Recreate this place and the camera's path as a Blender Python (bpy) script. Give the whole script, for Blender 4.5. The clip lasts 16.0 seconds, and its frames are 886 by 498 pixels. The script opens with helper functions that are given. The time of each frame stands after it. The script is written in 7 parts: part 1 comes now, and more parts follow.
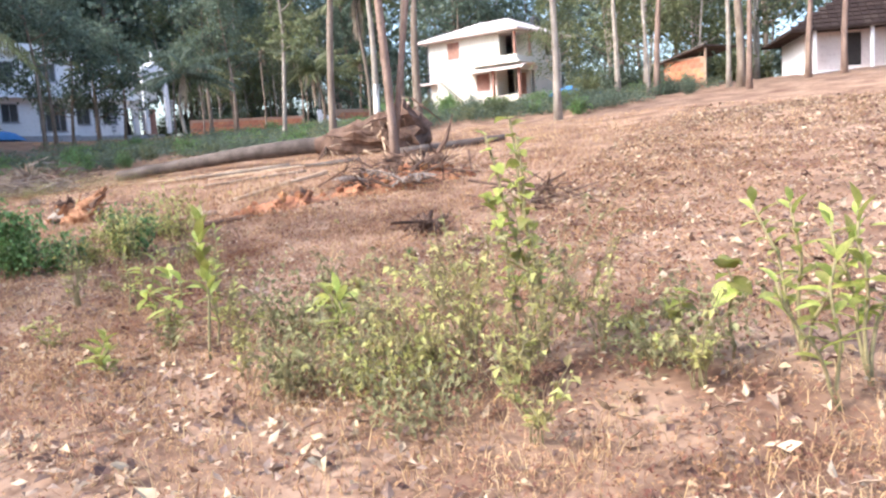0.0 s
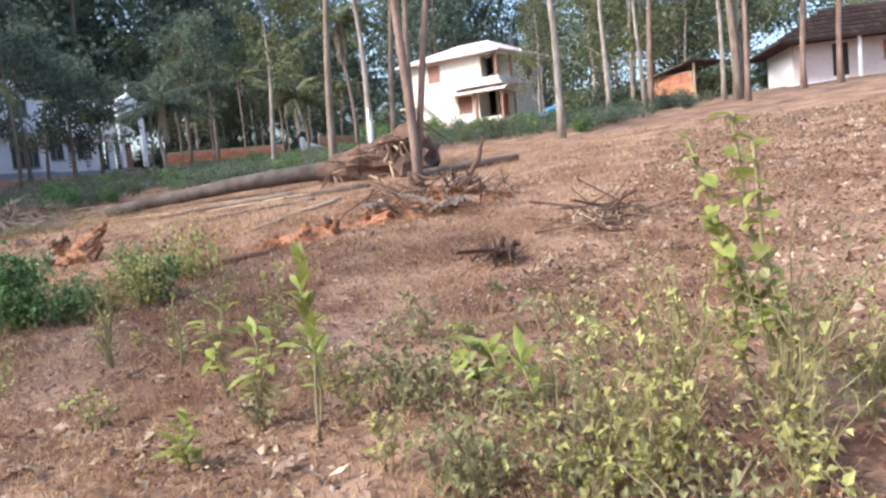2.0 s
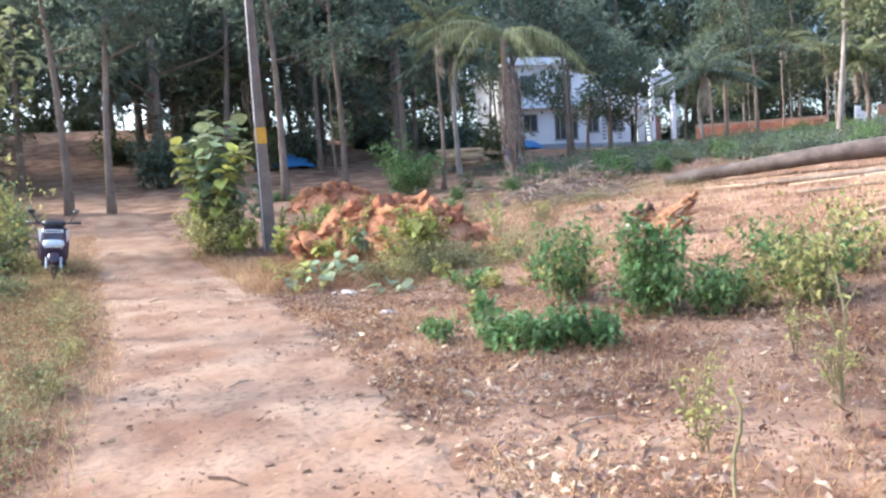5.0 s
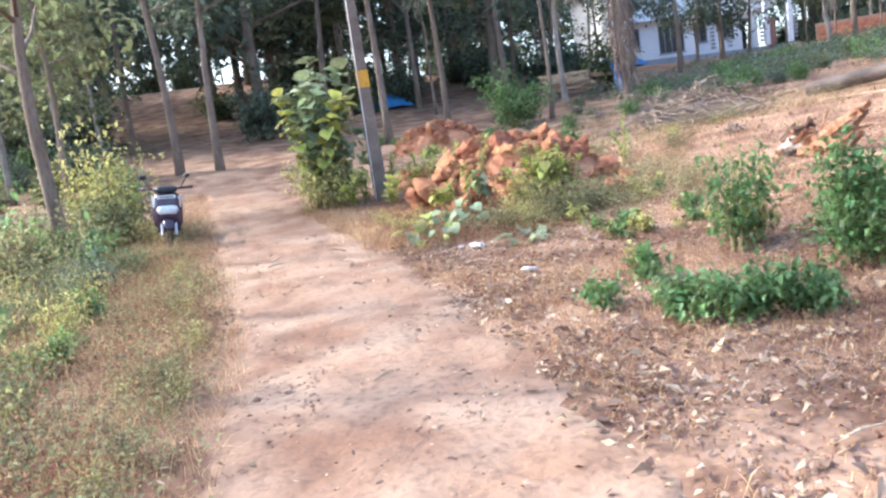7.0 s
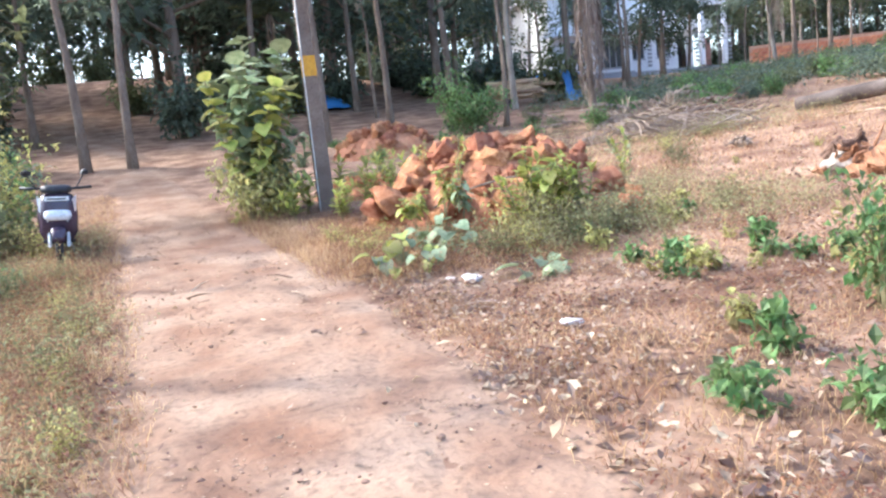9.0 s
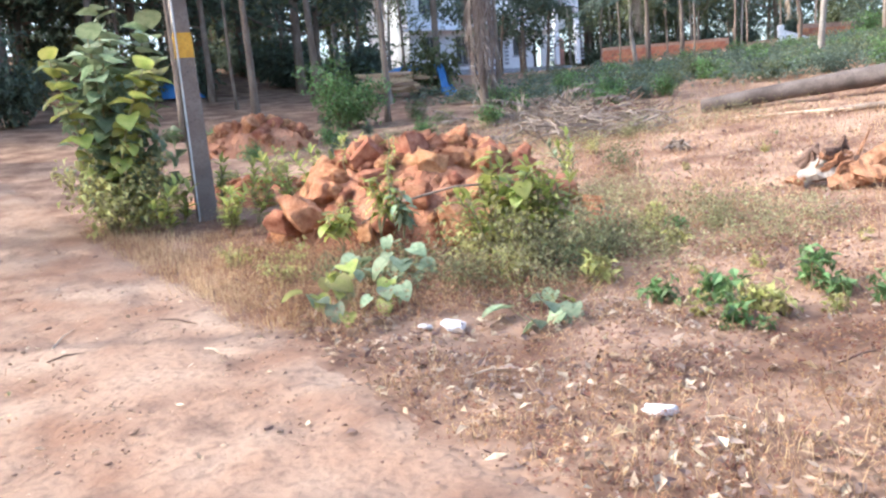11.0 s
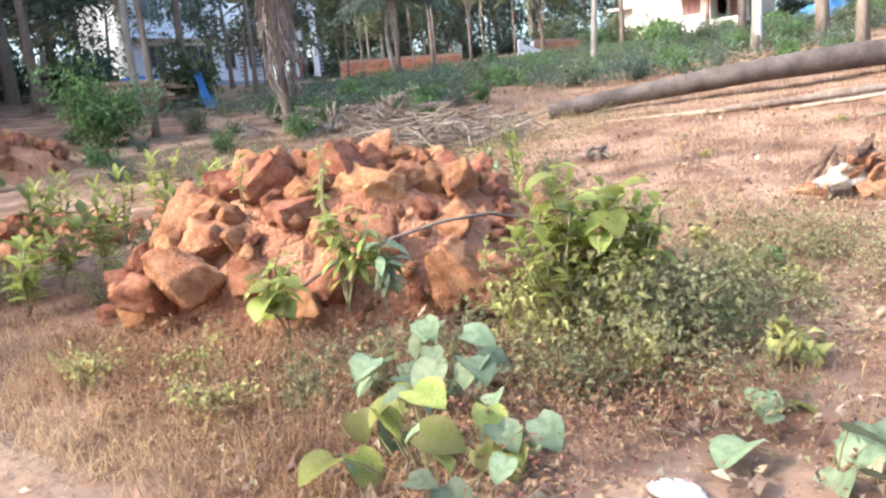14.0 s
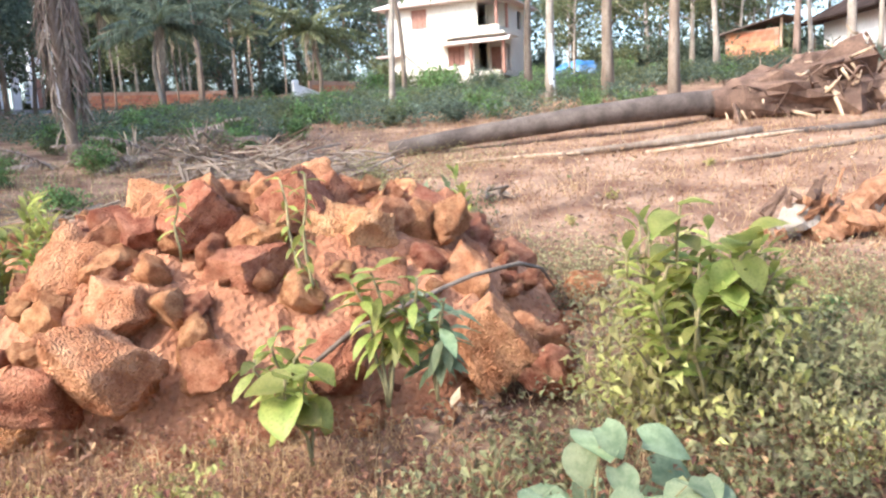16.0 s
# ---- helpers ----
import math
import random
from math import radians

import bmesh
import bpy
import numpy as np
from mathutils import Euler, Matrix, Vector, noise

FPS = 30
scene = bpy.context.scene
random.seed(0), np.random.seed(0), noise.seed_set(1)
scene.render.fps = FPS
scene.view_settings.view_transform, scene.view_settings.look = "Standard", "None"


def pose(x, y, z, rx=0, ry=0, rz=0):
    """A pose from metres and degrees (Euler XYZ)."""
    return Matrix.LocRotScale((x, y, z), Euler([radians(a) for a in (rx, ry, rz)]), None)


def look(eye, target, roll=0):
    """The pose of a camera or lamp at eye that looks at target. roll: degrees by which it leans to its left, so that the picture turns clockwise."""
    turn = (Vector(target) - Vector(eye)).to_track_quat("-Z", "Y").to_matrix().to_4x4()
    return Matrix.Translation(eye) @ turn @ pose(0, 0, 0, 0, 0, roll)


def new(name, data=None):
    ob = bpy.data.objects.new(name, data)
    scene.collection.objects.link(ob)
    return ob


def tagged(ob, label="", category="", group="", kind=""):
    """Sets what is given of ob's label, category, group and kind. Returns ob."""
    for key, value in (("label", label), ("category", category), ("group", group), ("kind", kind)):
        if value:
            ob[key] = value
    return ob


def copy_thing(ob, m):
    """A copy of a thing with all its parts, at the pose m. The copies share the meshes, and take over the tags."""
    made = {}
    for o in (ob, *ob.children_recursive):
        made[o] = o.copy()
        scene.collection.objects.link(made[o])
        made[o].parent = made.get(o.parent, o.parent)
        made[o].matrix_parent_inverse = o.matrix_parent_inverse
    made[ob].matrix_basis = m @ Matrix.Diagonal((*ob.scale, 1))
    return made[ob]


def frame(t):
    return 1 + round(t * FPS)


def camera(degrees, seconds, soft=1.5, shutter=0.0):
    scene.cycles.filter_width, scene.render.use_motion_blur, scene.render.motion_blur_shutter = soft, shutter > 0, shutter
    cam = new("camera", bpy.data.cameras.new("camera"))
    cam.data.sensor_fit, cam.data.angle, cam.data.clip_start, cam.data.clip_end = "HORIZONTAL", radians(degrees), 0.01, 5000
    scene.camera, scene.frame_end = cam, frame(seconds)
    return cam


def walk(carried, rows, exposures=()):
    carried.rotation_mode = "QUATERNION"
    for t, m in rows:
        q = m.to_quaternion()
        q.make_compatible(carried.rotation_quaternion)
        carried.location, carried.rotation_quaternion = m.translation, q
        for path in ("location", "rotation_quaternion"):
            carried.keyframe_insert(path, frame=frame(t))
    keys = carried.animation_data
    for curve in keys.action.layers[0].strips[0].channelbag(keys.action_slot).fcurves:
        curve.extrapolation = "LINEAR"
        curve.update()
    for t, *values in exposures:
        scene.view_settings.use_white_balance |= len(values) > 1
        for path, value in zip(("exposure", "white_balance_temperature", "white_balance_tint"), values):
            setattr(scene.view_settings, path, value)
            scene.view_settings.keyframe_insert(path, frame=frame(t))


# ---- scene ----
cam = camera(58.8, 16.0, soft=2.4)
PATH = [
    (0, (-0.367, -4.376, 1.31), (1.17, -3.118, 1.08), -3.8),
    (0.5, (-0.382, -4.043, 1.358), (1.275, -2.94, 1.162), -4.0),
    (1, (-0.255, -3.645, 1.341), (1.329, -2.434, 1.176), -2.7),
    (1.5, (-0.108, -3.195, 1.315), (1.526, -2.049, 1.196), -5.9),
    (2, (-0.094, -2.815, 1.35), (1.489, -1.605, 1.176), -5.7),
    (2.5, (-0.024, -2.392, 1.335), (1.517, -1.126, 1.186), -3.6),
    (3, (-0.069, -1.88, 1.323), (1.258, -0.407, 1.056), -3.1),
    (3.5, (-0.068, -1.472, 1.33), (1.085, 0.147, 1.109), -3.4),
    (4, (-0.055, -1.065, 1.342), (0.821, 0.72, 1.133), -3.5),
    (4.5, (-0.091, -0.602, 1.355), (0.692, 1.227, 1.147), -4.7),
    (5, (-0.005, -0.09, 1.358), (0.579, 1.818, 1.223), -3.4),
    (5.2, (-0.013, 0.064, 1.367), (0.506, 1.988, 1.192), -2.8),
    (7.5, (-0.132, 1.691, 1.53), (0.163, 3.645, 1.218), -8.3),
    (8, (-0.104, 2.562, 1.444), (0.172, 4.511, 1.09), -6.6),
    (8.5, (-0.194, 3.078, 1.427), (0.219, 5.0, 1.06), -4.5),
    (9, (-0.269, 3.644, 1.457), (0.24, 5.558, 1.176), -5.7),
    (11.3, (-0.618, 6.19, 1.611), (0.385, 7.889, 1.282), -4.9),
    (11.5, (-0.614, 6.456, 1.615), (0.486, 8.099, 1.317), -5.5),
    (12, (-0.601, 7.068, 1.618), (0.526, 8.691, 1.308), -3.5),
    (12.5, (-0.633, 7.718, 1.615), (0.707, 9.18, 1.353), -5.4),
    (13, (-0.654, 8.375, 1.605), (0.66, 9.864, 1.369), -6.8),
    (13.5, (-0.645, 9.025, 1.628), (0.766, 10.421, 1.382), -4.1),
    (14, (-0.715, 9.559, 1.636), (0.703, 10.926, 1.287), -5.3),
    (14.5, (-0.636, 10.136, 1.61), (0.869, 11.429, 1.359), -7.9),
    (15, (-0.617, 10.686, 1.608), (1.021, 11.806, 1.352), -5.3),
    (15.5, (-0.644, 11.268, 1.608), (1.04, 12.305, 1.308), -5.1),
    (16, (-0.53, 11.744, 1.607), (1.254, 12.602, 1.321), -3.4),
]
walk(cam, [(t, look(eye, target, roll)) for t, eye, target, roll in PATH], exposures=[(0, 2.05, 5790, 9), (0.5, 1.92, 5790, 9), (1.5, 1.59, 5770, 9), (2.2, 1.62, 5750, 9), (3, 1.87, 5720, 9), (4, 2.08, 5650, 8), (5, 2.28, 5610, 8), (9, 2.44, 5590, 8), (11.5, 2.3, 5670, 8), (14, 2.27, 5820, 7), (16, 2.15, 5830, 7)])

# ---- sky and sun ----
SUN_EL, SUN_DIR = radians(40), (-0.86, 0.50)
world = bpy.data.worlds.new("sky_world")
scene.world = world
world.use_nodes = True
_nt = world.node_tree
_sky = _nt.nodes.new("ShaderNodeTexSky")
_sky.sky_type, _sky.sun_disc = "NISHITA", False
_sky.sun_elevation, _sky.sun_rotation = SUN_EL, math.atan2(SUN_DIR[0], SUN_DIR[1])
_sky.dust_density, _sky.air_density = 4.0, 1.0
_nt.links.new(_sky.outputs[0], _nt.nodes["Background"].inputs[0])
_nt.nodes["Background"].inputs[1].default_value = 0.15
sun = new("sun", bpy.data.lights.new("sun", "SUN"))
sun.data.energy, sun.data.angle, sun.data.color = 1.4, radians(1.2), (1.0, 0.92, 0.80)
_h = math.hypot(*SUN_DIR)
sun.matrix_world = look((SUN_DIR[0] / _h * 60, SUN_DIR[1] / _h * 60, 60 * math.tan(SUN_EL)), (0, 0, 0))

# ---- materials ----
def mat(name, c1, c2, rough=0.8, scale=6.0, fine=60.0, bump=0.3, c3=None, metallic=0.0, spec=0.3, trans=0.0, per_object=0.0, per_island=0.0, pits=0.0, stretch=None):
    """A surface of two colours mixed by noise at two scales, with fine relief."""
    m = bpy.data.materials.new(name)
    m.use_nodes = True
    nt = m.node_tree
    n, l = nt.nodes, nt.links
    b = n["Principled BSDF"]
    tc = n.new("ShaderNodeTexCoord")
    vec = tc.outputs["Object"]
    if stretch:
        mp = n.new("ShaderNodeMapping")
        mp.inputs["Scale"].default_value = stretch
        l.new(vec, mp.inputs["Vector"])
        vec = mp.outputs["Vector"]
    a = n.new("ShaderNodeTexNoise")
    a.inputs["Scale"].default_value, a.inputs["Detail"].default_value = scale, 5.0
    l.new(vec, a.inputs["Vector"])
    f = n.new("ShaderNodeTexNoise")
    f.inputs["Scale"].default_value, f.inputs["Detail"].default_value = fine, 4.0
    l.new(vec, f.inputs["Vector"])
    ramp = n.new("ShaderNodeValToRGB")
    ramp.color_ramp.elements[0].position, ramp.color_ramp.elements[1].position = 0.35, 0.65
    ramp.color_ramp.elements[0].color, ramp.color_ramp.elements[1].color = (*c1, 1), (*c2, 1)
    l.new(a.outputs["Fac"], ramp.inputs["Fac"])
    col = ramp.outputs["Color"]
    mix = n.new("ShaderNodeMix")
    mix.data_type, mix.blend_type = "RGBA", "MIX"
    third = c3 or tuple(0.55 * v for v in c1)
    mix.inputs["B"].default_value = (*third, 1)
    r2 = n.new("ShaderNodeMapRange")
    r2.inputs["From Min"].default_value, r2.inputs["From Max"].default_value = 0.5, 0.75
    r2.inputs["To Max"].default_value = 0.75
    l.new(f.outputs["Fac"], r2.inputs["Value"])
    l.new(r2.outputs["Result"], mix.inputs["Factor"])
    l.new(col, mix.inputs["A"])
    col = mix.outputs["Result"]
    if per_object or per_island:
        if per_object:
            rnd = n.new("ShaderNodeObjectInfo").outputs["Random"]
        else:
            rnd = n.new("ShaderNodeNewGeometry").outputs["Random Per Island"]
        amount = per_object or per_island
        mr = n.new("ShaderNodeMapRange")
        mr.inputs["To Min"].default_value, mr.inputs["To Max"].default_value = 1 - amount, 1 + amount
        l.new(rnd, mr.inputs["Value"])
        hs = n.new("ShaderNodeHueSaturation")
        l.new(mr.outputs["Result"], hs.inputs["Value"])
        l.new(col, hs.inputs["Color"])
        hr = n.new("ShaderNodeMapRange")
        hr.inputs["To Min"].default_value, hr.inputs["To Max"].default_value = 0.5 - 0.05 * amount, 0.5 + 0.05 * amount
        l.new(rnd, hr.inputs["Value"])
        l.new(hr.outputs["Result"], hs.inputs["Hue"])
        col = hs.outputs["Color"]
    l.new(col, b.inputs["Base Color"])
    b.inputs["Roughness"].default_value, b.inputs["Metallic"].default_value = rough, metallic
    b.inputs["Specular IOR Level"].default_value = spec
    height = f.outputs["Fac"]
    if pits:
        v = n.new("ShaderNodeTexVoronoi")
        v.inputs["Scale"].default_value = pits
        l.new(vec, v.inputs["Vector"])
        add = n.new("ShaderNodeMath")
        add.operation = "MULTIPLY_ADD"
        add.inputs[1].default_value = 0.75
        l.new(v.outputs["Distance"], add.inputs[0])
        l.new(f.outputs["Fac"], add.inputs[2])
        height = add.outputs[0]
    bp = n.new("ShaderNodeBump")
    bp.inputs["Strength"].default_value, bp.inputs["Distance"].default_value = bump, 0.02
    l.new(height, bp.inputs["Height"])
    l.new(bp.outputs["Normal"], b.inputs["Normal"])
    if trans:
        tr = n.new("ShaderNodeBsdfTranslucent")
        l.new(col, tr.inputs["Color"])
        ms = n.new("ShaderNodeMixShader")
        ms.inputs["Fac"].default_value = trans
        l.new(b.outputs[0], ms.inputs[1])
        l.new(tr.outputs[0], ms.inputs[2])
        l.new(ms.outputs[0], n["Material Output"].inputs["Surface"])
    return m


M_SOIL = mat("red_soil", (0.145, 0.079, 0.051), (0.345, 0.225, 0.152), 0.95, 1.3, 11.0, 1.0, (0.10, 0.054, 0.036), spec=0.1)
M_ROAD = mat("sandy_road", (0.205, 0.115, 0.073), (0.315, 0.218, 0.152), 0.95, 1.1, 16.0, 1.0, (0.14, 0.088, 0.062), spec=0.1)
M_LATERITE = mat("laterite", (0.36, 0.142, 0.072), (0.57, 0.285, 0.158), 0.95, 3.4, 22.0, 1.0, (0.18, 0.066, 0.036), spec=0.1, per_object=0.25, pits=34.0)
M_RUBBLE = mat("crushed_laterite", (0.32, 0.135, 0.073), (0.47, 0.235, 0.135), 0.95, 2.5, 30.0, 1.0, (0.19, 0.078, 0.043), spec=0.1, pits=30.0)
M_BARK = mat("grey_bark", (0.17, 0.125, 0.095), (0.27, 0.215, 0.17), 0.9, 5.0, 30.0, 0.8, spec=0.1, stretch=(1, 1, 0.25))
M_BARK_PALE = mat("pale_bark", (0.25, 0.205, 0.17), (0.40, 0.35, 0.295), 0.9, 4.0, 30.0, 0.6, (0.15, 0.115, 0.09), spec=0.1, stretch=(1, 1, 0.4))
M_BARK_RED = mat("reddish_bark", (0.20, 0.135, 0.105), (0.31, 0.215, 0.17), 0.9, 5.0, 26.0, 0.8, spec=0.1, stretch=(1, 1, 0.3))
M_LIME = mat("limewashed_bark", (0.62, 0.62, 0.60), (0.74, 0.73, 0.70), 0.9, 4.0, 30.0, 0.6, (0.42, 0.39, 0.35), spec=0.1)
M_LOG = mat("weathered_log", (0.085, 0.066, 0.057), (0.165, 0.132, 0.113), 0.9, 3.0, 40.0, 1.0, spec=0.1)
M_ROOT = mat("torn_roots", (0.10, 0.062, 0.047), (0.19, 0.12, 0.088), 0.95, 4.0, 30.0, 1.0, spec=0.1)
M_DEADWOOD = mat("dry_wood", (0.42, 0.30, 0.20), (0.56, 0.43, 0.31), 0.9, 5.0, 40.0, 0.6, spec=0.1)
M_STUMP = mat("split_stump", (0.22, 0.10, 0.052), (0.40, 0.215, 0.125), 0.9, 6.0, 30.0, 1.0, (0.12, 0.055, 0.033), spec=0.1, stretch=(3, 1, 1))
M_DRYGRASS = mat("dry_grass", (0.34, 0.195, 0.11), (0.53, 0.365, 0.22), 0.9, 1.0, 8.0, 0.1, (0.23, 0.12, 0.07), spec=0.1, trans=0.4, per_island=0.45)
M_LITTER = mat("dead_leaves", (0.235, 0.148, 0.098), (0.43, 0.325, 0.245), 0.85, 1.5, 10.0, 0.2, (0.14, 0.077, 0.05), spec=0.15, trans=0.15, per_island=0.6)
M_LEAF_Y = mat("yellow_green_leaf", (0.25, 0.29, 0.06), (0.43, 0.42, 0.12), 0.5, 2.0, 14.0, 0.15, (0.17, 0.20, 0.05), spec=0.4, trans=0.5, per_object=0.45)
M_LEAF_YI = mat("light_foliage", (0.30, 0.285, 0.095), (0.54, 0.47, 0.20), 0.6, 1.0, 8.0, 0.15, (0.24, 0.185, 0.08), spec=0.3, trans=0.45, per_island=0.5)
M_LEAF_G = mat("green_leaf", (0.115, 0.195, 0.062), (0.225, 0.31, 0.115), 0.5, 2.0, 14.0, 0.15, spec=0.4, trans=0.45, per_island=0.5)
M_LEAF_B = mat("broad_leaf", (0.17, 0.222, 0.11), (0.31, 0.35, 0.20), 0.55, 4.0, 30.0, 0.3, (0.12, 0.165, 0.075), spec=0.4, trans=0.3, per_object=0.4)
# Leaf colours of the wood, greyed and lightened to carry some of its haze.
M_LEAF_D = mat("dark_foliage", (0.11, 0.14, 0.10), (0.175, 0.21, 0.145), 0.6, 0.4, 4.0, 0.15, spec=0.3, trans=0.5, per_island=0.45)
M_LEAF_O = mat("olive_foliage", (0.13, 0.15, 0.07), (0.22, 0.225, 0.115), 0.6, 0.4, 4.0, 0.15, spec=0.3, trans=0.5, per_island=0.4)
M_SCRUB = mat("dusty_scrub", (0.205, 0.20, 0.095), (0.35, 0.31, 0.17), 0.7, 1.0, 9.0, 0.15, (0.23, 0.155, 0.09), spec=0.15, trans=0.45, per_island=0.45)
M_DRYFROND = mat("dry_frond", (0.36, 0.27, 0.20), (0.54, 0.44, 0.34), 0.85, 2.0, 12.0, 0.2, spec=0.2, trans=0.2, per_island=0.3)
M_SKIRT = mat("dead_frond_skirt", (0.19, 0.145, 0.12), (0.31, 0.25, 0.21), 0.9, 3.0, 20.0, 0.3, (0.12, 0.085, 0.07), spec=0.1, trans=0.15, per_island=0.35)
M_STEM = mat("plant_stem", (0.19, 0.16, 0.08), (0.30, 0.25, 0.13), 0.8, 6.0, 40.0, 0.3, spec=0.2)
M_WHITE = mat("white_plaster", (0.74, 0.74, 0.76), (0.80, 0.80, 0.80), 0.85, 0.6, 5.0, 0.15, (0.64, 0.63, 0.62))
M_CREAM = mat("cream_plaster", (0.64, 0.60, 0.51), (0.71, 0.67, 0.59), 0.85, 0.5, 5.0, 0.15, (0.55, 0.50, 0.42))
# Concrete; also puts shade into the colour of the tiled house's front wall.
M_PINK = mat("pink_concrete_and_shaded_wall", (0.58, 0.48, 0.45), (0.66, 0.57, 0.54), 0.9, 0.6, 6.0, 0.3, (0.47, 0.38, 0.36))
# Dark old tile, lowered further to take in the trees' shade over the roof.
M_TILE = mat("old_roof_tile", (0.03, 0.02, 0.018), (0.06, 0.04, 0.033), 0.95, 1.0, 8.0, 0.4, per_object=0.3, spec=0.1)
M_BRICK = mat("laterite_brick", (0.40, 0.16, 0.085), (0.50, 0.235, 0.14), 0.95, 2.0, 16.0, 0.6, per_object=0.2)
M_MORTAR = mat("wall_mortar", (0.33, 0.20, 0.14), (0.42, 0.28, 0.20), 0.95, 2.0, 16.0, 0.5)
M_WOODRED = mat("red_window_wood", (0.30, 0.15, 0.11), (0.38, 0.20, 0.15), 0.6, 3.0, 20.0, 0.2)
# Near-black stand-in for the shade inside rooms.
M_DARK = mat("interior_shade", (0.035, 0.03, 0.03), (0.06, 0.05, 0.045), 0.9, 1.0, 8.0, 0.1)
M_GLASS = mat("window_glass", (0.05, 0.055, 0.06), (0.07, 0.075, 0.08), 0.08, 1.0, 4.0, 0.02, spec=0.6)
M_GREYTRIM = mat("grey_paint", (0.30, 0.30, 0.32), (0.38, 0.38, 0.40), 0.8, 1.0, 8.0, 0.1)
M_TARP = mat("blue_tarpaulin", (0.03, 0.13, 0.36), (0.06, 0.22, 0.50), 0.45, 2.0, 9.0, 0.5, (0.10, 0.25, 0.45), spec=0.5)
M_POLE = mat("weathered_pole_concrete", (0.15, 0.112, 0.088), (0.235, 0.185, 0.15), 0.9, 2.0, 30.0, 0.4, (0.10, 0.073, 0.057))
M_YELLOW = mat("yellow_paint", (0.55, 0.27, 0.025), (0.66, 0.37, 0.05), 0.7, 8.0, 40.0, 0.2, (0.36, 0.19, 0.05))
M_WIRE = mat("galvanised_wire", (0.55, 0.54, 0.52), (0.65, 0.64, 0.62), 0.5, 5.0, 30.0, 0.1, metallic=0.3)
M_CABLE = mat("black_cable", (0.05, 0.05, 0.05), (0.08, 0.08, 0.08), 0.6, 5.0, 30.0, 0.1)
M_BLACK = mat("black_plastic", (0.02, 0.02, 0.025), (0.045, 0.045, 0.05), 0.45, 4.0, 40.0, 0.1)
M_RUBBER = mat("tyre_rubber", (0.025, 0.025, 0.025), (0.05, 0.045, 0.04), 0.85, 4.0, 40.0, 0.3)
M_MAROON = mat("dark_paint", (0.045, 0.03, 0.05), (0.075, 0.05, 0.08), 0.25, 4.0, 40.0, 0.05, spec=0.5)
M_SILVER = mat("silver_panel", (0.55, 0.56, 0.58), (0.66, 0.67, 0.69), 0.3, 4.0, 40.0, 0.05, metallic=0.3)
M_LENS = mat("headlight_lens", (0.72, 0.75, 0.78), (0.82, 0.84, 0.86), 0.08, 4.0, 30.0, 0.05, spec=0.8)
M_PLATE = mat("white_plate", (0.78, 0.78, 0.76), (0.83, 0.83, 0.82), 0.5, 4.0, 30.0, 0.05)
M_PAPER = mat("pale_stone", (0.62, 0.56, 0.52), (0.74, 0.69, 0.65), 0.85, 6.0, 40.0, 0.4)
M_CRUMB = mat("dry_herb", (0.22, 0.105, 0.06), (0.36, 0.20, 0.12), 0.9, 1.0, 9.0, 0.1, (0.13, 0.065, 0.04), spec=0.1, trans=0.2, per_island=0.5)
M_PEBBLE = mat("road_stones", (0.22, 0.135, 0.093), (0.34, 0.23, 0.165), 0.95, 3.0, 20.0, 0.4, per_island=0.3, spec=0.1)
M_CUTWOOD = mat("cut_timber", (0.40, 0.27, 0.17), (0.55, 0.40, 0.27), 0.9, 3.0, 20.0, 0.4, per_object=0.3)


# ---- mesh tools ----
rng = random.Random(11)


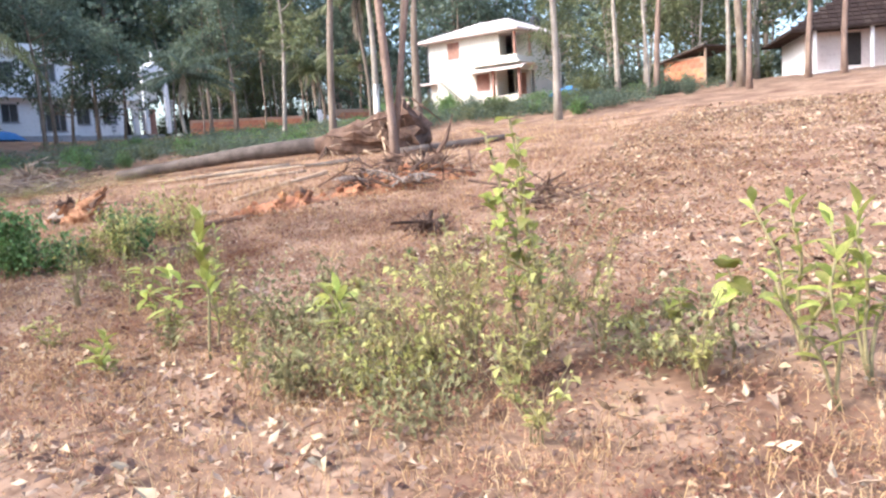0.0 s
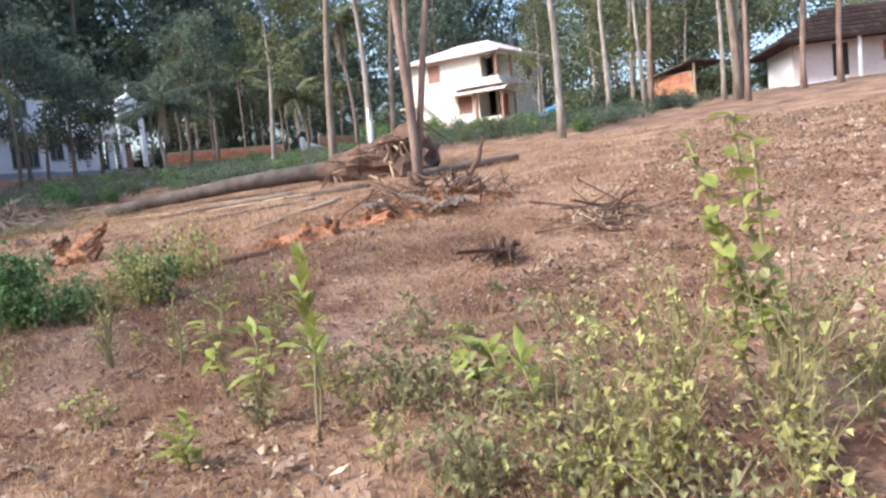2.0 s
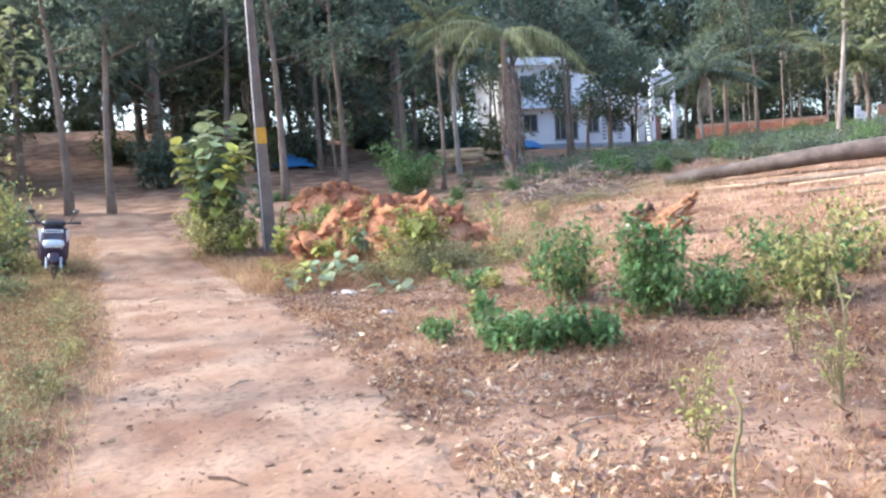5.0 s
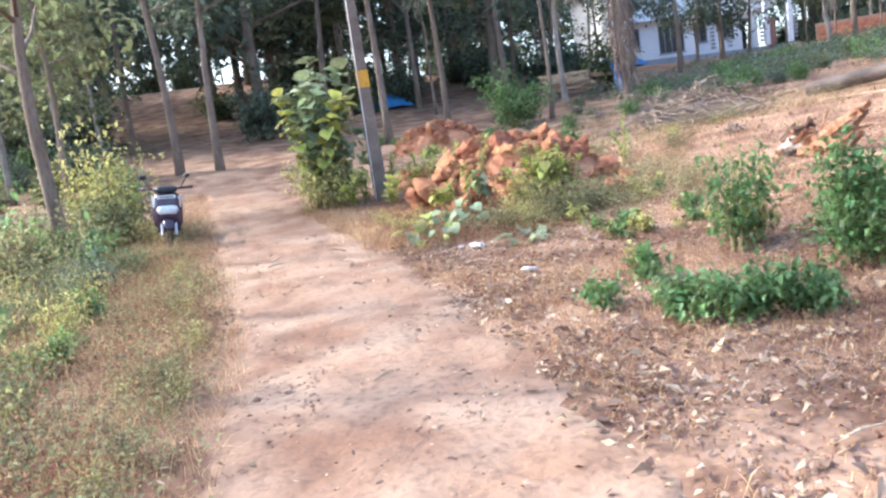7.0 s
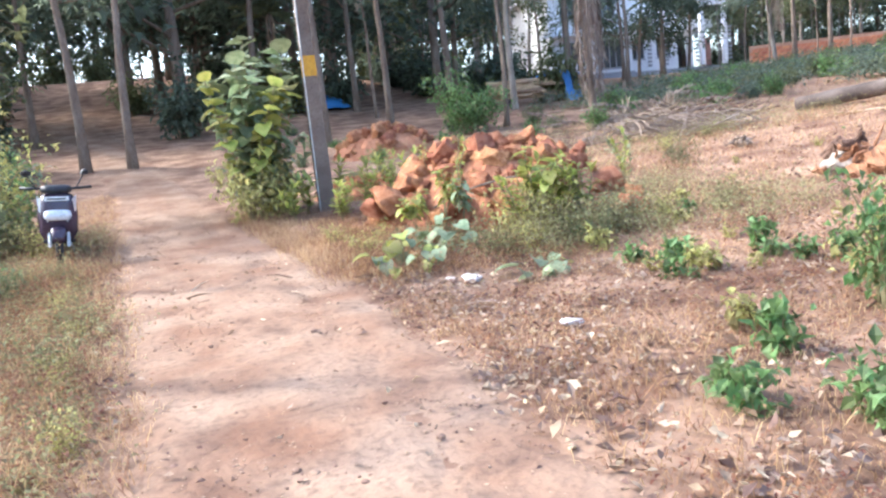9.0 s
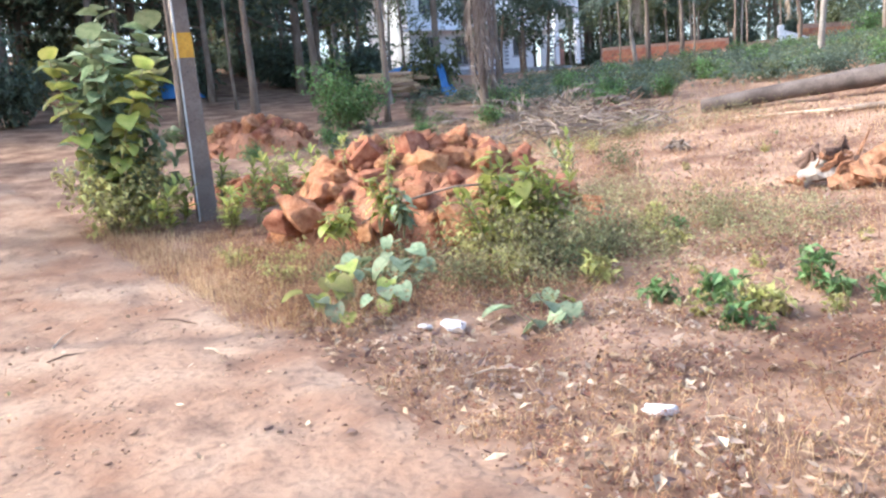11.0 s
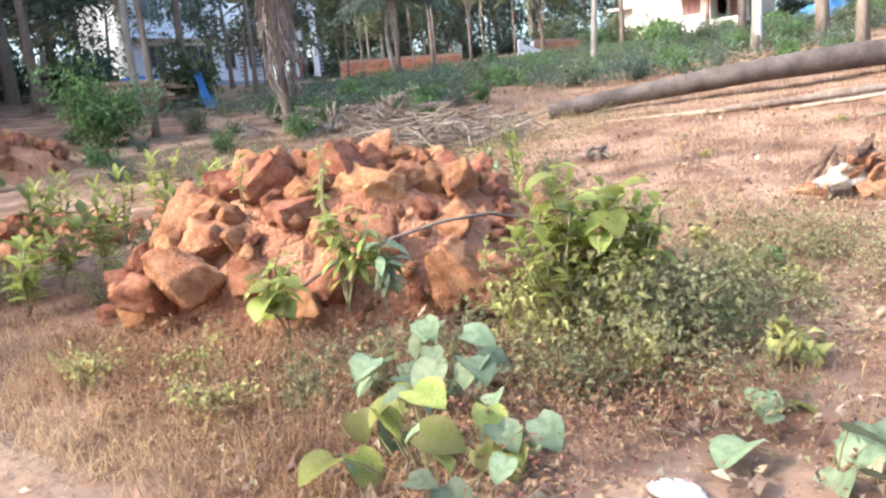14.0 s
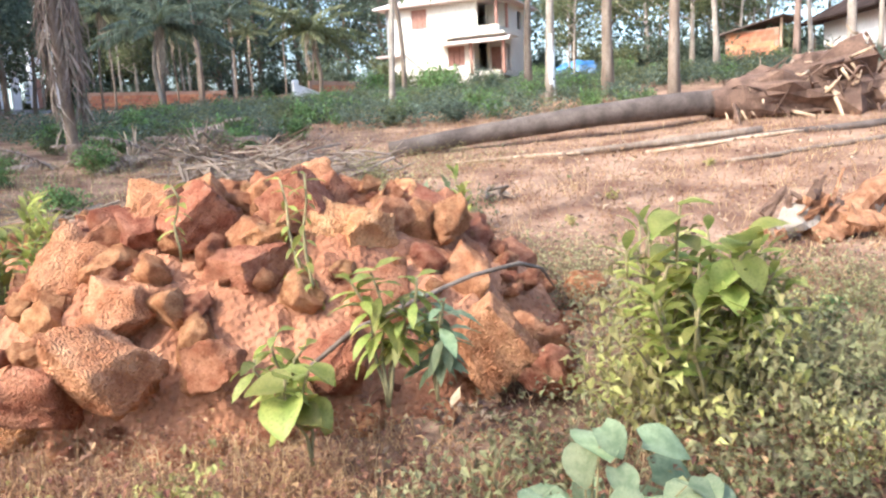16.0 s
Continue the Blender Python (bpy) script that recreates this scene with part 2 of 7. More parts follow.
class Mesher:
    """Collects vertices and faces of one mesh."""

    def __init__(self):
        self.v, self.f = [], []

    def add(self, verts, faces):
        k = len(self.v)
        self.v.extend(tuple(p) for p in verts)
        self.f.extend(tuple(i + k for i in q) for q in faces)

    def box(self, x0, y0, z0, x1, y1, z1, m=None, bevel=0.0):
        b = min(bevel, 0.45 * min(x1 - x0, y1 - y0, z1 - z0))
        if b <= 0:
            p = [Vector((x, y, z)) for z in (z0, z1) for x, y in ((x0, y0), (x1, y0), (x1, y1), (x0, y1))]
            q = [(0, 3, 2, 1), (4, 5, 6, 7), (0, 1, 5, 4), (1, 2, 6, 5), (2, 3, 7, 6), (3, 0, 4, 7)]
        else:
            ring = lambda c, z: [Vector((x0 + c, y0 + b, z)), Vector((x0 + b, y0 + c, z)), Vector((x1 - b, y0 + c, z)), Vector((x1 - c, y0 + b, z)),
                                 Vector((x1 - c, y1 - b, z)), Vector((x1 - b, y1 - c, z)), Vector((x0 + b, y1 - c, z)), Vector((x0 + c, y1 - b, z))]
            p = ring(b, z0) + ring(0, z0 + b) + ring(0, z1 - b) + ring(b, z1)
            q = [tuple(range(7, -1, -1)), tuple(range(24, 32))]
            for r in range(3):
                q += [(8 * r + i, 8 * r + (i + 1) % 8, 8 * r + 8 + (i + 1) % 8, 8 * r + 8 + i) for i in range(8)]
        self.add([m @ a for a in p] if m else p, q)

    def tube(self, pts, radii, n=8, rough=0.0, seed=0):
        """A tube through points, with a radius at each; rough makes it uneven."""
        r2 = random.Random(seed)
        k = len(self.v)
        pts = [Vector(p) for p in pts]
        side = None
        for i, p in enumerate(pts):
            d = (pts[min(i + 1, len(pts) - 1)] - pts[max(i - 1, 0)]).normalized()
            if side is None:
                side = d.orthogonal().normalized()
            side = (side - d * side.dot(d)).normalized()
            up = d.cross(side)
            for j in range(n):
                a = 2 * math.pi * j / n
                r = radii[i] * (1 + rough * r2.uniform(-1, 1))
                self.v.append(tuple(p + (side * math.cos(a) + up * math.sin(a)) * r))
        for i in range(len(pts) - 1):
            for j in range(n):
                a, b = k + i * n + j, k + i * n + (j + 1) % n
                self.f.append((a, b, b + n, a + n))
        self.f.append(tuple(k + j for j in reversed(range(n))))
        self.f.append(tuple(k + (len(pts) - 1) * n + j for j in range(n)))

    def leaf(self, p, d, up, length, width, droop=0.2, fold=0.25):
        """A folded, drooping leaf from p along d."""
        d = d.normalized()
        s = d.cross(up)
        s = s.normalized() if s.length > 1e-4 else d.orthogonal().normalized()
        u = s.cross(d)
        a = p + d * length * 0.45 + u * length * droop * 0.1
        e = p + d * length * 0.95 - u * length * droop
        w, h = s * width * 0.5, u * width * fold
        self.add([p, a - w + h, a, a + w + h, e], [(0, 2, 1), (0, 3, 2), (1, 2, 4), (2, 3, 4)])

    def blob(self, c, r, seg=6, seed=0, squash=0.7):
        r2 = random.Random(seed)
        rings = [[Vector((0, 0, -1))]] + [[Vector((math.cos(2 * math.pi * j / seg) * math.cos(a), math.sin(2 * math.pi * j / seg) * math.cos(a), math.sin(a))) for j in range(seg)] for a in (-0.55, 0.45)] + [[Vector((0, 0, 1))]]
        k = len(self.v)
        for ring in rings:
            for q in ring:
                q = q * r * r2.uniform(0.7, 1.25)
                self.v.append((c[0] + q.x, c[1] + q.y, c[2] + q.z * squash))
        for j in range(seg):
            n = (j + 1) % seg
            self.f += [(k, k + 1 + n, k + 1 + j), (k + 1 + j, k + 1 + n, k + 1 + seg + n, k + 1 + seg + j), (k + 1 + seg + j, k + 1 + seg + n, k + 1 + 2 * seg)]

    def data(self, name, material, smooth=False):
        me = bpy.data.meshes.new(name)
        me.from_pydata(self.v, [], self.f)
        if material:
            me.materials.append(material)
        if smooth:
            me.polygons.foreach_set("use_smooth", [True] * len(me.polygons))
        me.update()
        return me


def part(name, mesher, material, parent=None, label="", smooth=False, m=None):
    ob = new(name, mesher.data(name, material, smooth) if isinstance(mesher, Mesher) else mesher)
    ob.parent = parent
    if m is not None:
        ob.matrix_basis = m
    return tagged(ob, label)


def thing(name, label, category, m=None, group="", kind=""):
    ob = new(name)
    ob.empty_display_size = 0.2
    if m is not None:
        ob.matrix_basis = m
    return tagged(ob, label, category, group, kind)


def soft(v, c, w):
    v = (v - c) / w
    return w * (v if v > 30 else math.log1p(math.exp(v)))


def ground_z(x, y):
    """Height of the land: flat along the road, rising over the field and up the valley."""
    a = soft(x, 3.0, 1.2)
    a = 62 - soft(62 - a, 0, 3)
    q = soft(y, 14.0, 3.0)
    q = 58 - soft(58 - q, 0, 3)
    z = 0.1221 * a - 0.0203 * a * a / 50 + 0.0728 * q + 0.0717 * q * q / 50 - 0.211 * a * q / 50 + 0.1332 * a * a * q / 2500 - 0.0546 * a * q * q / 2500
    z += 0.15 * noise.noise((x * 0.18, y * 0.18, 3.0)) * min(1.0, max(0.0, (x - 2.0) / 6))
    z += 0.035 * noise.noise((x * 0.9, y * 0.9, 7.0)) * (1.0 if x > 1.6 or x < -2.2 else 0.3)
    return z - 0.07


def on(x, y, dz=0.0):
    return Vector((x, y, ground_z(x, y) + dz))


# ---- ground and road ----
def axis_steps(lo, hi, fine_lo, fine_hi, step):
    out, v = [], fine_lo
    while v <= fine_hi:
        out.append(v)
        v += step
    s, v = step, fine_hi
    while v < hi:
        s *= 1.18
        v += s
        out.append(min(v, hi))
    s, v = step, fine_lo
    while v > lo:
        s *= 1.18
        v -= s
        out.insert(0, max(v, lo))
    return out


def ground_sheet():
    xs, ys = axis_steps(-900, 900, -6, 20, 0.16), axis_steps(-900, 900, -6, 26, 0.16)
    g = Mesher()
    for y in ys:
        for x in xs:
            z = ground_z(x, y)
            if -7 < x < 21 and -7 < y < 27:
                z += 0.022 * noise.noise((x * 3.1, y * 3.1, 1.0)) + 0.010 * noise.noise((x * 8.0, y * 8.0, 2.0))
            g.v.append((x, y, z))
    w = len(xs)
    g.f = [(j * w + i, j * w + i + 1, (j + 1) * w + i + 1, (j + 1) * w + i) for j in range(len(ys) - 1) for i in range(w - 1)]
    tagged(part("ground", g, M_SOIL, smooth=True), "dry red laterite soil of a cleared sloping field", "ground", kind="structure")


def road_edges(y):
    """Left and right edge of the dirt road at y."""
    left = [(-12, -1.6), (4, -0.95), (8, -1.0), (11, -1.35), (15.5, -1.95), (20.5, -2.6), (26, -3.2), (34, -5.0), (48, -9.0)]
    right = [(-12, 0.75), (-1, 0.98), (3, 1.2), (6, 1.2), (9, 1.05), (12, 0.8), (16, 0.25), (18.5, -0.2), (26, -1.6), (34, -3.0), (48, -6.5)]
    out = []
    for table in (left, right):
        for (a, u), (b, v) in zip(table, table[1:]):
            if y <= b or b == 48:
                out.append(u + (v - u) * (y - a) / (b - a))
                break
    return out


def road_sheet():
    g = Mesher()
    n, y = 48, -12.0
    rows = 0
    while y < 48:
        l, r = road_edges(y)
        l += 0.22 * noise.noise((y * 0.9, 0, 5)) + 0.14 * noise.noise((y * 3.1, 0, 5))
        r += 0.22 * noise.noise((y * 0.9, 9, 5)) + 0.14 * noise.noise((y * 3.1, 9, 5))
        for i in range(n + 1):
            u = i / n
            x = l + (r - l) * u
            edge = min(u, 1 - u)
            lift = 0.028 * min(1.0, edge * 9) - 0.014
            ruts = -0.020 * (math.exp(-((u - 0.28) / 0.09) ** 2) + math.exp(-((u - 0.76) / 0.09) ** 2))
            z = ground_z(x, y) + lift + (ruts if edge > 0.1 else 0) * 0.6 + 0.016 * noise.noise((x * 4, y * 4, 4)) + 0.011 * noise.noise((x * 12, y * 12, 4))
            g.v.append((x, y, z + 0.012))
        rows += 1
        y += 0.06 if -2 < y < 22 else 0.3
    w = n + 1
    g.f = [(j * w + i, j * w + i + 1, (j + 1) * w + i + 1, (j + 1) * w + i) for j in range(rows - 1) for i in range(n)]
    tagged(part("road", g, M_ROAD, smooth=True), "unpaved sandy red dirt road with faint wheel ruts", "road", kind="structure")


ground_sheet()
road_sheet()
# ---- buildings ----
def wall_with_holes(mesher, length, height, thick, holes, z0=0.0):
    """One connected wall along x from 0, its face at y = 0 and its body behind; holes are (x0, x1, z0, z1)."""
    xs = sorted({0.0, length, *[h[0] for h in holes], *[h[1] for h in holes]})
    zs = sorted({z0, z0 + height, *[h[2] for h in holes], *[h[3] for h in holes]})
    nx, nz, k = len(xs), len(zs), len(mesher.v)
    mesher.v += [(x, y, z) for y in (0.0, thick) for z in zs for x in xs]
    solid = lambda i, j: 0 <= i < nx - 1 and 0 <= j < nz - 1 and not any(h[0] <= xs[i] + 1e-6 and h[1] >= xs[i + 1] - 1e-6 and h[2] <= zs[j] + 1e-6 and h[3] >= zs[j + 1] - 1e-6 for h in holes)
    at = lambda i, j, s: k + s * nx * nz + j * nx + i
    for j in range(nz - 1):
        for i in range(nx - 1):
            if not solid(i, j):
                continue
            mesher.f += [(at(i, j, 0), at(i + 1, j, 0), at(i + 1, j + 1, 0), at(i, j + 1, 0)), (at(i, j + 1, 1), at(i + 1, j + 1, 1), at(i + 1, j, 1), at(i, j, 1))]
            if not solid(i - 1, j):
                mesher.f.append((at(i, j, 0), at(i, j + 1, 0), at(i, j + 1, 1), at(i, j, 1)))
            if not solid(i + 1, j):
                mesher.f.append((at(i + 1, j, 1), at(i + 1, j + 1, 1), at(i + 1, j + 1, 0), at(i + 1, j, 0)))
            if not solid(i, j - 1):
                mesher.f.append((at(i, j, 1), at(i + 1, j, 1), at(i + 1, j, 0), at(i, j, 0)))
            if not solid(i, j + 1):
                mesher.f.append((at(i, j + 1, 0), at(i + 1, j + 1, 0), at(i + 1, j + 1, 1), at(i, j + 1, 1)))


def window(parent, m, x0, x1, z0, z1, frame_mat, shutters=True):
    """A casement window in its opening: frame, mullions, panes and a sill."""
    w = thing("window", "", "", m)
    w.parent = parent
    fr = Mesher()
    t = 0.07
    for a, b, c, d in ((x0, x0 + t, z0, z1), (x1 - t, x1, z0, z1), (x0 + t, x1 - t, z0, z0 + t), (x0 + t, x1 - t, z1 - t, z1)):
        fr.box(a, 0.03, c, b, 0.13, d)
    k = max(1, round((x1 - x0) / 0.55))
    for i in range(1, k):
        x = x0 + (x1 - x0) * i / k
        fr.box(x - 0.03, 0.035, z0 + t, x + 0.03, 0.125, z1 - t)
    part("window_frame", fr, frame_mat, w)
    for i in range(k):
        a, b = x0 + (x1 - x0) * i / k + 0.05, x0 + (x1 - x0) * (i + 1) / k - 0.05
        p = Mesher()
        if shutters:
            p.box(a, 0.06, z0 + t, b, 0.09, z1 - t)
            p.box(a + 0.06, 0.05, z0 + 0.2, b - 0.06, 0.06, (z0 + z1) / 2 - 0.05)
            p.box(a + 0.06, 0.05, (z0 + z1) / 2 + 0.05, b - 0.06, 0.06, z1 - 0.2)
        else:
            p.box(a, 0.07, z0 + t, b, 0.08, z1 - t)
        part("shutter" if shutters else "pane", p, frame_mat if shutters else M_GLASS, w)
    s = Mesher()
    s.box(x0 - 0.08, -0.06, z0 - 0.07, x1 + 0.08, 0.1, z0)
    part("window_sill", s, M_GREYTRIM, w)
    return w


def hip_roof(mesher, x0, y0, x1, y1, z, rise, thick=0.14):
    w, d = x1 - x0, y1 - y0
    k = min(w, d) / 2 * 0.9
    a, b = (Vector((x0 + k, (y0 + y1) / 2, z + rise)), Vector((x1 - k, (y0 + y1) / 2, z + rise))) if w > d else (Vector(((x0 + x1) / 2, y0 + k, z + rise)), Vector(((x0 + x1) / 2, y1 - k, z + rise)))
    c = [Vector((x0, y0, z)), Vector((x1, y0, z)), Vector((x1, y1, z)), Vector((x0, y1, z))]
    lo = [p - Vector((0, 0, thick)) for p in c]
    if w > d:
        f = [(0, 1, 5, 4), (1, 2, 5), (2, 3, 4, 5), (3, 0, 4)]
    else:
        f = [(0, 1, 4), (1, 2, 5, 4), (2, 3, 5), (3, 0, 4, 5)]
    f += [(6, 7, 1, 0), (7, 8, 2, 1), (8, 9, 3, 2), (9, 6, 0, 3), (9, 8, 7, 6)]
    mesher.add(c + [a, b] + lo, f)


def cream_house():
    """Two-storey house: long wall with windows, corner balcony, hipped concrete roof."""
    ang = math.degrees(math.atan2(34.6 - 44.1, 59.0 - 58.5))
    h = thing("house", "two-storey cream plastered house with a pale hipped roof and corner balcony", "house", pose(58.5, 44.1, 6.15, 0, 0, ang) @ Matrix.Diagonal((0.845, 1, 1, 1)))
    L, D, H = 11.4, 8.5, 5.85
    wins = [(2.7, 4.3, 4.15, 5.65), (6.3, 8.0, 0.95, 2.45)]
    balc = (9.4, L, 3.75, 5.75)
    porch = (8.9, L, 0.35, 2.55)
    w = Mesher()
    wall_with_holes(w, L, H, 0.22, wins + [balc, porch])
    part("wall", w, M_CREAM, h)
    for box in ((0, 0.223, -1.2, 0.22, D, H), (0.222, D - 0.22, -1.2, L, D, H), (0, 0, -1.2, L, 0.22, -0.002)):
        w = Mesher()
        w.box(*box)
        part("wall", w, M_CREAM, h)
    w = Mesher()
    side = pose(L, 0.224, 0, 0, 0, 90)
    holes = [(0.0, 2.6, 3.75, 5.75), (0.0, 3.0, 0.35, 2.55), (5.2, 6.4, 4.0, 5.5)]
    q = Mesher()
    wall_with_holes(q, D - 0.45, H, 0.22, holes)
    w.add([side @ Vector(p) for p in q.v], q.f)
    part("wall", w, M_CREAM, h)
    for box in ((9.2, 2.6, 0, 9.398, 5.0, H - 0.01), (9.4, 2.8, 0, L - 0.24, 3.0, H - 0.01), (8.2, 0.224, 0.0, 8.4, 2.6, H - 0.01)):
        w = Mesher()
        w.box(*box)
        part("inner_wall", w, M_CREAM, h)
    f = Mesher()
    f.box(0.23, 0.23, 3.05, L - 0.23, D - 0.23, 3.2)
    part("floor_slab", f, M_GREYTRIM, h)
    r = Mesher()
    hip_roof(r, -0.9, -0.9, L + 0.9, D + 0.9, H + 0.16, 1.75)
    part("roof", r, M_PINK, h)
    b = Mesher()
    b.box(6.2, -0.85, 3.05, L + 0.9, -0.004, 3.2)
    b.box(L + 0.004, -0.004, 3.05, L + 0.9, 3.4, 3.2)
    part("balcony_slab", b, M_CREAM, h)
    b = Mesher()
    b.box(9.0, -0.12, 3.2, L + 0.12, 0.0, 3.74)
    b.box(L + 0.0, 0.0, 3.2, L + 0.12, 2.9, 3.74)
    b.box(8.95, -0.18, 3.741, L + 0.18, 0.02, 3.82)
    part("balcony_parapet", b, M_CREAM, h)
    s = Mesher()
    a = [Vector((5.6, -0.02, 2.95)), Vector((L + 1.2, -0.02, 2.95)), Vector((L + 1.5, -1.3, 2.55)), Vector((5.4, -1.3, 2.55))]
    s.add(a + [p + Vector((0, 0, -0.1)) for p in a], [(0, 1, 2, 3)[::-1], (4, 5, 6, 7), (2, 3, 7, 6), (0, 3, 7, 4), (1, 2, 6, 5)])
    part("sunshade", s, M_PINK, h)
    for x, y, z0, z1 in ((L - 0.05, -0.08, 3.82, 5.75), (L - 0.05, 2.6, 3.82, 5.75), (L + 0.7, -0.6, 0.0, 2.6), (8.9, -0.6, 0.0, 2.6)):
        c = Mesher()
        c.box(x - 0.13, y - 0.13, z0, x + 0.13, y + 0.13, z1, bevel=0.03)
        part("pillar", c, M_WOODRED, h, "red painted pillar")
    for x0, x1, z0, z1 in wins:
        window(h, Matrix.Identity(4), x0, x1, z0, z1, M_WOODRED)
    d = Mesher()
    d.box(9.6, 2.7, 0.35, 10.6, 2.79, 2.4)
    part("door", d, M_WOODRED, h)
    k = Mesher()
    k.box(-0.9, -0.75, 2.05, 2.0, -0.004, 2.2)
    part("lean_to_roof", k, M_PINK, h)
    for i in range(9):
        st = Mesher()
        st.box(2.0 + 0.28 * i, -1.0, 0, 2.28 + 0.28 * i, -0.004, 2.0 - 0.21 * i)
        part("step", st, M_CREAM, h)
    p = Mesher()
    p.tube([(0.12, -0.06, 0), (0.12, -0.06, H)], [0.05, 0.05], 8)
    part("drain_pipe", p, M_GREYTRIM, h)
    t = Mesher()
    t.tube([(L - 2.2, D - 1.4, H + 0.9), (L - 2.2, D - 1.4, H + 2.0), (L - 2.2, D - 1.4, H + 2.15)], [0.55, 0.55, 0.2], 14)
    part("water_tank", t, M_BLACK, h, "black plastic water tank")


def white_house():
    """White house with an upper block and a tall gabled entrance porch."""
    h = thing("house", "white plastered two-storey house with gabled entrance porch behind trees", "house", pose(27.9, 67.4, 5.55, 0, 0, -3) @ Matrix.Scale(1.18, 4))
    W, H = 6.4, 6.1
    wins = [(1.0, 2.2, 1.0, 2.4), (3.6, 5.6, 0.3, 2.4), (0.9, 2.2, 4.0, 5.4), (3.8, 5.2, 4.0, 5.4)]
    w = Mesher()
    wall_with_holes(w, W, H, 0.22, wins)
    part("wall", w, M_WHITE, h)
    for box in ((0, 0.222, 0, 0.22, 9, H), (W - 0.22, 0.222, 0, W, 9, H), (0.222, 8.8, 0, W - 0.222, 9, H)):
        w = Mesher()
        w.box(*box)
        part("wall", w, M_WHITE, h)
    b = Mesher()
    b.box(-0.1, 1.602, -0.8, 14.5, 9.2, -0.001)
    b.box(-0.1, -0.1, -0.8, W + 0.1, 1.6, -0.001)
    part("plinth", b, M_GREYTRIM, h)
    r = Mesher()
    r.box(-0.6, -0.7, H, W + 0.6, 9.6, H + 0.18)
    r.box(-0.6, -0.7, H + 0.181, W + 0.6, -0.5, H + 0.55)
    part("roof", r, M_WHITE, h)
    c = Mesher()
    c.box(-0.7, -0.75, 2.75, W + 0.3, -0.003, 2.9)
    c.box(W + 0.301, 1.0, 2.75, 12.2, 1.597, 2.9)
    part("sunshade", c, M_WHITE, h)
    w = Mesher()
    mid = [(0.6, 1.8, 0.9, 2.3), (2.8, 4.0, 0.9, 2.3), (4.6, 5.4, 0.0, 2.2)]
    q = Mesher()
    wall_with_holes(q, 5.9, 3.6, 0.22, mid)
    w.add([Vector(p) + Vector((W + 0.002, 1.6, 0)) for p in q.v], q.f)
    part("wall", w, M_WHITE, h)
    for name, box in (("roof_slab", (W + 0.002, 1.822, 2.9, 14.2, 9.0, 3.6)), ("upper_wall", (W + 0.004, 4.0, 3.602, 12.4, 9.0, 6.0)), ("parapet", (W + 0.004, 1.7, 3.602, 12.2, 1.85, 4.4))):
        u = Mesher()
        u.box(*box)
        part(name, u, M_WHITE, h)
    for x0, x1, z0, z1 in wins:
        window(h, Matrix.Identity(4), x0, x1, z0, z1, M_GREYTRIM, shutters=False)
    for x0, x1, z0, z1 in mid[:2]:
        window(h, pose(W + 0.002, 1.6, 0), x0, x1, z0, z1, M_GREYTRIM, shutters=False)
    # Near-black sheets behind the openings stand in for unlit rooms.
    for box in ((0.23, 2.5, 0.021, W - 0.23, 2.6, 6.0), (W + 0.23, 3.2, 0.021, 12.2, 3.3, 2.89)):
        d = Mesher()
        d.box(*box)
        part("inner_wall", d, M_DARK, h)
    g = Mesher()
    x0, x1 = 12.1, 14.3
    for x in (x0, x1 - 0.3):
        g.box(x, 0.0, 0, x + 0.3, 0.35, 4.4)
    g.box(x0, 0.0, 4.402, x1, 0.35, 4.9)
    g.add([Vector((x0 - 0.25, -0.05, 4.9)), Vector((x1 + 0.25, -0.05, 4.9)), Vector(((x0 + x1) / 2, -0.05, 5.9)),
           Vector((x0 - 0.25, 1.59, 4.9)), Vector((x1 + 0.25, 1.59, 4.9)), Vector(((x0 + x1) / 2, 1.59, 5.9))], [(0, 1, 2), (3, 5, 4), (0, 2, 5, 3), (2, 1, 4, 5), (0, 3, 4, 1)])
    g.box((x0 + x1) / 2 - 0.09, 0.1, 5.85, (x0 + x1) / 2 + 0.09, 0.28, 6.7)
    part("porch", g, M_WHITE, h)
    g = Mesher()
    g.box(x0 + 0.75, 1.3, 0, x1 - 0.65, 1.42, 2.1)
    part("door", g, M_WOODRED, h)
    for x in (11.8, 14.55, 8.6, 10.0):
        for i in range(9):
            g = Mesher()
            y = 0.1 if x > 11 else 1.5
            g.box(x - 0.16, y, 0.3 + 0.29 * i, x + 0.16, y + 0.09, 0.46 + 0.29 * i)
            part("cladding_stone", g, M_GREYTRIM, h)


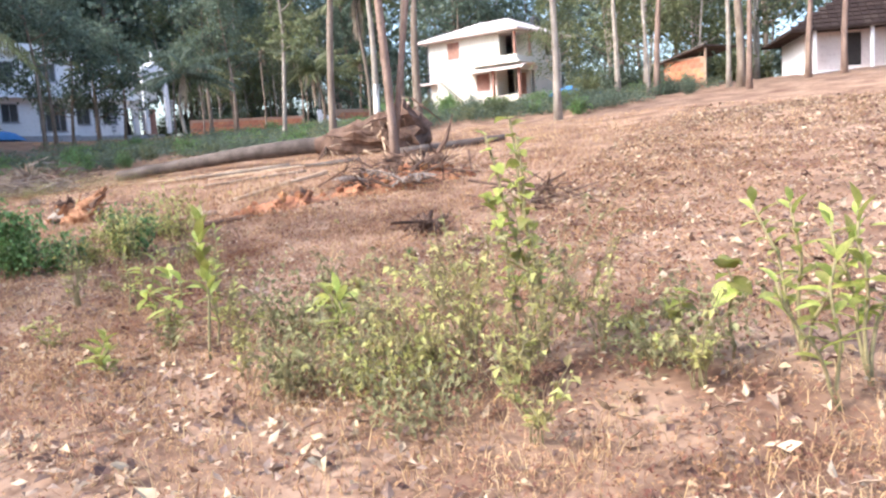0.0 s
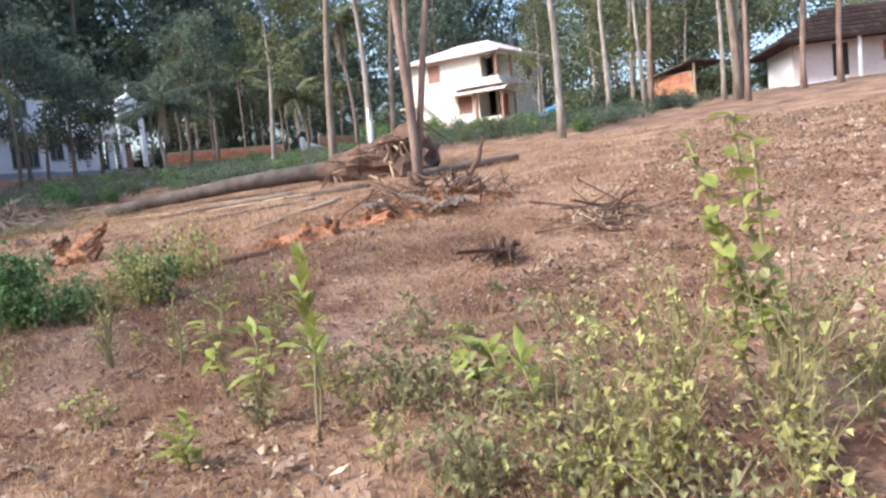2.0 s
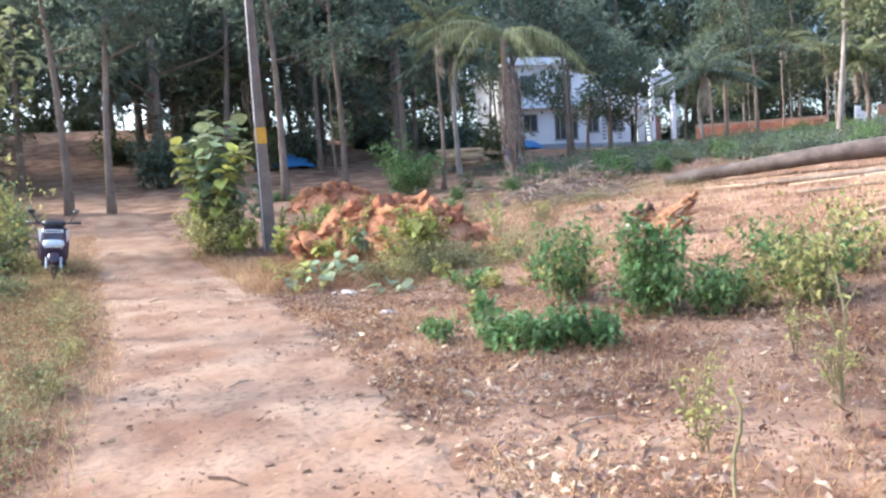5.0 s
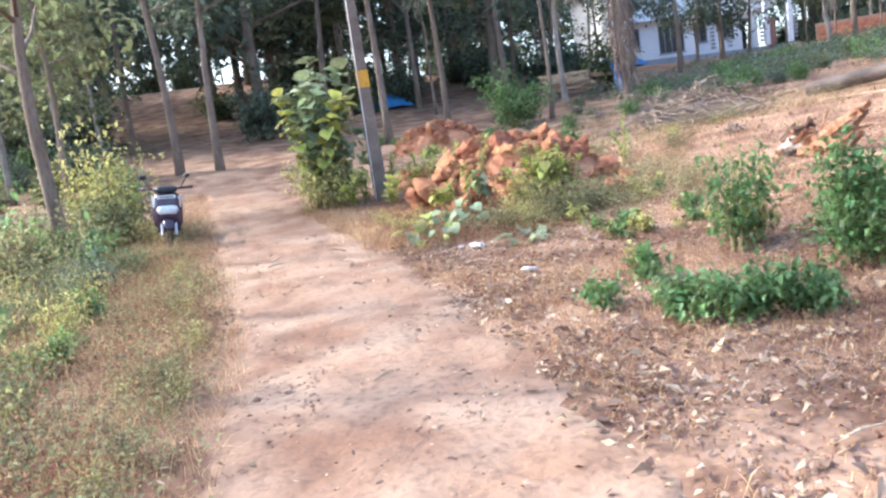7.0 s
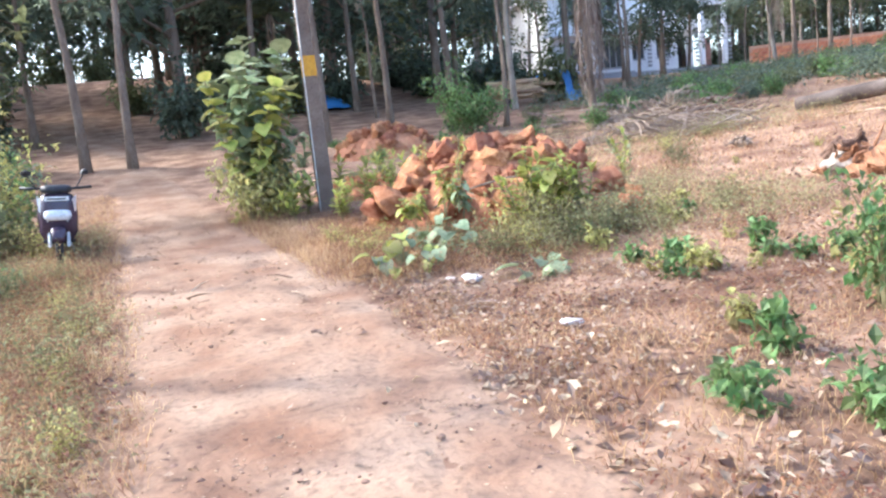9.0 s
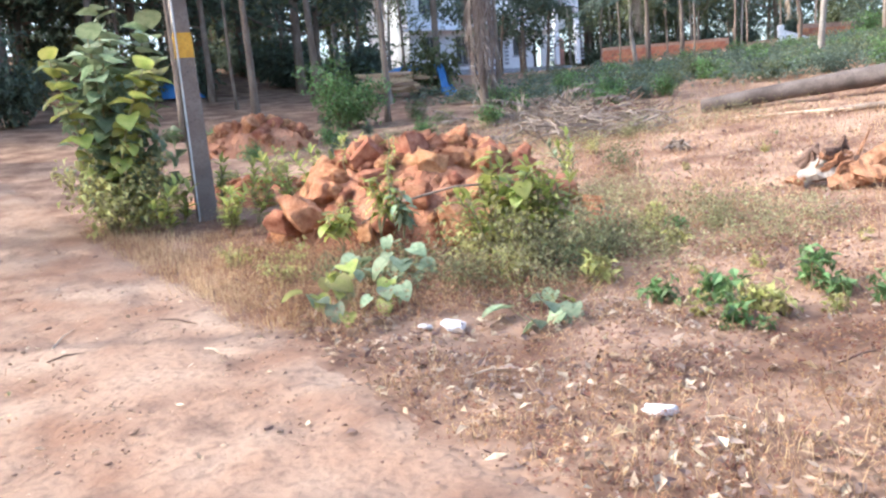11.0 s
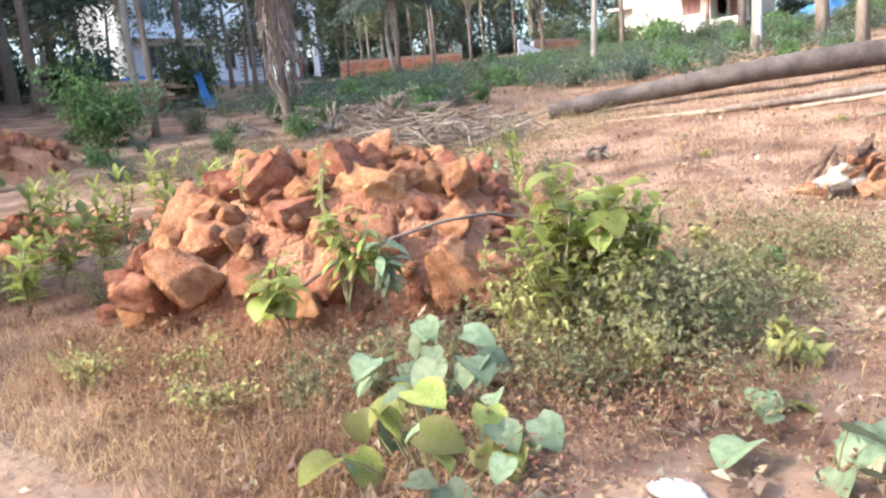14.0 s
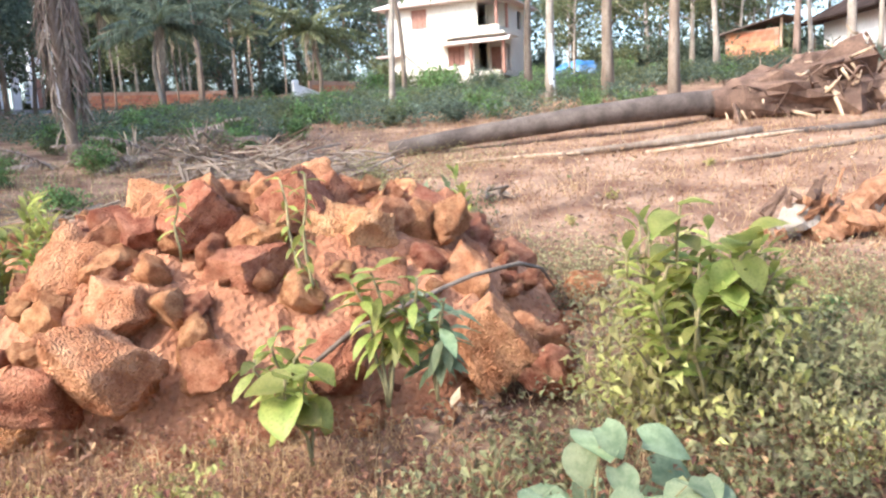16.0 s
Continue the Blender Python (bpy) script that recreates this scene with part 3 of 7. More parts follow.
def tiled_house():
    h = thing("house", "low white-walled house under a dark old clay tile roof", "house", pose(50.8, 8.6, 4.95, 0, 0, -62))
    # The front wall's pinkish tone stands in for shade falling on it.
    w = Mesher()
    wall_with_holes(w, 9.0, 2.5, 0.22, [(2.2, 3.1, 0.2, 2.1), (5.0, 6.2, 0.9, 2.0)])
    part("wall", w, M_PINK, h, "front wall tinted dull pink for its shade")
    for name, box in (("wall", (0, 0.222, 0, 0.22, 6, 2.5)), ("wall", (0.222, 5.8, 0, 9, 6, 2.5)), ("wall", (8.78, 0.222, 0, 9, 5.798, 2.5)), ("plinth", (-0.2, -0.3, -1.2, 9.2, 6.1, -0.001))):
        w = Mesher()
        w.box(*box)
        part(name, w, M_WHITE, h)
    # Doorway closed by a slab in the near-black interior shade colour.
    d = Mesher()
    d.box(2.2, 0.1, 0.2, 3.1, 0.15, 2.1)
    part("door", d, M_DARK, h)
    window(h, Matrix.Identity(4), 5.0, 6.2, 0.9, 2.0, M_WOODRED)
    r = Mesher()
    hip_roof(r, -1.1, -1.3, 10.1, 7.2, 2.35, 2.3, 0.1)
    roof = part("roof", r, M_TILE, h)
    slope = math.atan2(2.3, 4.25 * 0.9)
    tile = Mesher()
    tile.box(-0.2, 0, 0, 0.2, 0.55, 0.045, bevel=0.015)
    me = tile.data("roof_tile", M_TILE)
    for j in range(7):
        u = j * 0.6
        inset = u * math.cos(slope)
        k = int((11.2 - 2 * inset) / 0.44)
        for i in range(k):
            ob = new("roof_tile", me)
            ob.parent = roof
            ob.matrix_basis = pose(-1.1 + inset + 0.25 + 0.44 * i, -1.3 + inset, 2.37 + u * math.sin(slope), math.degrees(slope) - 3, 0, 0)
    for x in (0.3, 3.4, 6.2, 8.7):
        p = Mesher()
        p.box(x - 0.09, -1.0, -1.2, x + 0.09, -0.82, 2.4, bevel=0.02)
        part("porch_post", p, M_WHITE, h)
    t = Mesher()
    t.box(5.0, -1.08, 1.5, 8.4, -1.04, 2.2)
    part("blue_sheet", t, M_TARP, h, "blue plastic sheet hung under the eaves")


def brick_run(wall, length, height, m, bw=0.4, bh=0.2, thick=0.2):
    """Courses of laterite blocks with recessed joints as parts of a wall."""
    core = Mesher()
    core.box(0, 0.02, -0.9, length, thick - 0.02, height - 0.01)
    part("mortar_core", core, M_MORTAR, wall, m=m)
    b = Mesher()
    b.box(0.008, 0, 0.008, bw - 0.008, thick, bh - 0.008, bevel=0.012)
    me = b.data("brick", M_BRICK)
    for j in range(int(height / bh)):
        for i in range(int(length / bw)):
            x = i * bw + (bw / 2 if j % 2 else 0)
            if x + bw <= length + 0.01:
                ob = new("brick", me)
                ob.parent = wall
                ob.matrix_basis = m @ pose(x, rng.uniform(-0.008, 0.008), j * bh)


def boundary_walls():
    w = thing("boundary_wall", "unplastered red laterite block compound wall", "wall", kind="structure")
    for a, b, z in (((46.0, 65.2), (56.0, 59.4), 5.3), ((44.8, 42.8), (53.5, 41.0), 4.4)):
        d = Vector((b[0] - a[0], b[1] - a[1], 0))
        brick_run(w, d.length, 1.4, pose(a[0], a[1], z, 0, 0, math.degrees(math.atan2(d.y, d.x))), 0.5, 0.28)
    g = thing("gate_wall", "short white plastered gate wall with sloping shoulders", "wall", pose(42.4, 42.4, 4.2, 0, 0, -35), kind="structure")
    k = Mesher()
    k.box(0, 0, 0, 0.35, 0.35, 1.5, bevel=0.03)
    k.add([Vector(p) for p in ((0.352, 0.08, 0), (2.2, 0.08, 0), (2.2, 0.08, 0.5), (0.352, 0.08, 1.2), (0.352, 0.27, 0), (2.2, 0.27, 0), (2.2, 0.27, 0.5), (0.352, 0.27, 1.2))],
          [(0, 1, 2, 3), (7, 6, 5, 4), (0, 4, 5, 1), (1, 5, 6, 2), (2, 6, 7, 3), (3, 7, 4, 0)])
    part("gate_panel", k, M_WHITE, g)


def brick_shed():
    s = thing("shed", "small orange laterite brick shed with a sloping sheet roof", "shed", pose(48.8, 16.6, 4.55, 0, 0, -106))
    brick_run(s, 3.0, 1.9, pose(0, 0, 0, 0, 0, 0), 0.5, 0.3)
    brick_run(s, 2.2, 1.9, pose(0.0, 2.4, 0, 0, 0, -90), 0.5, 0.3)
    r = Mesher()
    a = [Vector(p) for p in ((-0.4, -0.4, 1.75), (3.4, -0.4, 2.45), (3.4, 2.8, 2.45), (-0.4, 2.8, 1.75))]
    r.add(a + [p + Vector((0, 0, 0.08)) for p in a], [(3, 2, 1, 0), (4, 5, 6, 7), (0, 1, 5, 4), (1, 2, 6, 5), (2, 3, 7, 6), (3, 0, 4, 7)])
    part("roof", r, M_LOG, s)
    p = Mesher()
    p.box(3.05, 0, 0, 3.17, 0.12, 2.35, bevel=0.01)
    part("corner_post", p, M_DEADWOOD, s)


cream_house()
white_house()
tiled_house()


# ---- trees ----
def bent(x, y, h, lean, wob, n=9, z=0.0, seed=0):
    r = random.Random(seed)
    a, b = r.uniform(0, 6.3), r.uniform(0, 6.3)
    return [Vector((x + lean[0] * (i / n) ** 1.2 * h + wob * math.sin(a + 4 * i / n) * i / n, y + lean[1] * (i / n) ** 1.2 * h + wob * math.sin(b + 5 * i / n) * i / n, z + h * i / n)) for i in range(n + 1)]


def leaf_cloud(mesher, centres, count, spread, size, r):
    for _ in range(count):
        c = r.choice(centres)
        d = Vector((r.gauss(0, 1), r.gauss(0, 1), r.gauss(0, 0.7)))
        d = d.normalized() * spread * r.random() ** 0.45
        p = c + d
        out = Vector((d.x + r.gauss(0, 0.4), d.y + r.gauss(0, 0.4), r.gauss(-0.1, 0.5)))
        if out.length < 0.05:
            out = Vector((1, 0, 0))
        s = size * r.uniform(0.6, 1.4)
        mesher.leaf(p, out, Vector((r.gauss(0, 0.4), r.gauss(0, 0.4), 1)), s, s * 0.55, 0.25)


def tree(seed, h, r0, bark, leafmat, count=1700, crown_from=0.45, size=0.3, spread=0.9, reach=2.4, limbs=9, lime=0.0):
    """A tapered trunk with limbs and an uneven crown, at the origin."""
    r = random.Random(seed)
    t = thing("tree", "", "tree")
    tr = Mesher()
    pts = bent(0, 0, h, (r.uniform(-0.04, 0.04), r.uniform(-0.04, 0.04)), 0.25, seed=seed, z=-0.3)
    tr.tube(pts, [r0 * (1.35 if i == 0 else 1) * (1 - 0.8 * i / 9) for i in range(10)], 9, 0.05, seed)
    centres = []
    for i in range(limbs):
        u = crown_from + (1 - crown_from) * (i + r.random()) / limbs
        k = min(8, int(u * 9))
        base = pts[k].lerp(pts[k + 1], u * 9 - k)
        a = r.uniform(0, 6.283)
        ln = reach * (1.15 - 0.6 * u) * r.uniform(0.6, 1.2)
        tip = base + Vector((math.cos(a) * ln, math.sin(a) * ln, ln * r.uniform(0.3, 0.9)))
        mid = base.lerp(tip, 0.5) + Vector((0, 0, -0.1 * ln))
        tr.tube([base, mid, tip], [r0 * 0.38 * (1.1 - u * 0.7), r0 * 0.22, r0 * 0.08], 6)
        centres += [tip, mid.lerp(tip, 0.5), tip + Vector((r.gauss(0, 0.5), r.gauss(0, 0.5), r.gauss(0.3, 0.4)))]
    centres.append(pts[-1])
    part("trunk", tr, bark, t, smooth=True)
    if lime:
        lm = Mesher()
        lm.tube([pts[0] + (pts[1] - pts[0]) * v for v in (0.0, 0.5, 1.0)] + [pts[2]], [r0 * 1.38, r0 * 1.12, r0 * 0.93, r0 * 0.83], 9)
        part("limewash_band", lm, M_LIME, t, "white limewash on the lower trunk", smooth=True)
    cr = Mesher()
    leaf_cloud(cr, centres, count, spread, size, r)
    part("crown", cr, leafmat, t)
    return t


def frond(mesher, stalk, base, az, elev, length, droop, r, leaflets=34, wide=0.55, hang=0.4, blade=0.115):
    """A palm frond: a curved midrib with leaflets on both sides."""
    pts = []
    d = Vector((math.cos(az), math.sin(az), 0))
    for i in range(9):
        u = i / 8
        pts.append(base + d * length * u * math.cos(elev * (1 - u)) * 0.95 + Vector((0, 0, length * (math.sin(elev) * u - droop * u * u))))
    stalk.tube(pts, [0.022 * (1.1 - u / 8) for u in range(9)], 4)
    side = Vector((-d.y, d.x, 0))
    for i in range(leaflets):
        u = 0.12 + 0.86 * i / leaflets
        k = min(7, int(u * 8))
        p = pts[k].lerp(pts[k + 1], u * 8 - k)
        t = (pts[k + 1] - pts[k]).normalized()
        ln = wide * length * 0.32 * (math.sin(math.pi * min(1, u * 0.9 + 0.12)) * 0.8 + 0.25)
        for s in (-1, 1):
            e = (side * s + t * 0.55 + Vector((r.gauss(0, 0.1), r.gauss(0, 0.1), -hang + r.gauss(0, 0.15)))).normalized()
            mesher.leaf(p, e, Vector((0, 0, 1)), ln, blade, 0.35, 0.1)


def hanging_frond(m, top, a, ln, r, leaflets=64):
    """A dead frond bent down against its trunk."""
    out = Vector((math.cos(a), math.sin(a), 0))
    side = Vector((-out.y, out.x, 0))
    rib = [top, top + out * 0.26 + Vector((0, 0, 0.05)), top + out * 0.36 - Vector((0, 0, 0.3 * ln)), top + out * 0.34 - Vector((0, 0, 0.65 * ln)), top + out * 0.24 - Vector((0, 0, ln))]
    m.tube(rib, [0.03, 0.026, 0.02, 0.014, 0.006], 5)
    for i in range(leaflets):
        u = r.uniform(0.5, 3.95)
        q = int(u)
        d = side * r.choice((-1, 1)) * r.uniform(0.1, 0.55) + out * r.gauss(0.05, 0.15) + Vector((0, 0, -1))
        m.leaf(rib[q].lerp(rib[q + 1], u - q), d, out, r.uniform(0.35, 0.75), r.uniform(0.02, 0.045), r.uniform(-0.1, 0.2), 0.2)


def palm(seed, h, r0, lean=(0.03, 0.0), fronds=17, length=3.6, dry=3, bark=None):
    r = random.Random(seed)
    t = thing("palm_tree", "", "palm")
    pts = bent(0, 0, h, lean, 0.25, seed=seed, z=-0.3)
    tr = Mesher()
    tr.tube(pts, [r0 * (1.5 if i == 0 else 1.0 - 0.35 * i / 9) for i in range(10)], 10, 0.03, seed)
    part("trunk", tr, bark or M_BARK, t, smooth=True)
    green, stalk = Mesher(), Mesher()
    for i in range(fronds):
        frond(green, stalk, pts[-1], 2.4 * i + r.uniform(-0.3, 0.3), r.uniform(-0.1, 1.15), length * r.uniform(0.8, 1.1), r.uniform(0.25, 0.6), r)
    for i in range(dry):
        old = Mesher()
        hanging_frond(old, pts[-1] - Vector((0, 0, 0.15)), r.uniform(0, 6.3), min(length * 0.6, 0.45 * h), r, 60)
        part("dead_frond", old, M_DRYFROND, t, "dead hanging brown frond")
    part("stalk", stalk, M_LEAF_O, t)
    part("crown", green, M_LEAF_D if seed % 2 else M_LEAF_O, t)
    return t


def skirted_palm(x, y):
    """A young palm whose dead fronds hang close round the trunk."""
    r = random.Random(71)
    t = thing("palm_tree", "young coconut palm with a skirt of dead grey-brown fronds", "palm", Matrix.Translation(on(x, y)))
    pts = bent(0, 0, 5.4, (-0.02, 0.01), 0.08, seed=7, z=-0.3)
    tr = Mesher()
    tr.tube(pts, [0.17] + [0.115 - 0.003 * i for i in range(9)], 10, 0.06, 7)
    part("trunk", tr, M_BARK, t, smooth=True)
    for k in range(11):
        m = Mesher()
        hanging_frond(m, Vector((0, 0, 3.6 + r.uniform(-0.2, 0.5))), 2.4 * k, r.uniform(1.9, 2.9), r)
        part("dead_frond", m, M_SKIRT, t, "dead hanging grey-brown frond")
    for k in range(11):
        g, st = Mesher(), Mesher()
        frond(g, st, pts[-1], 2.4 * k + 0.5, r.uniform(0.35, 1.0), r.uniform(2.9, 3.7), r.uniform(0.75, 1.15), r, 44, 0.6, 0.8, 0.05)
        f = part("frond", g, M_LEAF_O, t, "arching green frond")
        part("midrib", st, M_LEAF_O, f)


def dry_rosette(x, y, n, size, seed):
    """Stiff dry leaf stubs fanning up from the ground."""
    r = random.Random(seed)
    t = thing("dry_rosette", "pale dry rosette of stiff spiky leaves", "plant", Matrix.Translation(on(x, y)))
    for k in range(n):
        a, e = 2.4 * k, r.uniform(0.15, 1.35)
        d = Vector((math.cos(a) * math.cos(e), math.sin(a) * math.cos(e), math.sin(e)))
        m = Mesher()
        m.leaf(Vector((0, 0, 0.02)), d, Vector((0, 0, 1)) if e < 1 else Vector((1, 0, 0.2)), size * r.uniform(0.6, 1.1), 0.09, r.uniform(-0.05, 0.3), 0.3)
        part("blade", m, M_DRYFROND, t)


def spread_copies(kinds, places, label, group):
    """Copies of the given trees at places; the first use of each kind is the original."""
    used = set()
    for i, (x, y, s) in enumerate(places):
        k = kinds[i % len(kinds)]
        m = Matrix.Translation(on(x, y)) @ Matrix.Rotation(rng.uniform(0, 6.283), 4, "Z") @ Matrix.Diagonal((s * rng.uniform(0.85, 1.15), s * rng.uniform(0.85, 1.15), s, 1))
        if k in used:
            copy_thing(k, m)
        else:
            k.matrix_basis = m
            used.add(k)
            tagged(k, label[k.name.split(".")[0]], group=group)


LABELS = {"tree": "tall leafy tree with a dense dark crown", "palm_tree": "slender coconut palm with arching green fronds"}


def scatter(n, x0, x1, y0, y1, lo, hi, keep=lambda x, y: True, gap=1.6):
    out = []
    for _ in range(n * 30):
        x, y = rng.uniform(x0, x1), rng.uniform(y0, y1)
        if keep(x, y) and all((x - a) ** 2 + (y - b) ** 2 > gap * gap for a, b, _ in out):
            out.append((x, y, rng.uniform(lo, hi)))
        if len(out) >= n:
            break
    return out


def clear_of_road(x, y):
    l, r = road_edges(min(47.9, max(-11.9, y)))
    return x < l - 2.2 or x > r + 1.5


def forest():
    dark = [tree(20 + i, 13 + i % 3, 0.17, M_BARK, M_LEAF_D, 2300, 0.12 + 0.05 * (i % 3), 0.42, 1.4, 3.2, 15) for i in range(4)]
    olive = [tree(40 + i, 12 + i, 0.14, M_BARK_PALE, M_LEAF_O, 1700, 0.2, 0.34, 1.15, 2.4, 13) for i in range(3)]
    palms = [palm(60 + i, 8.5 + 1.2 * i, 0.13, (0.05 - 0.05 * i, 0.03)) for i in range(3)]
    # wooded ground behind the houses and up the valley
    far = scatter(74, -60, 110, 81, 112, 1.0, 1.55, gap=3.2)
    far += scatter(34, 70, 112, -25, 70, 0.9, 1.35, gap=3.6)
    far += scatter(18, 36, 80, 80, 116, 1.4, 1.8, gap=5.0)
    ahead = scatter(32, -26, 14, 40, 68, 0.8, 1.15, clear_of_road, 2.6)
    spread_copies(dark, far + ahead, LABELS, "trees of the wood")
    between = scatter(12, 49, 64, 63, 76, 0.8, 1.1, gap=2.2) + scatter(10, 14, 25, 62, 74, 0.8, 1.1, gap=2.0)
    right = scatter(12, 50, 66, 14, 29, 0.75, 1.1, gap=2.2) + scatter(10, 52, 70, -12, 6, 0.8, 1.1, gap=2.6)
    left = scatter(14, -24, -7, 24, 42, 0.6, 0.8, clear_of_road, 2.4) + scatter(9, -22, -9, -6, 14, 0.5, 0.7, gap=2.8)
    spread_copies(olive, between + right + left, LABELS, "trees of the wood")
    pl = [(8.9, 28.4, 0.75), (16.5, 50, 0.8), (21.0, 53.5, 0.75), (31.5, 56, 0.9), (36.5, 53, 0.85), (46.5, 54, 0.95), (49, 51, 0.85), (52, 55, 0.9), (44, 60, 0.9), (3, 43, 0.8), (12.5, 52, 0.85), (48.5, 47.5, 0.75), (53, 48, 0.85), (62.0, 70.0, 0.9), (6.5, 38, 0.75), (40, 50, 0.8)]
    spread_copies(palms, pl, LABELS, "coconut palms")


def standing_trees():
    """The single trees whose trunks stand clear of the wood."""
    spec = [
        (25.2, 19.8, 11, 0.17, M_BARK_PALE, M_LEAF_O, 1.0, (0.0, 0.0), "tree with a white limewashed lower trunk"),
        (26.0, 18.05, 12, 0.21, M_BARK, M_LEAF_D, 0.0, (0, 0), "tall grey-barked tree with a bare lower trunk"),
        (25.6, 10.9, 13, 0.15, M_BARK_PALE, M_LEAF_O, 0.0, (0, 0), "slender pale-barked tree at the field edge"),
        (24.8, 25.6, 10, 0.13, M_BARK_PALE, M_LEAF_O, 0.0, (0, 0), "thin crooked pale-barked tree"),
        (41.6, 16.3, 13, 0.17, M_BARK_PALE, M_LEAF_O, 0.0, (0, 0), "slender pale-barked tree at the field edge"),
        (38.5, 12.6, 13, 0.17, M_BARK_RED, M_LEAF_O, 0.0, (0, 0), "reddish-barked tree beside the shed"),
        (36.2, 12.0, 12, 0.11, M_BARK_PALE, M_LEAF_O, 0.0, (0, 0), "slender pale-barked tree at the field edge"),
        (39.5, 9.3, 12, 0.13, M_BARK_PALE, M_LEAF_O, 0.0, (0, 0), "slender pale-barked tree at the field edge"),
        (38.4, 8.3, 13, 0.22, M_BARK, M_LEAF_O, 0.0, (0, 0), "tall grey-barked tree with a bare lower trunk"),
        (36.0, 7.2, 12, 0.13, M_BARK_RED, M_LEAF_O, 0.0, (0, 0), "reddish-barked tree near the tiled house"),
        (41.0, 6.0, 12, 0.15, M_BARK_RED, M_LEAF_O, 0.0, (0, 0), "reddish-barked tree near the tiled house"),
        (40.5, 4.3, 12, 0.15, M_BARK_RED, M_LEAF_O, 0.0, (0, 0), "reddish-barked tree near the tiled house"),
        (10.5, 39.9, 12, 0.20, M_BARK, M_LEAF_D, 0.0, (0, 0), "grey straight trunk before the dark wood"),
        (3.2, 30.2, 12, 0.16, M_BARK, M_LEAF_D, 0.0, (0, 0), "grey straight trunk before the dark wood"),
        (6.0, 33.0, 11, 0.15, M_BARK, M_LEAF_D, 0.0, (0, 0), "grey trunk before the dark wood"),
        (29.4, 22.0, 12, 0.17, M_BARK, M_LEAF_D, 0.0, (0, 0), "tall grey-barked tree with a bare lower trunk"),
        (-2.9, 29.5, 12, 0.15, M_BARK, M_LEAF_D, 0.0, (0, 0), "grey trunk beside the dirt road"),
        (-4.3, 29.9, 12, 0.16, M_BARK, M_LEAF_D, 0.0, (0, 0), "grey trunk beside the dirt road"),
        (-7.3, 38.5, 12, 0.16, M_BARK, M_LEAF_D, 0.0, (0, 0), "grey trunk beside the dirt road"),
        (1.6, 42.0, 13, 0.20, M_BARK, M_LEAF_D, 0.0, (0, 0), "grey straight trunk before the dark wood"),
        (17.6, 41.9, 11, 0.22, M_BARK, M_LEAF_D, 0.0, (0, 0), "grey trunk standing before the white house"),
        (20.2, 40.5, 11, 0.12, M_BARK, M_LEAF_D, 0.0, (0, 0), "thin leaning trunk before the white house"),
        (26.0, 51.5, 10, 0.14, M_BARK, M_LEAF_D, 0.0, (0, 0), "grey trunk standing before the white house"),
        (30.5, 54.0, 9, 0.18, M_BARK, M_LEAF_D, 0.0, (0, 0), "grey trunk standing before the white house"),
        (33.5, 55.5, 8, 0.15, M_BARK, M_LEAF_D, 0.0, (0, 0), "low-branched tree standing before the white house"),
        (28.0, 53.0, 8, 0.13, M_BARK, M_LEAF_D, 0.0, (0, 0), "low-branched tree standing before the white house"),
        (36.0, 47.4, 10, 0.18, M_BARK, M_LEAF_D, 0.0, (0, 0), "grey trunk beside the compound wall"),
        (36.2, 44.5, 10, 0.16, M_BARK, M_LEAF_D, 0.0, (0, 0), "grey trunk beside the compound wall"),
        (-5.6, 20.6, 6, 0.11, M_BARK, M_LEAF_O, 0.0, (0, 0), "young roadside tree with sparse leaves"),
    ]
    for i, (x, y, h, r0, bark, leafmat, lime, lean, label) in enumerate(spec):
        low = 0.2 if y > 50 else 0.42 if y > 25 else 0.62
        t = tree(100 + i, h, r0, bark, leafmat, 2200 if y > 50 else 1500 if y > 25 else 750, low, 0.32, 1.0, 2.3, 9, lime)
        t.matrix_basis = Matrix.Translation(on(x, y))
        tagged(t, label)


def roadside_trees():
    """Tall trees along the shaded side of the road; the last two are unseen, added for shade."""
    for k, (x, y, h, r0, n) in enumerate(((-4.1, 14.7, 7.0, 0.14, 600), (-4.4, 8.3, 9.5, 0.15, 1500), (-6.8, 12.4, 15, 0.18, 1700))):
        t = tree(300 + k, h, r0, M_BARK, M_LEAF_O, n, 0.5, 0.24, 1.0, 2.7, 12)
        t.matrix_basis = Matrix.Translation(on(x, y))
        tagged(t, "tall leafy tree shading the dirt road")


PALMS_CLEAR = [(37.0, 31.5, 8.4, 6), (11.6, 34.5, 5.8, 3), (39.1, 38.2, 4.4, 4), (29.7, 41.3, 4.6, 3)]
forest()
standing_trees()
roadside_trees()
skirted_palm(10.2, 24.6)
for k, (x, y, h, dry) in enumerate(PALMS_CLEAR):
    t = palm(80 + k, h, 0.14, (0.02 * (k % 3 - 1), 0.01), 19, 3.6, dry, M_BARK_PALE if k % 2 else M_BARK)
    t.matrix_basis = Matrix.Translation(on(x, y))
    tagged(t, "coconut palm with arching green and dead yellow fronds", group="coconut palms")
dry_rosette(11.3, 22.6, 26, 0.95, 1)
dry_rosette(10.6, 23.6, 16, 0.8, 2)
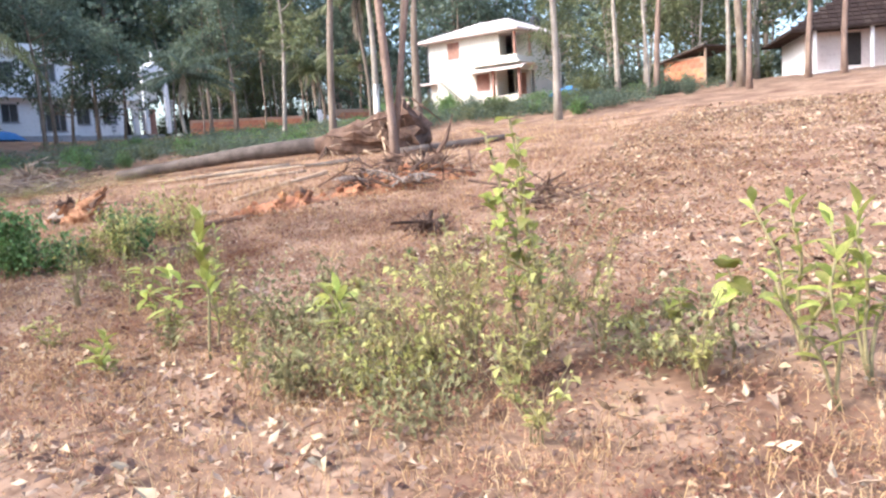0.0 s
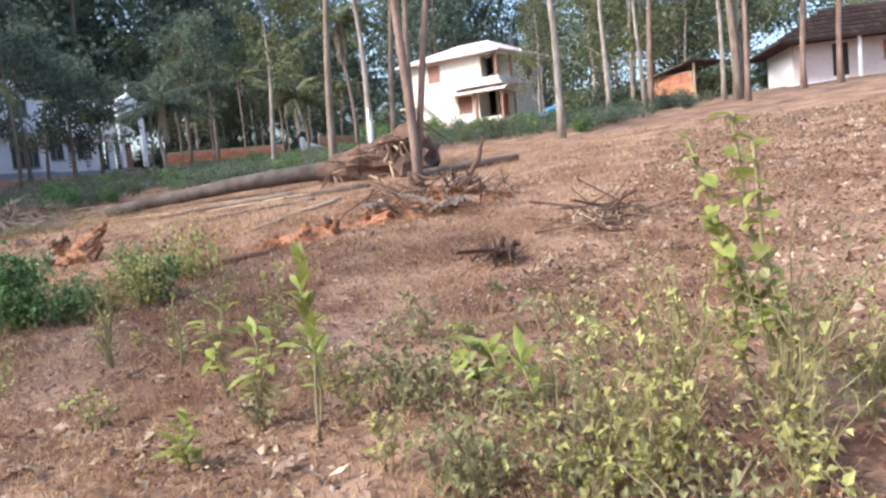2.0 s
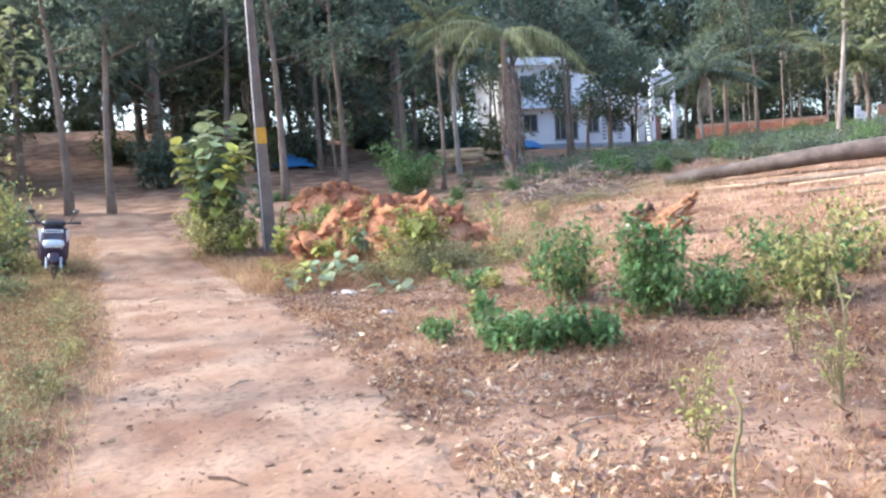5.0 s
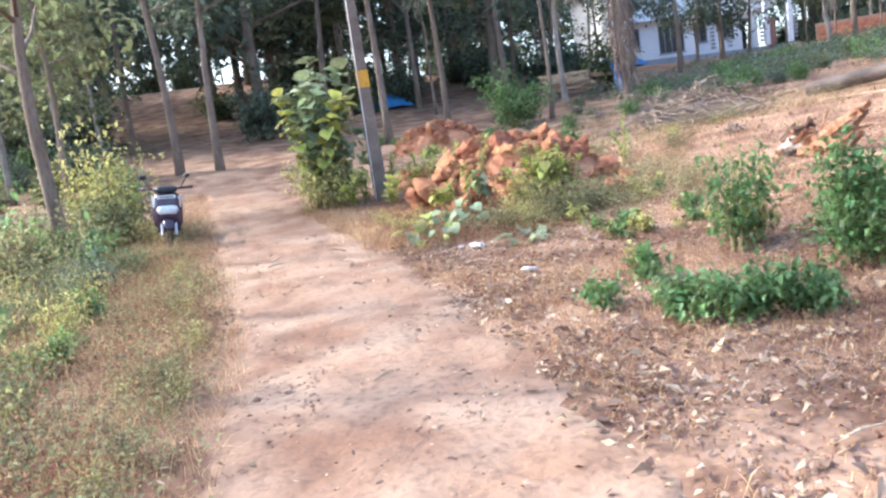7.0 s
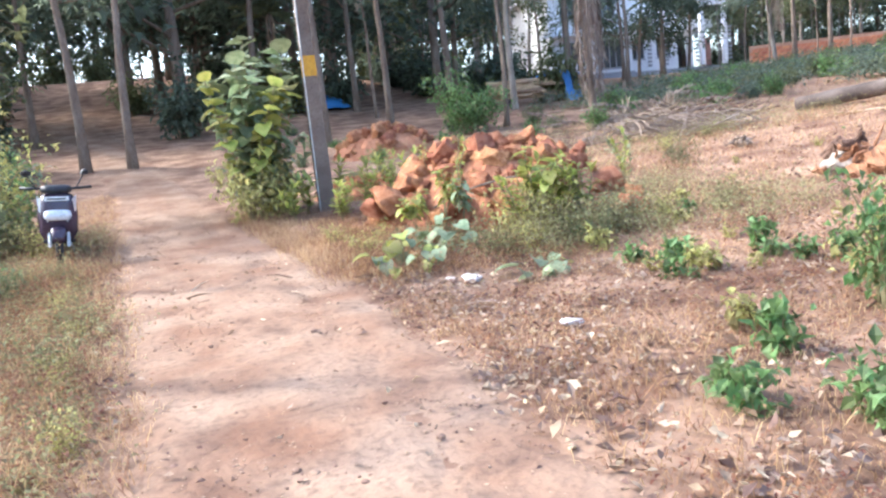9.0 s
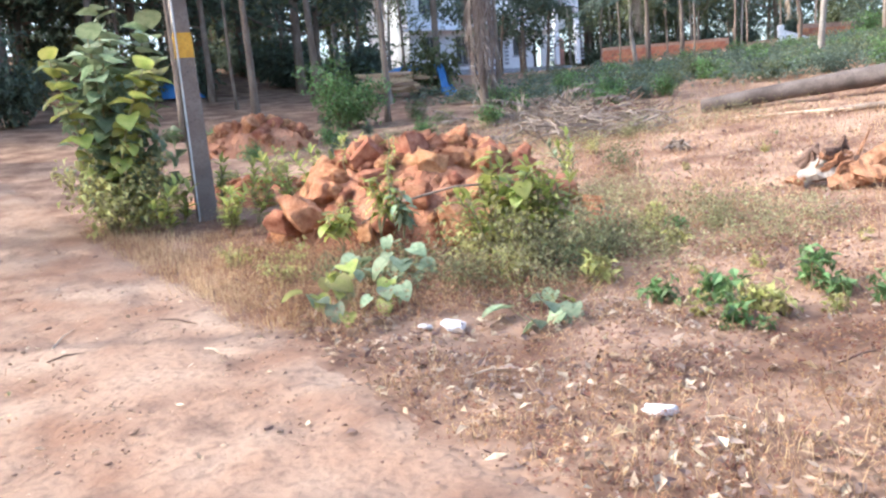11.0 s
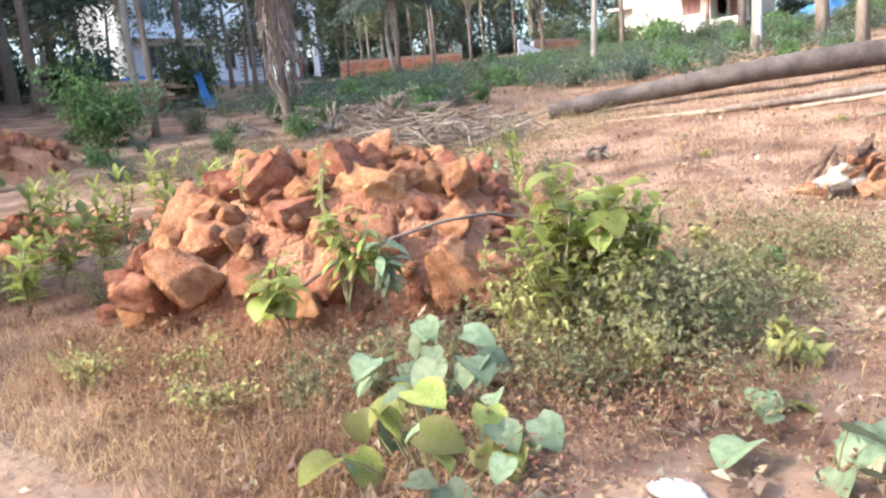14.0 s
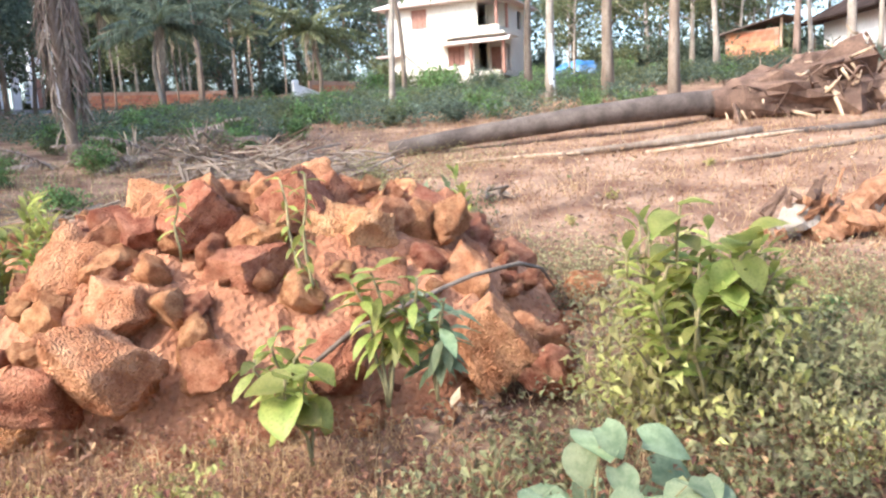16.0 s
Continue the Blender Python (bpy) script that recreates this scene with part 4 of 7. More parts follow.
# ---- log, stumps and rubble ----
def fallen_tree():
    t = thing("fallen_tree", "long uprooted grey palm trunk lying on the field", "log")
    a, b = Vector((16.7, 12.6, 2.0)), Vector((12.5, 19.0, ground_z(12.5, 19.0) + 0.12))
    m = Mesher()
    n = 22
    pts = [a.lerp(b, i / n) + Vector((0.08 * math.sin(i * 0.5), 0.05 * math.sin(i * 0.8), 0.1 * math.sin(i / n * 3.1))) for i in range(n + 1)]
    m.tube(pts, [0.27 - 0.11 * i / n for i in range(n + 1)], 14, 0.04, 3)
    part("trunk", m, M_LOG, t, smooth=True)
    r = random.Random(4)
    d = (a - b).normalized()
    n = 26
    m = Mesher()
    prof = [(-1.3, 0.26), (-1.0, 0.30), (-0.75, 0.44), (-0.4, 0.50), (0.0, 0.54), (0.4, 0.60), (0.8, 0.72), (1.2, 0.84), (1.6, 0.88), (1.9, 0.70), (2.05, 0.32), (2.1, 0.02)]
    side = d.orthogonal().normalized()
    top = d.cross(side)
    for w, rad in prof:
        for k in range(n):
            q = 6.2832 * k / n
            o = side * math.cos(q) + top * math.sin(q)
            g = max(0.0, w + 0.6)
            p = a + d * w + o * rad
            f = 1 + min(1.0, 1.6 * g) * (0.5 * noise.noise(p * 2.2) + 0.45 * noise.noise(p * 5.5) + 0.3 * noise.noise(p * 13))
            m.v.append(tuple(a + d * (w + 0.15 * g * noise.noise(p * 4)) + o * rad * f))
    m.f = [(r0 * n + k, r0 * n + (k + 1) % n, (r0 + 1) * n + (k + 1) % n, (r0 + 1) * n + k) for r0 in range(len(prof) - 1) for k in range(n)]
    part("root_plate", m, M_ROOT, t, "clod of red earth and torn roots")
    for k in range(190):
        m = Mesher()
        w = r.uniform(-1.1, 1.85)
        q = r.uniform(0, 6.283)
        p = a + d * w + (side * math.cos(q) + top * math.sin(q)) * (0.26 + 0.32 * max(0.0, w + 0.6))
        q = p + Vector((r.gauss(0, 0.36), r.gauss(-0.1, 0.36), r.gauss(-0.2, 0.38)))
        w = r.uniform(0.012, 0.045)
        m.tube([p, p.lerp(q, 0.5) + Vector((r.gauss(0, 0.08), 0, r.gauss(0, 0.1))), q], [w, w * 0.8, w * 0.25], 5, 0.2, k)
        part("root", m, M_ROOT if k % 3 else M_DEADWOOD, t, smooth=True)


def lying_log(a, b, r0, r1, material, label, name="log"):
    m = Mesher()
    A, B = on(*a, r0 * 0.8), on(*b, r1 * 0.8)
    n = 10
    pts = []
    for i in range(n + 1):
        p = A.lerp(B, i / n)
        rr = r0 + (r1 - r0) * i / n
        p += Vector((0.05 * math.sin(1.3 * i + a[0]), 0.06 * math.sin(0.9 * i + a[1]), 0))
        p.z = max(p.z, ground_z(p.x, p.y) + rr * 0.6)
        pts.append(p)
    m.tube(pts, [r0 + (r1 - r0) * i / n for i in range(n + 1)], 9, 0.08, int(a[0] * 10))
    tagged(part(name, m, material, smooth=True), label, "log")


def stump_roots(x, y, s, material, label, seed, spikes=7, pale=False, rise=0.8):
    """A torn stump: short split bole and upturned roots."""
    r = random.Random(seed)
    t = thing("tree_stump", label, "stump", Matrix.Translation(on(x, y)))
    m = Mesher()
    m.tube([(0, 0, -0.1), (0.03 * s, 0, 0.12 * s), (0.05 * s, 0.02 * s, 0.3 * s)], [0.26 * s, 0.2 * s, 0.13 * s], 10, 0.2, seed)
    part("bole", m, material, t, smooth=True)
    for k in range(spikes * 2):
        a = 6.283 * k / spikes + r.uniform(-0.4, 0.4)
        ln = s * r.uniform(0.3, 0.65)
        m = Mesher()
        e = Vector((math.cos(a) * ln, math.sin(a) * ln, s * r.uniform(-0.05, rise * 0.6)))
        g = Vector((r.gauss(0, 0.1), r.gauss(0, 0.1), r.gauss(0.05, 0.08))) * s
        m.tube([(0, 0, 0.1 * s), e * 0.35 + Vector((0, 0, 0.1 * s)) + g, e * 0.7 - g, e], [0.065 * s, 0.045 * s, 0.03 * s, 0.008 * s], 6, 0.3, seed + k)
        part("root", m, M_DEADWOOD if pale and k % 3 == 0 else material, t, smooth=True)
    return t


def leaning_branch(x, y):
    """A broken branch leaning up out of the torn roots, with side splinters."""
    t = thing("broken_branch", "pale broken branch leaning up out of torn roots", "branch", Matrix.Translation(on(x, y)))
    m = Mesher()
    m.tube([(-0.05, 0.06, -0.05), (0.12, -0.15, 0.4), (0.24, -0.36, 0.75), (0.34, -0.47, 1.2)], [0.06, 0.055, 0.04, 0.01], 8, 0.25, 4)
    part("limb", m, M_ROOT, t)
    r = random.Random(4)
    for k in range(14):
        m = Mesher()
        a = r.uniform(-0.3, 0.5)
        m.tube([(0.0, 0.0, 0.0), (a * 0.5, -a * 0.6, 0.25), (a * 1.0 + 0.1, -a * 1.2 - 0.1, r.uniform(0.3, 0.7))], [0.014, 0.01, 0.004], 5)
        part("splinter", m, M_DEADWOOD, t)


def big_stump():
    t = thing("tree_stump", "torn orange-brown stump with one long splinter pointing up", "stump", Matrix.Translation(on(7.35, 11.6)))
    view = Vector((0.45, -0.89, 0))
    def limb(name, pts, rad, material, seed):
        m = Mesher()
        k = 5 if len(pts) > 2 else 3
        path, radii = [], []
        for i in range(len(pts) - 1):
            for s in range(k):
                u = s / k
                p = [pts[i][q] + (pts[i + 1][q] - pts[i][q]) * u for q in range(3)]
                path.append(view * p[0] + Vector((0, 0, p[1])) + Vector((0.89, 0.45, 0)) * p[2] + Vector((noise.noise((i + u, seed, 0.5)), noise.noise((i + u, seed, 1.5)), noise.noise((i + u, seed, 2.5)))) * 0.05)
                radii.append((rad[i] + (rad[i + 1] - rad[i]) * u) * 0.85)
        m.tube(path, radii, 11, 0.3, seed)
        part(name, m, material, t)
    limb("splinter", [(-0.25, 0.02, 0), (0.15, 0.22, 0), (0.55, 0.5, 0.05), (0.85, 0.74, 0.05)], [0.2, 0.17, 0.11, 0.02], M_STUMP, 1)
    limb("bole", [(-0.55, 0.1, 0), (-0.25, 0.22, 0.05), (0.0, 0.34, 0.1)], [0.12, 0.15, 0.09], M_BARK_PALE, 2)
    limb("root", [(-0.2, 0.28, 0.1), (-0.12, 0.42, 0.1), (-0.14, 0.56, 0.1)], [0.08, 0.06, 0.02], M_ROOT, 3)
    limb("root", [(0.1, 0.2, -0.05), (0.35, 0.12, -0.1), (0.55, -0.02, -0.1)], [0.14, 0.1, 0.05], M_STUMP, 4)
    limb("root", [(0.2, 0.26, 0.0), (0.5, 0.24, 0.05), (0.72, 0.26, 0.05)], [0.09, 0.06, 0.02], M_BARK_PALE, 5)
    limb("root", [(-0.3, 0.12, 0.1), (-0.7, 0.05, 0.2), (-0.95, -0.02, 0.25)], [0.09, 0.06, 0.02], M_STUMP, 6)
    r = random.Random(8)
    for k in range(22):
        p, q = r.uniform(-0.6, 0.6), r.uniform(0.05, 0.4)
        limb("splinter", [(p, q, r.uniform(-0.15, 0.15)), (p + r.uniform(0.0, 0.25), q + r.uniform(-0.05, 0.22), r.uniform(-0.15, 0.15)), (p + r.uniform(0.1, 0.4), q + r.uniform(-0.1, 0.35), r.uniform(-0.2, 0.2))],
             [r.uniform(0.03, 0.07), r.uniform(0.02, 0.05), 0.008], (M_STUMP, M_STUMP, M_ROOT)[k % 3], 10 + k)


def snag():
    t = thing("dead_tree", "bare reddish forked tree trunk standing on the cleared field", "tree", Matrix.Translation(on(11.82, 6.7)))
    m = Mesher()
    pts = bent(0, 0, 11, (-0.02, 0.02), 0.2, seed=5, z=-0.2)
    m.tube(pts, [0.14, 0.092] + [0.088 - 0.007 * i for i in range(8)], 10, 0.06, 2)
    part("trunk", m, M_BARK_RED, t, smooth=True)
    m = Mesher()
    m.tube([pts[1] + Vector((0.02, 0, -0.5)), Vector((0.25, -0.12, 2.4)), Vector((0.5, -0.32, 4.5)), Vector((0.62, -0.45, 8.0))], [0.07, 0.062, 0.055, 0.035], 8, 0.08, 3)
    part("limb", m, M_BARK_RED, t, smooth=True)
    cr = Mesher()
    leaf_cloud(cr, [pts[-1], Vector((0.7, -0.4, 8.4)), pts[-2]], 260, 1.1, 0.25, random.Random(3))
    part("crown", cr, M_LEAF_O, t)
    t = tree(77, 12, 0.14, M_BARK, M_LEAF_D, 600, 0.66, 0.3, 1.0, 2.2, 8)
    t.matrix_basis = Matrix.Translation(on(17.6, 14.6))
    tagged(t, "tall grey-barked tree beside the fallen trunk")


def rock_mesh(seed, n=6, square=0.6):
    """A broken block with flat faces, chipped edges and pits."""
    r = random.Random(seed)
    bm = bmesh.new()
    bmesh.ops.create_cube(bm, size=1.0)
    bmesh.ops.subdivide_edges(bm, edges=bm.edges[:], cuts=n - 1, use_grid_fill=True)
    planes = [(Vector((r.gauss(0, 1), r.gauss(0, 1), r.gauss(0, 1))).normalized(), r.uniform(0.36, 0.56)) for _ in range(9)]
    off = Vector((r.uniform(0, 50), r.uniform(0, 50), r.uniform(0, 50)))
    for v in bm.verts:
        p = v.co.copy()
        p = p.lerp(p.normalized() * 0.55, 1 - square)
        for nrm, dist in planes:
            k = p.dot(nrm) - dist
            if k > 0:
                p -= nrm * k
        p += p.normalized() * (0.06 * noise.noise(p * 2.3 + off) + 0.045 * noise.noise(p * 6.0 + off) + 0.042 * noise.noise(p * 13.0 + off) + 0.03 * noise.noise(p * 29.0 + off))
        v.co = p
    for f in bm.faces:
        f.smooth = True
    me = bpy.data.meshes.new("rock")
    bm.to_mesh(me)
    bm.free()
    me.materials.append(M_LATERITE)
    return me


ROCKS = [rock_mesh(i, 13, 0.86 + 0.035 * (i % 5)) for i in range(11)]
CHIPS = [rock_mesh(40 + i, 4, 0.85) for i in range(5)]
PILE_C, PILE_U = Vector((3.55, 14.95, 0)), Vector((0.62, -0.78, 0))


def mound_h(x, y, c, u, a, b, h):
    d = Vector((x - c.x, y - c.y, 0))
    p, q = d.dot(u) / a, (d.x * -u.y + d.y * u.x) / b
    k = 1 - p * p - q * q
    return h * max(0.0, k) ** 0.75 if k > 0 else 0.0


def place_rock(parent, x, y, z, size, r, k=None):
    j = r.randrange(len(ROCKS)) if k is None else k
    ob = new("rock", ROCKS[j] if size > 0.13 else CHIPS[j % len(CHIPS)])
    ob.parent = parent
    ob.matrix_basis = Matrix.Translation((x, y, z)) @ Euler((r.uniform(-0.9, 0.9), r.uniform(-0.9, 0.9), r.uniform(0, 6.283))).to_matrix().to_4x4() @ Matrix.Diagonal((size * r.uniform(0.85, 1.3), size * r.uniform(0.8, 1.1), size * r.uniform(0.65, 0.95), 1))


def rubble_pile(name, c, u, a, b, h, rocks, lo, hi, label, seed, fixed=()):
    r = random.Random(seed)
    t = thing(name, label, "rubble")
    m = Mesher()
    n = 64
    v = Vector((-u.y, u.x, 0))
    for j in range(n + 1):
        for i in range(n + 1):
            p = c + u * a * 1.15 * (2 * i / n - 1) + v * b * 1.15 * (2 * j / n - 1)
            k = mound_h(p.x, p.y, c, u, a, b, h * 0.98)
            m.v.append((p.x, p.y, ground_z(p.x, p.y) - 0.05 + k + (0.12 * noise.noise((p.x * 3, p.y * 3, 1)) + 0.06 * noise.noise((p.x * 9, p.y * 9, 1)) + 0.04 * noise.noise((p.x * 21, p.y * 21, 1))) * min(1, k * 4)))
    m.f = [(j * (n + 1) + i, j * (n + 1) + i + 1, (j + 1) * (n + 1) + i + 1, (j + 1) * (n + 1) + i) for j in range(n) for i in range(n)]
    part("loose_earth", m, M_RUBBLE, t, "crumbled red laterite earth", smooth=False)
    for x, y, z, s, k in fixed:
        place_rock(t, x, y, z, s, r, k)
    done = [(x, y) for x, y, *_ in fixed]
    for _ in range(rocks * 6):
        if len(done) >= rocks + len(fixed):
            break
        w, q = r.uniform(0, 6.283), math.sqrt(r.random())
        p = c + u * a * math.cos(w) * q * 1.02 + v * b * math.sin(w) * q * 1.02
        s = r.uniform(lo, hi) * (1.15 if q < 0.6 else 0.9)
        if any((p.x - e) ** 2 + (p.y - g) ** 2 < (s * 0.5) ** 2 for e, g in done):
            continue
        done.append((p.x, p.y))
        place_rock(t, p.x, p.y, ground_z(p.x, p.y) + mound_h(p.x, p.y, c, u, a, b, h * 0.98) + s * r.uniform(-0.22, 0.12), s, r)
    for k in range(rocks * 3):
        w, q = r.uniform(0, 6.283), math.sqrt(r.random()) * 1.1
        p = c + u * a * math.cos(w) * q + v * b * math.sin(w) * q
        s = r.uniform(0.035, 0.16)
        place_rock(t, p.x, p.y, ground_z(p.x, p.y) + mound_h(p.x, p.y, c, u, a, b, h * 0.98) + s * 0.2, s, r)
    return t


def lone_rock(x, y, s, seed, label="broken red laterite stone on the ground"):
    r = random.Random(seed)
    ob = new("rock", ROCKS[seed % len(ROCKS)])
    ob.matrix_basis = Matrix.Translation(on(x, y, s * 0.28)) @ Euler((r.uniform(-0.3, 0.3), r.uniform(-0.3, 0.3), r.uniform(0, 6))).to_matrix().to_4x4() @ Matrix.Diagonal((s * 1.1, s, s * 0.8, 1))
    tagged(ob, label, "stone", "loose laterite stones")


fallen_tree()
lying_log((14.6, 10.6), (12.9, 13.9), 0.07, 0.03, M_LOG, "thin weathered log lying in front of the fallen trunk")
lying_log((13.9, 12.6), (12.3, 15.6), 0.08, 0.05, M_BARK, "thin grey log lying on the soil")
lying_log((15.5, 10.0), (18.6, 8.6), 0.14, 0.11, M_LOG, "short grey log beside the root plate")
lying_log((11.2, 18.6), (8.6, 20.2), 0.06, 0.035, M_DEADWOOD, "broken pale branch lying on the soil")
lying_log((12.5, 9.6), (9.5, 9.2), 0.06, 0.04, M_DEADWOOD, "pale split branch on bare soil")
lying_log((13.9, 12.0), (12.4, 14.2), 0.04, 0.03, M_DEADWOOD, "pale stick in front of the fallen trunk")
lying_log((12.9, 14.6), (11.5, 17.4), 0.04, 0.02, M_DEADWOOD, "pale stick in front of the fallen trunk")
lying_log((12.9, 10.8), (11.4, 12.9), 0.04, 0.03, M_BARK, "grey stick lying on bare soil")
lying_log((8.3, 8.1), (7.0, 8.6), 0.06, 0.05, M_DEADWOOD, "pale split branch on bare soil")
lying_log((7.6, 6.2), (6.0, 7.3), 0.05, 0.04, M_ROOT, "brown fallen branch on dry soil")
big_stump()
snag()
stump_roots(6.94, 1.85, 0.62, M_ROOT, "small torn stump with tangled roots", 3, 9)
stump_roots(8.6, 1.5, 0.55, M_DEADWOOD, "dry uprooted shrub with pale tangled branches", 5, 12)
stump_roots(10.6, 5.6, 0.7, M_ROOT, "brown torn stump beside the forked trunk", 6, 10, True, 0.9)
stump_roots(11.2, 6.3, 0.7, M_ROOT, "brown torn stump beside the forked trunk", 8, 9, True, 1.2)
stump_roots(9.2, 6.6, 0.6, M_ROOT, "low mound of torn brown roots", 9, 9)
stump_roots(8.2, 15.2, 0.5, M_BARK, "grey rotten stump among dry grass", 12, 8)
rubble_pile("rubble_pile", PILE_C, PILE_U, 1.95, 1.45, 1.08, 84, 0.16, 0.36, "heap of broken red laterite blocks and crumbled earth", 7,
            ((3.08, 13.86, 0.74, 0.36, 2), (3.90, 13.75, 0.72, 0.40, 1), (4.28, 15.15, 1.30, 0.36, 4), (2.85, 14.55, 0.92, 0.40, 3), (1.98, 14.75, 0.64, 0.40, 0), (2.25, 14.3, 0.60, 0.32, 10), (1.8, 15.05, 0.52, 0.38, 5),
             (2.35, 15.0, 0.80, 0.38, 6), (3.35, 14.35, 1.05, 0.42, 7), (3.0, 15.2, 1.15, 0.40, 8), (3.7, 14.6, 1.18, 0.40, 2), (2.55, 15.6, 0.95, 0.42, 1), (3.25, 13.3, 0.5, 0.40, 3), (3.6, 13.25, 0.42, 0.34, 5), (3.3, 13.0, 0.35, 0.26, 6)))
rubble_pile("rubble_pile", Vector((4.3, 26.0, 0)), Vector((0.9, -0.4, 0)), 1.5, 1.1, 0.75, 34, 0.2, 0.38, "smaller heap of red laterite stones near the wood", 9)
rubble_pile("earth_heap", Vector((5.2, 18.6, 0)), Vector((0.8, -0.6, 0)), 1.6, 0.9, 0.4, 14, 0.12, 0.26, "low heap of loose red earth and stones", 13)
rubble_pile("earth_heap", Vector((2.6, 19.4, 0)), Vector((0.9, -0.3, 0)), 1.2, 0.8, 0.35, 10, 0.12, 0.24, "low heap of loose red earth and stones", 14)
rubble_pile("earth_heap", Vector((10.7, 5.6, 0)), Vector((0.7, -0.7, 0)), 1.4, 0.9, 0.28, 12, 0.1, 0.2, "low heap of red earth at the forked trunk", 15)
rubble_pile("earth_heap", Vector((8.6, 6.6, 0)), Vector((0.9, -0.4, 0)), 1.0, 0.6, 0.18, 6, 0.08, 0.16, "low hump of dug red earth", 16)
stump_roots(11.3, 5.4, 0.85, M_ROOT, "upturned brown stump with long torn roots", 21, 12, True, 1.1)
leaning_branch(11.15, 5.35)
stump_roots(10.4, 6.4, 0.75, M_ROOT, "upturned brown stump with long torn roots", 22, 12, True, 0.9)
lone_rock(4.56, 12.5, 0.34, 2)
lone_rock(5.1, 13.3, 0.26, 7)


# ---- pole and scooter ----
def tapered(mesher, levels):
    """A four-sided shaft with chamfered corners through (centre, half width, half depth)."""
    k = len(mesher.v)
    for c, w, d in levels:
        e = 0.02
        for x, y in ((-w + e, -d), (w - e, -d), (w, -d + e), (w, d - e), (w - e, d), (-w + e, d), (-w, d - e), (-w, -d + e)):
            mesher.v.append((c.x + x, c.y + y, c.z))
    for i in range(len(levels) - 1):
        mesher.f += [(k + 8 * i + q, k + 8 * i + (q + 1) % 8, k + 8 * i + 8 + (q + 1) % 8, k + 8 * i + 8 + q) for q in range(8)]
    mesher.f += [tuple(k + q for q in range(7, -1, -1)), tuple(k + 8 * len(levels) - 8 + q for q in range(8))]


def utility_pole():
    t = thing("utility_pole", "leaning weathered concrete utility pole with a yellow painted band", "pole", Matrix.Translation(on(1.48, 18.2)))
    lean = Vector((-0.014, 0.0, 1)).normalized()
    half = lambda v: (0.155 - 0.0115 * v, 0.10 - 0.005 * v)
    m = Mesher()
    tapered(m, [(lean * v, *half(v)) for v in (-0.6, 0, 1, 2, 3, 4, 6, 8.5)])
    part("shaft", m, M_POLE, t)
    m = Mesher()
    tapered(m, [(lean * v, half(v)[0] + 0.004, half(v)[1] + 0.004) for v in (2.42, 2.78)])
    part("yellow_band", m, M_YELLOW, t, "faded yellow paint band")
    m = Mesher()
    m.tube([lean * v + Vector((-half(v)[0] + 0.015, -half(v)[1] - 0.014, 0)) for v in (-0.1, 2, 4, 6, 8.3)], [0.014] * 5, 6)
    part("earth_wire", m, M_WIRE, t, "pale earthing wire down the pole")
    m = Mesher()
    m.box(-0.7, -0.05, 7.9, 0.7, 0.05, 8.0, Matrix.Translation(lean * 0.2), bevel=0.01)
    part("cross_arm", m, M_POLE, t)
    top = t.matrix_basis.translation + lean * 8.0
    for k, off in enumerate((-0.5, 0.0, 0.5)):
        c = Mesher()
        e = Vector((-14.0 + off, -30.0, 8.5))
        c.tube([top + Vector((off, 0, 0.1)) + (e - top) * u - Vector((0, 0, 4 * u * (1 - u) * 0.9)) for u in [i / 14 for i in range(15)]], [0.012] * 15, 5)
        tagged(part("overhead_cable", c, M_CABLE), "thin dark overhead power cable", "cable", "overhead cables")


def ring(mesher, c, r, w, n=20, k=8):
    """A torus with its axis along x."""
    b = len(mesher.v)
    for i in range(n):
        a = 6.2832 * i / n
        for j in range(k):
            q = 6.2832 * j / k
            rr = r + w * math.cos(q)
            mesher.v.append((c[0] + w * 0.9 * math.sin(q), c[1] + rr * math.cos(a), c[2] + rr * math.sin(a)))
    for i in range(n):
        for j in range(k):
            mesher.f.append((b + i * k + j, b + ((i + 1) % n) * k + j, b + ((i + 1) % n) * k + (j + 1) % k, b + i * k + (j + 1) % k))


def loft(mesher, sections):
    """A smooth body through rounded cross-sections (y, half width, z low, z high)."""
    b, n = len(mesher.v), 14
    for y, w, z0, z1 in sections:
        for j in range(n):
            a = 6.2832 * j / n
            c, s = math.cos(a), math.sin(a)
            mesher.v.append((w * math.copysign(abs(c) ** 0.6, c), y, (z0 + z1) / 2 + (z1 - z0) / 2 * math.copysign(abs(s) ** 0.6, s)))
    for i in range(len(sections) - 1):
        for j in range(n):
            mesher.f.append((b + i * n + j, b + (i + 1) * n + j, b + (i + 1) * n + (j + 1) % n, b + i * n + (j + 1) % n))
    mesher.f.append(tuple(b + j for j in range(n)))
    mesher.f.append(tuple(b + (len(sections) - 1) * n + j for j in reversed(range(n))))


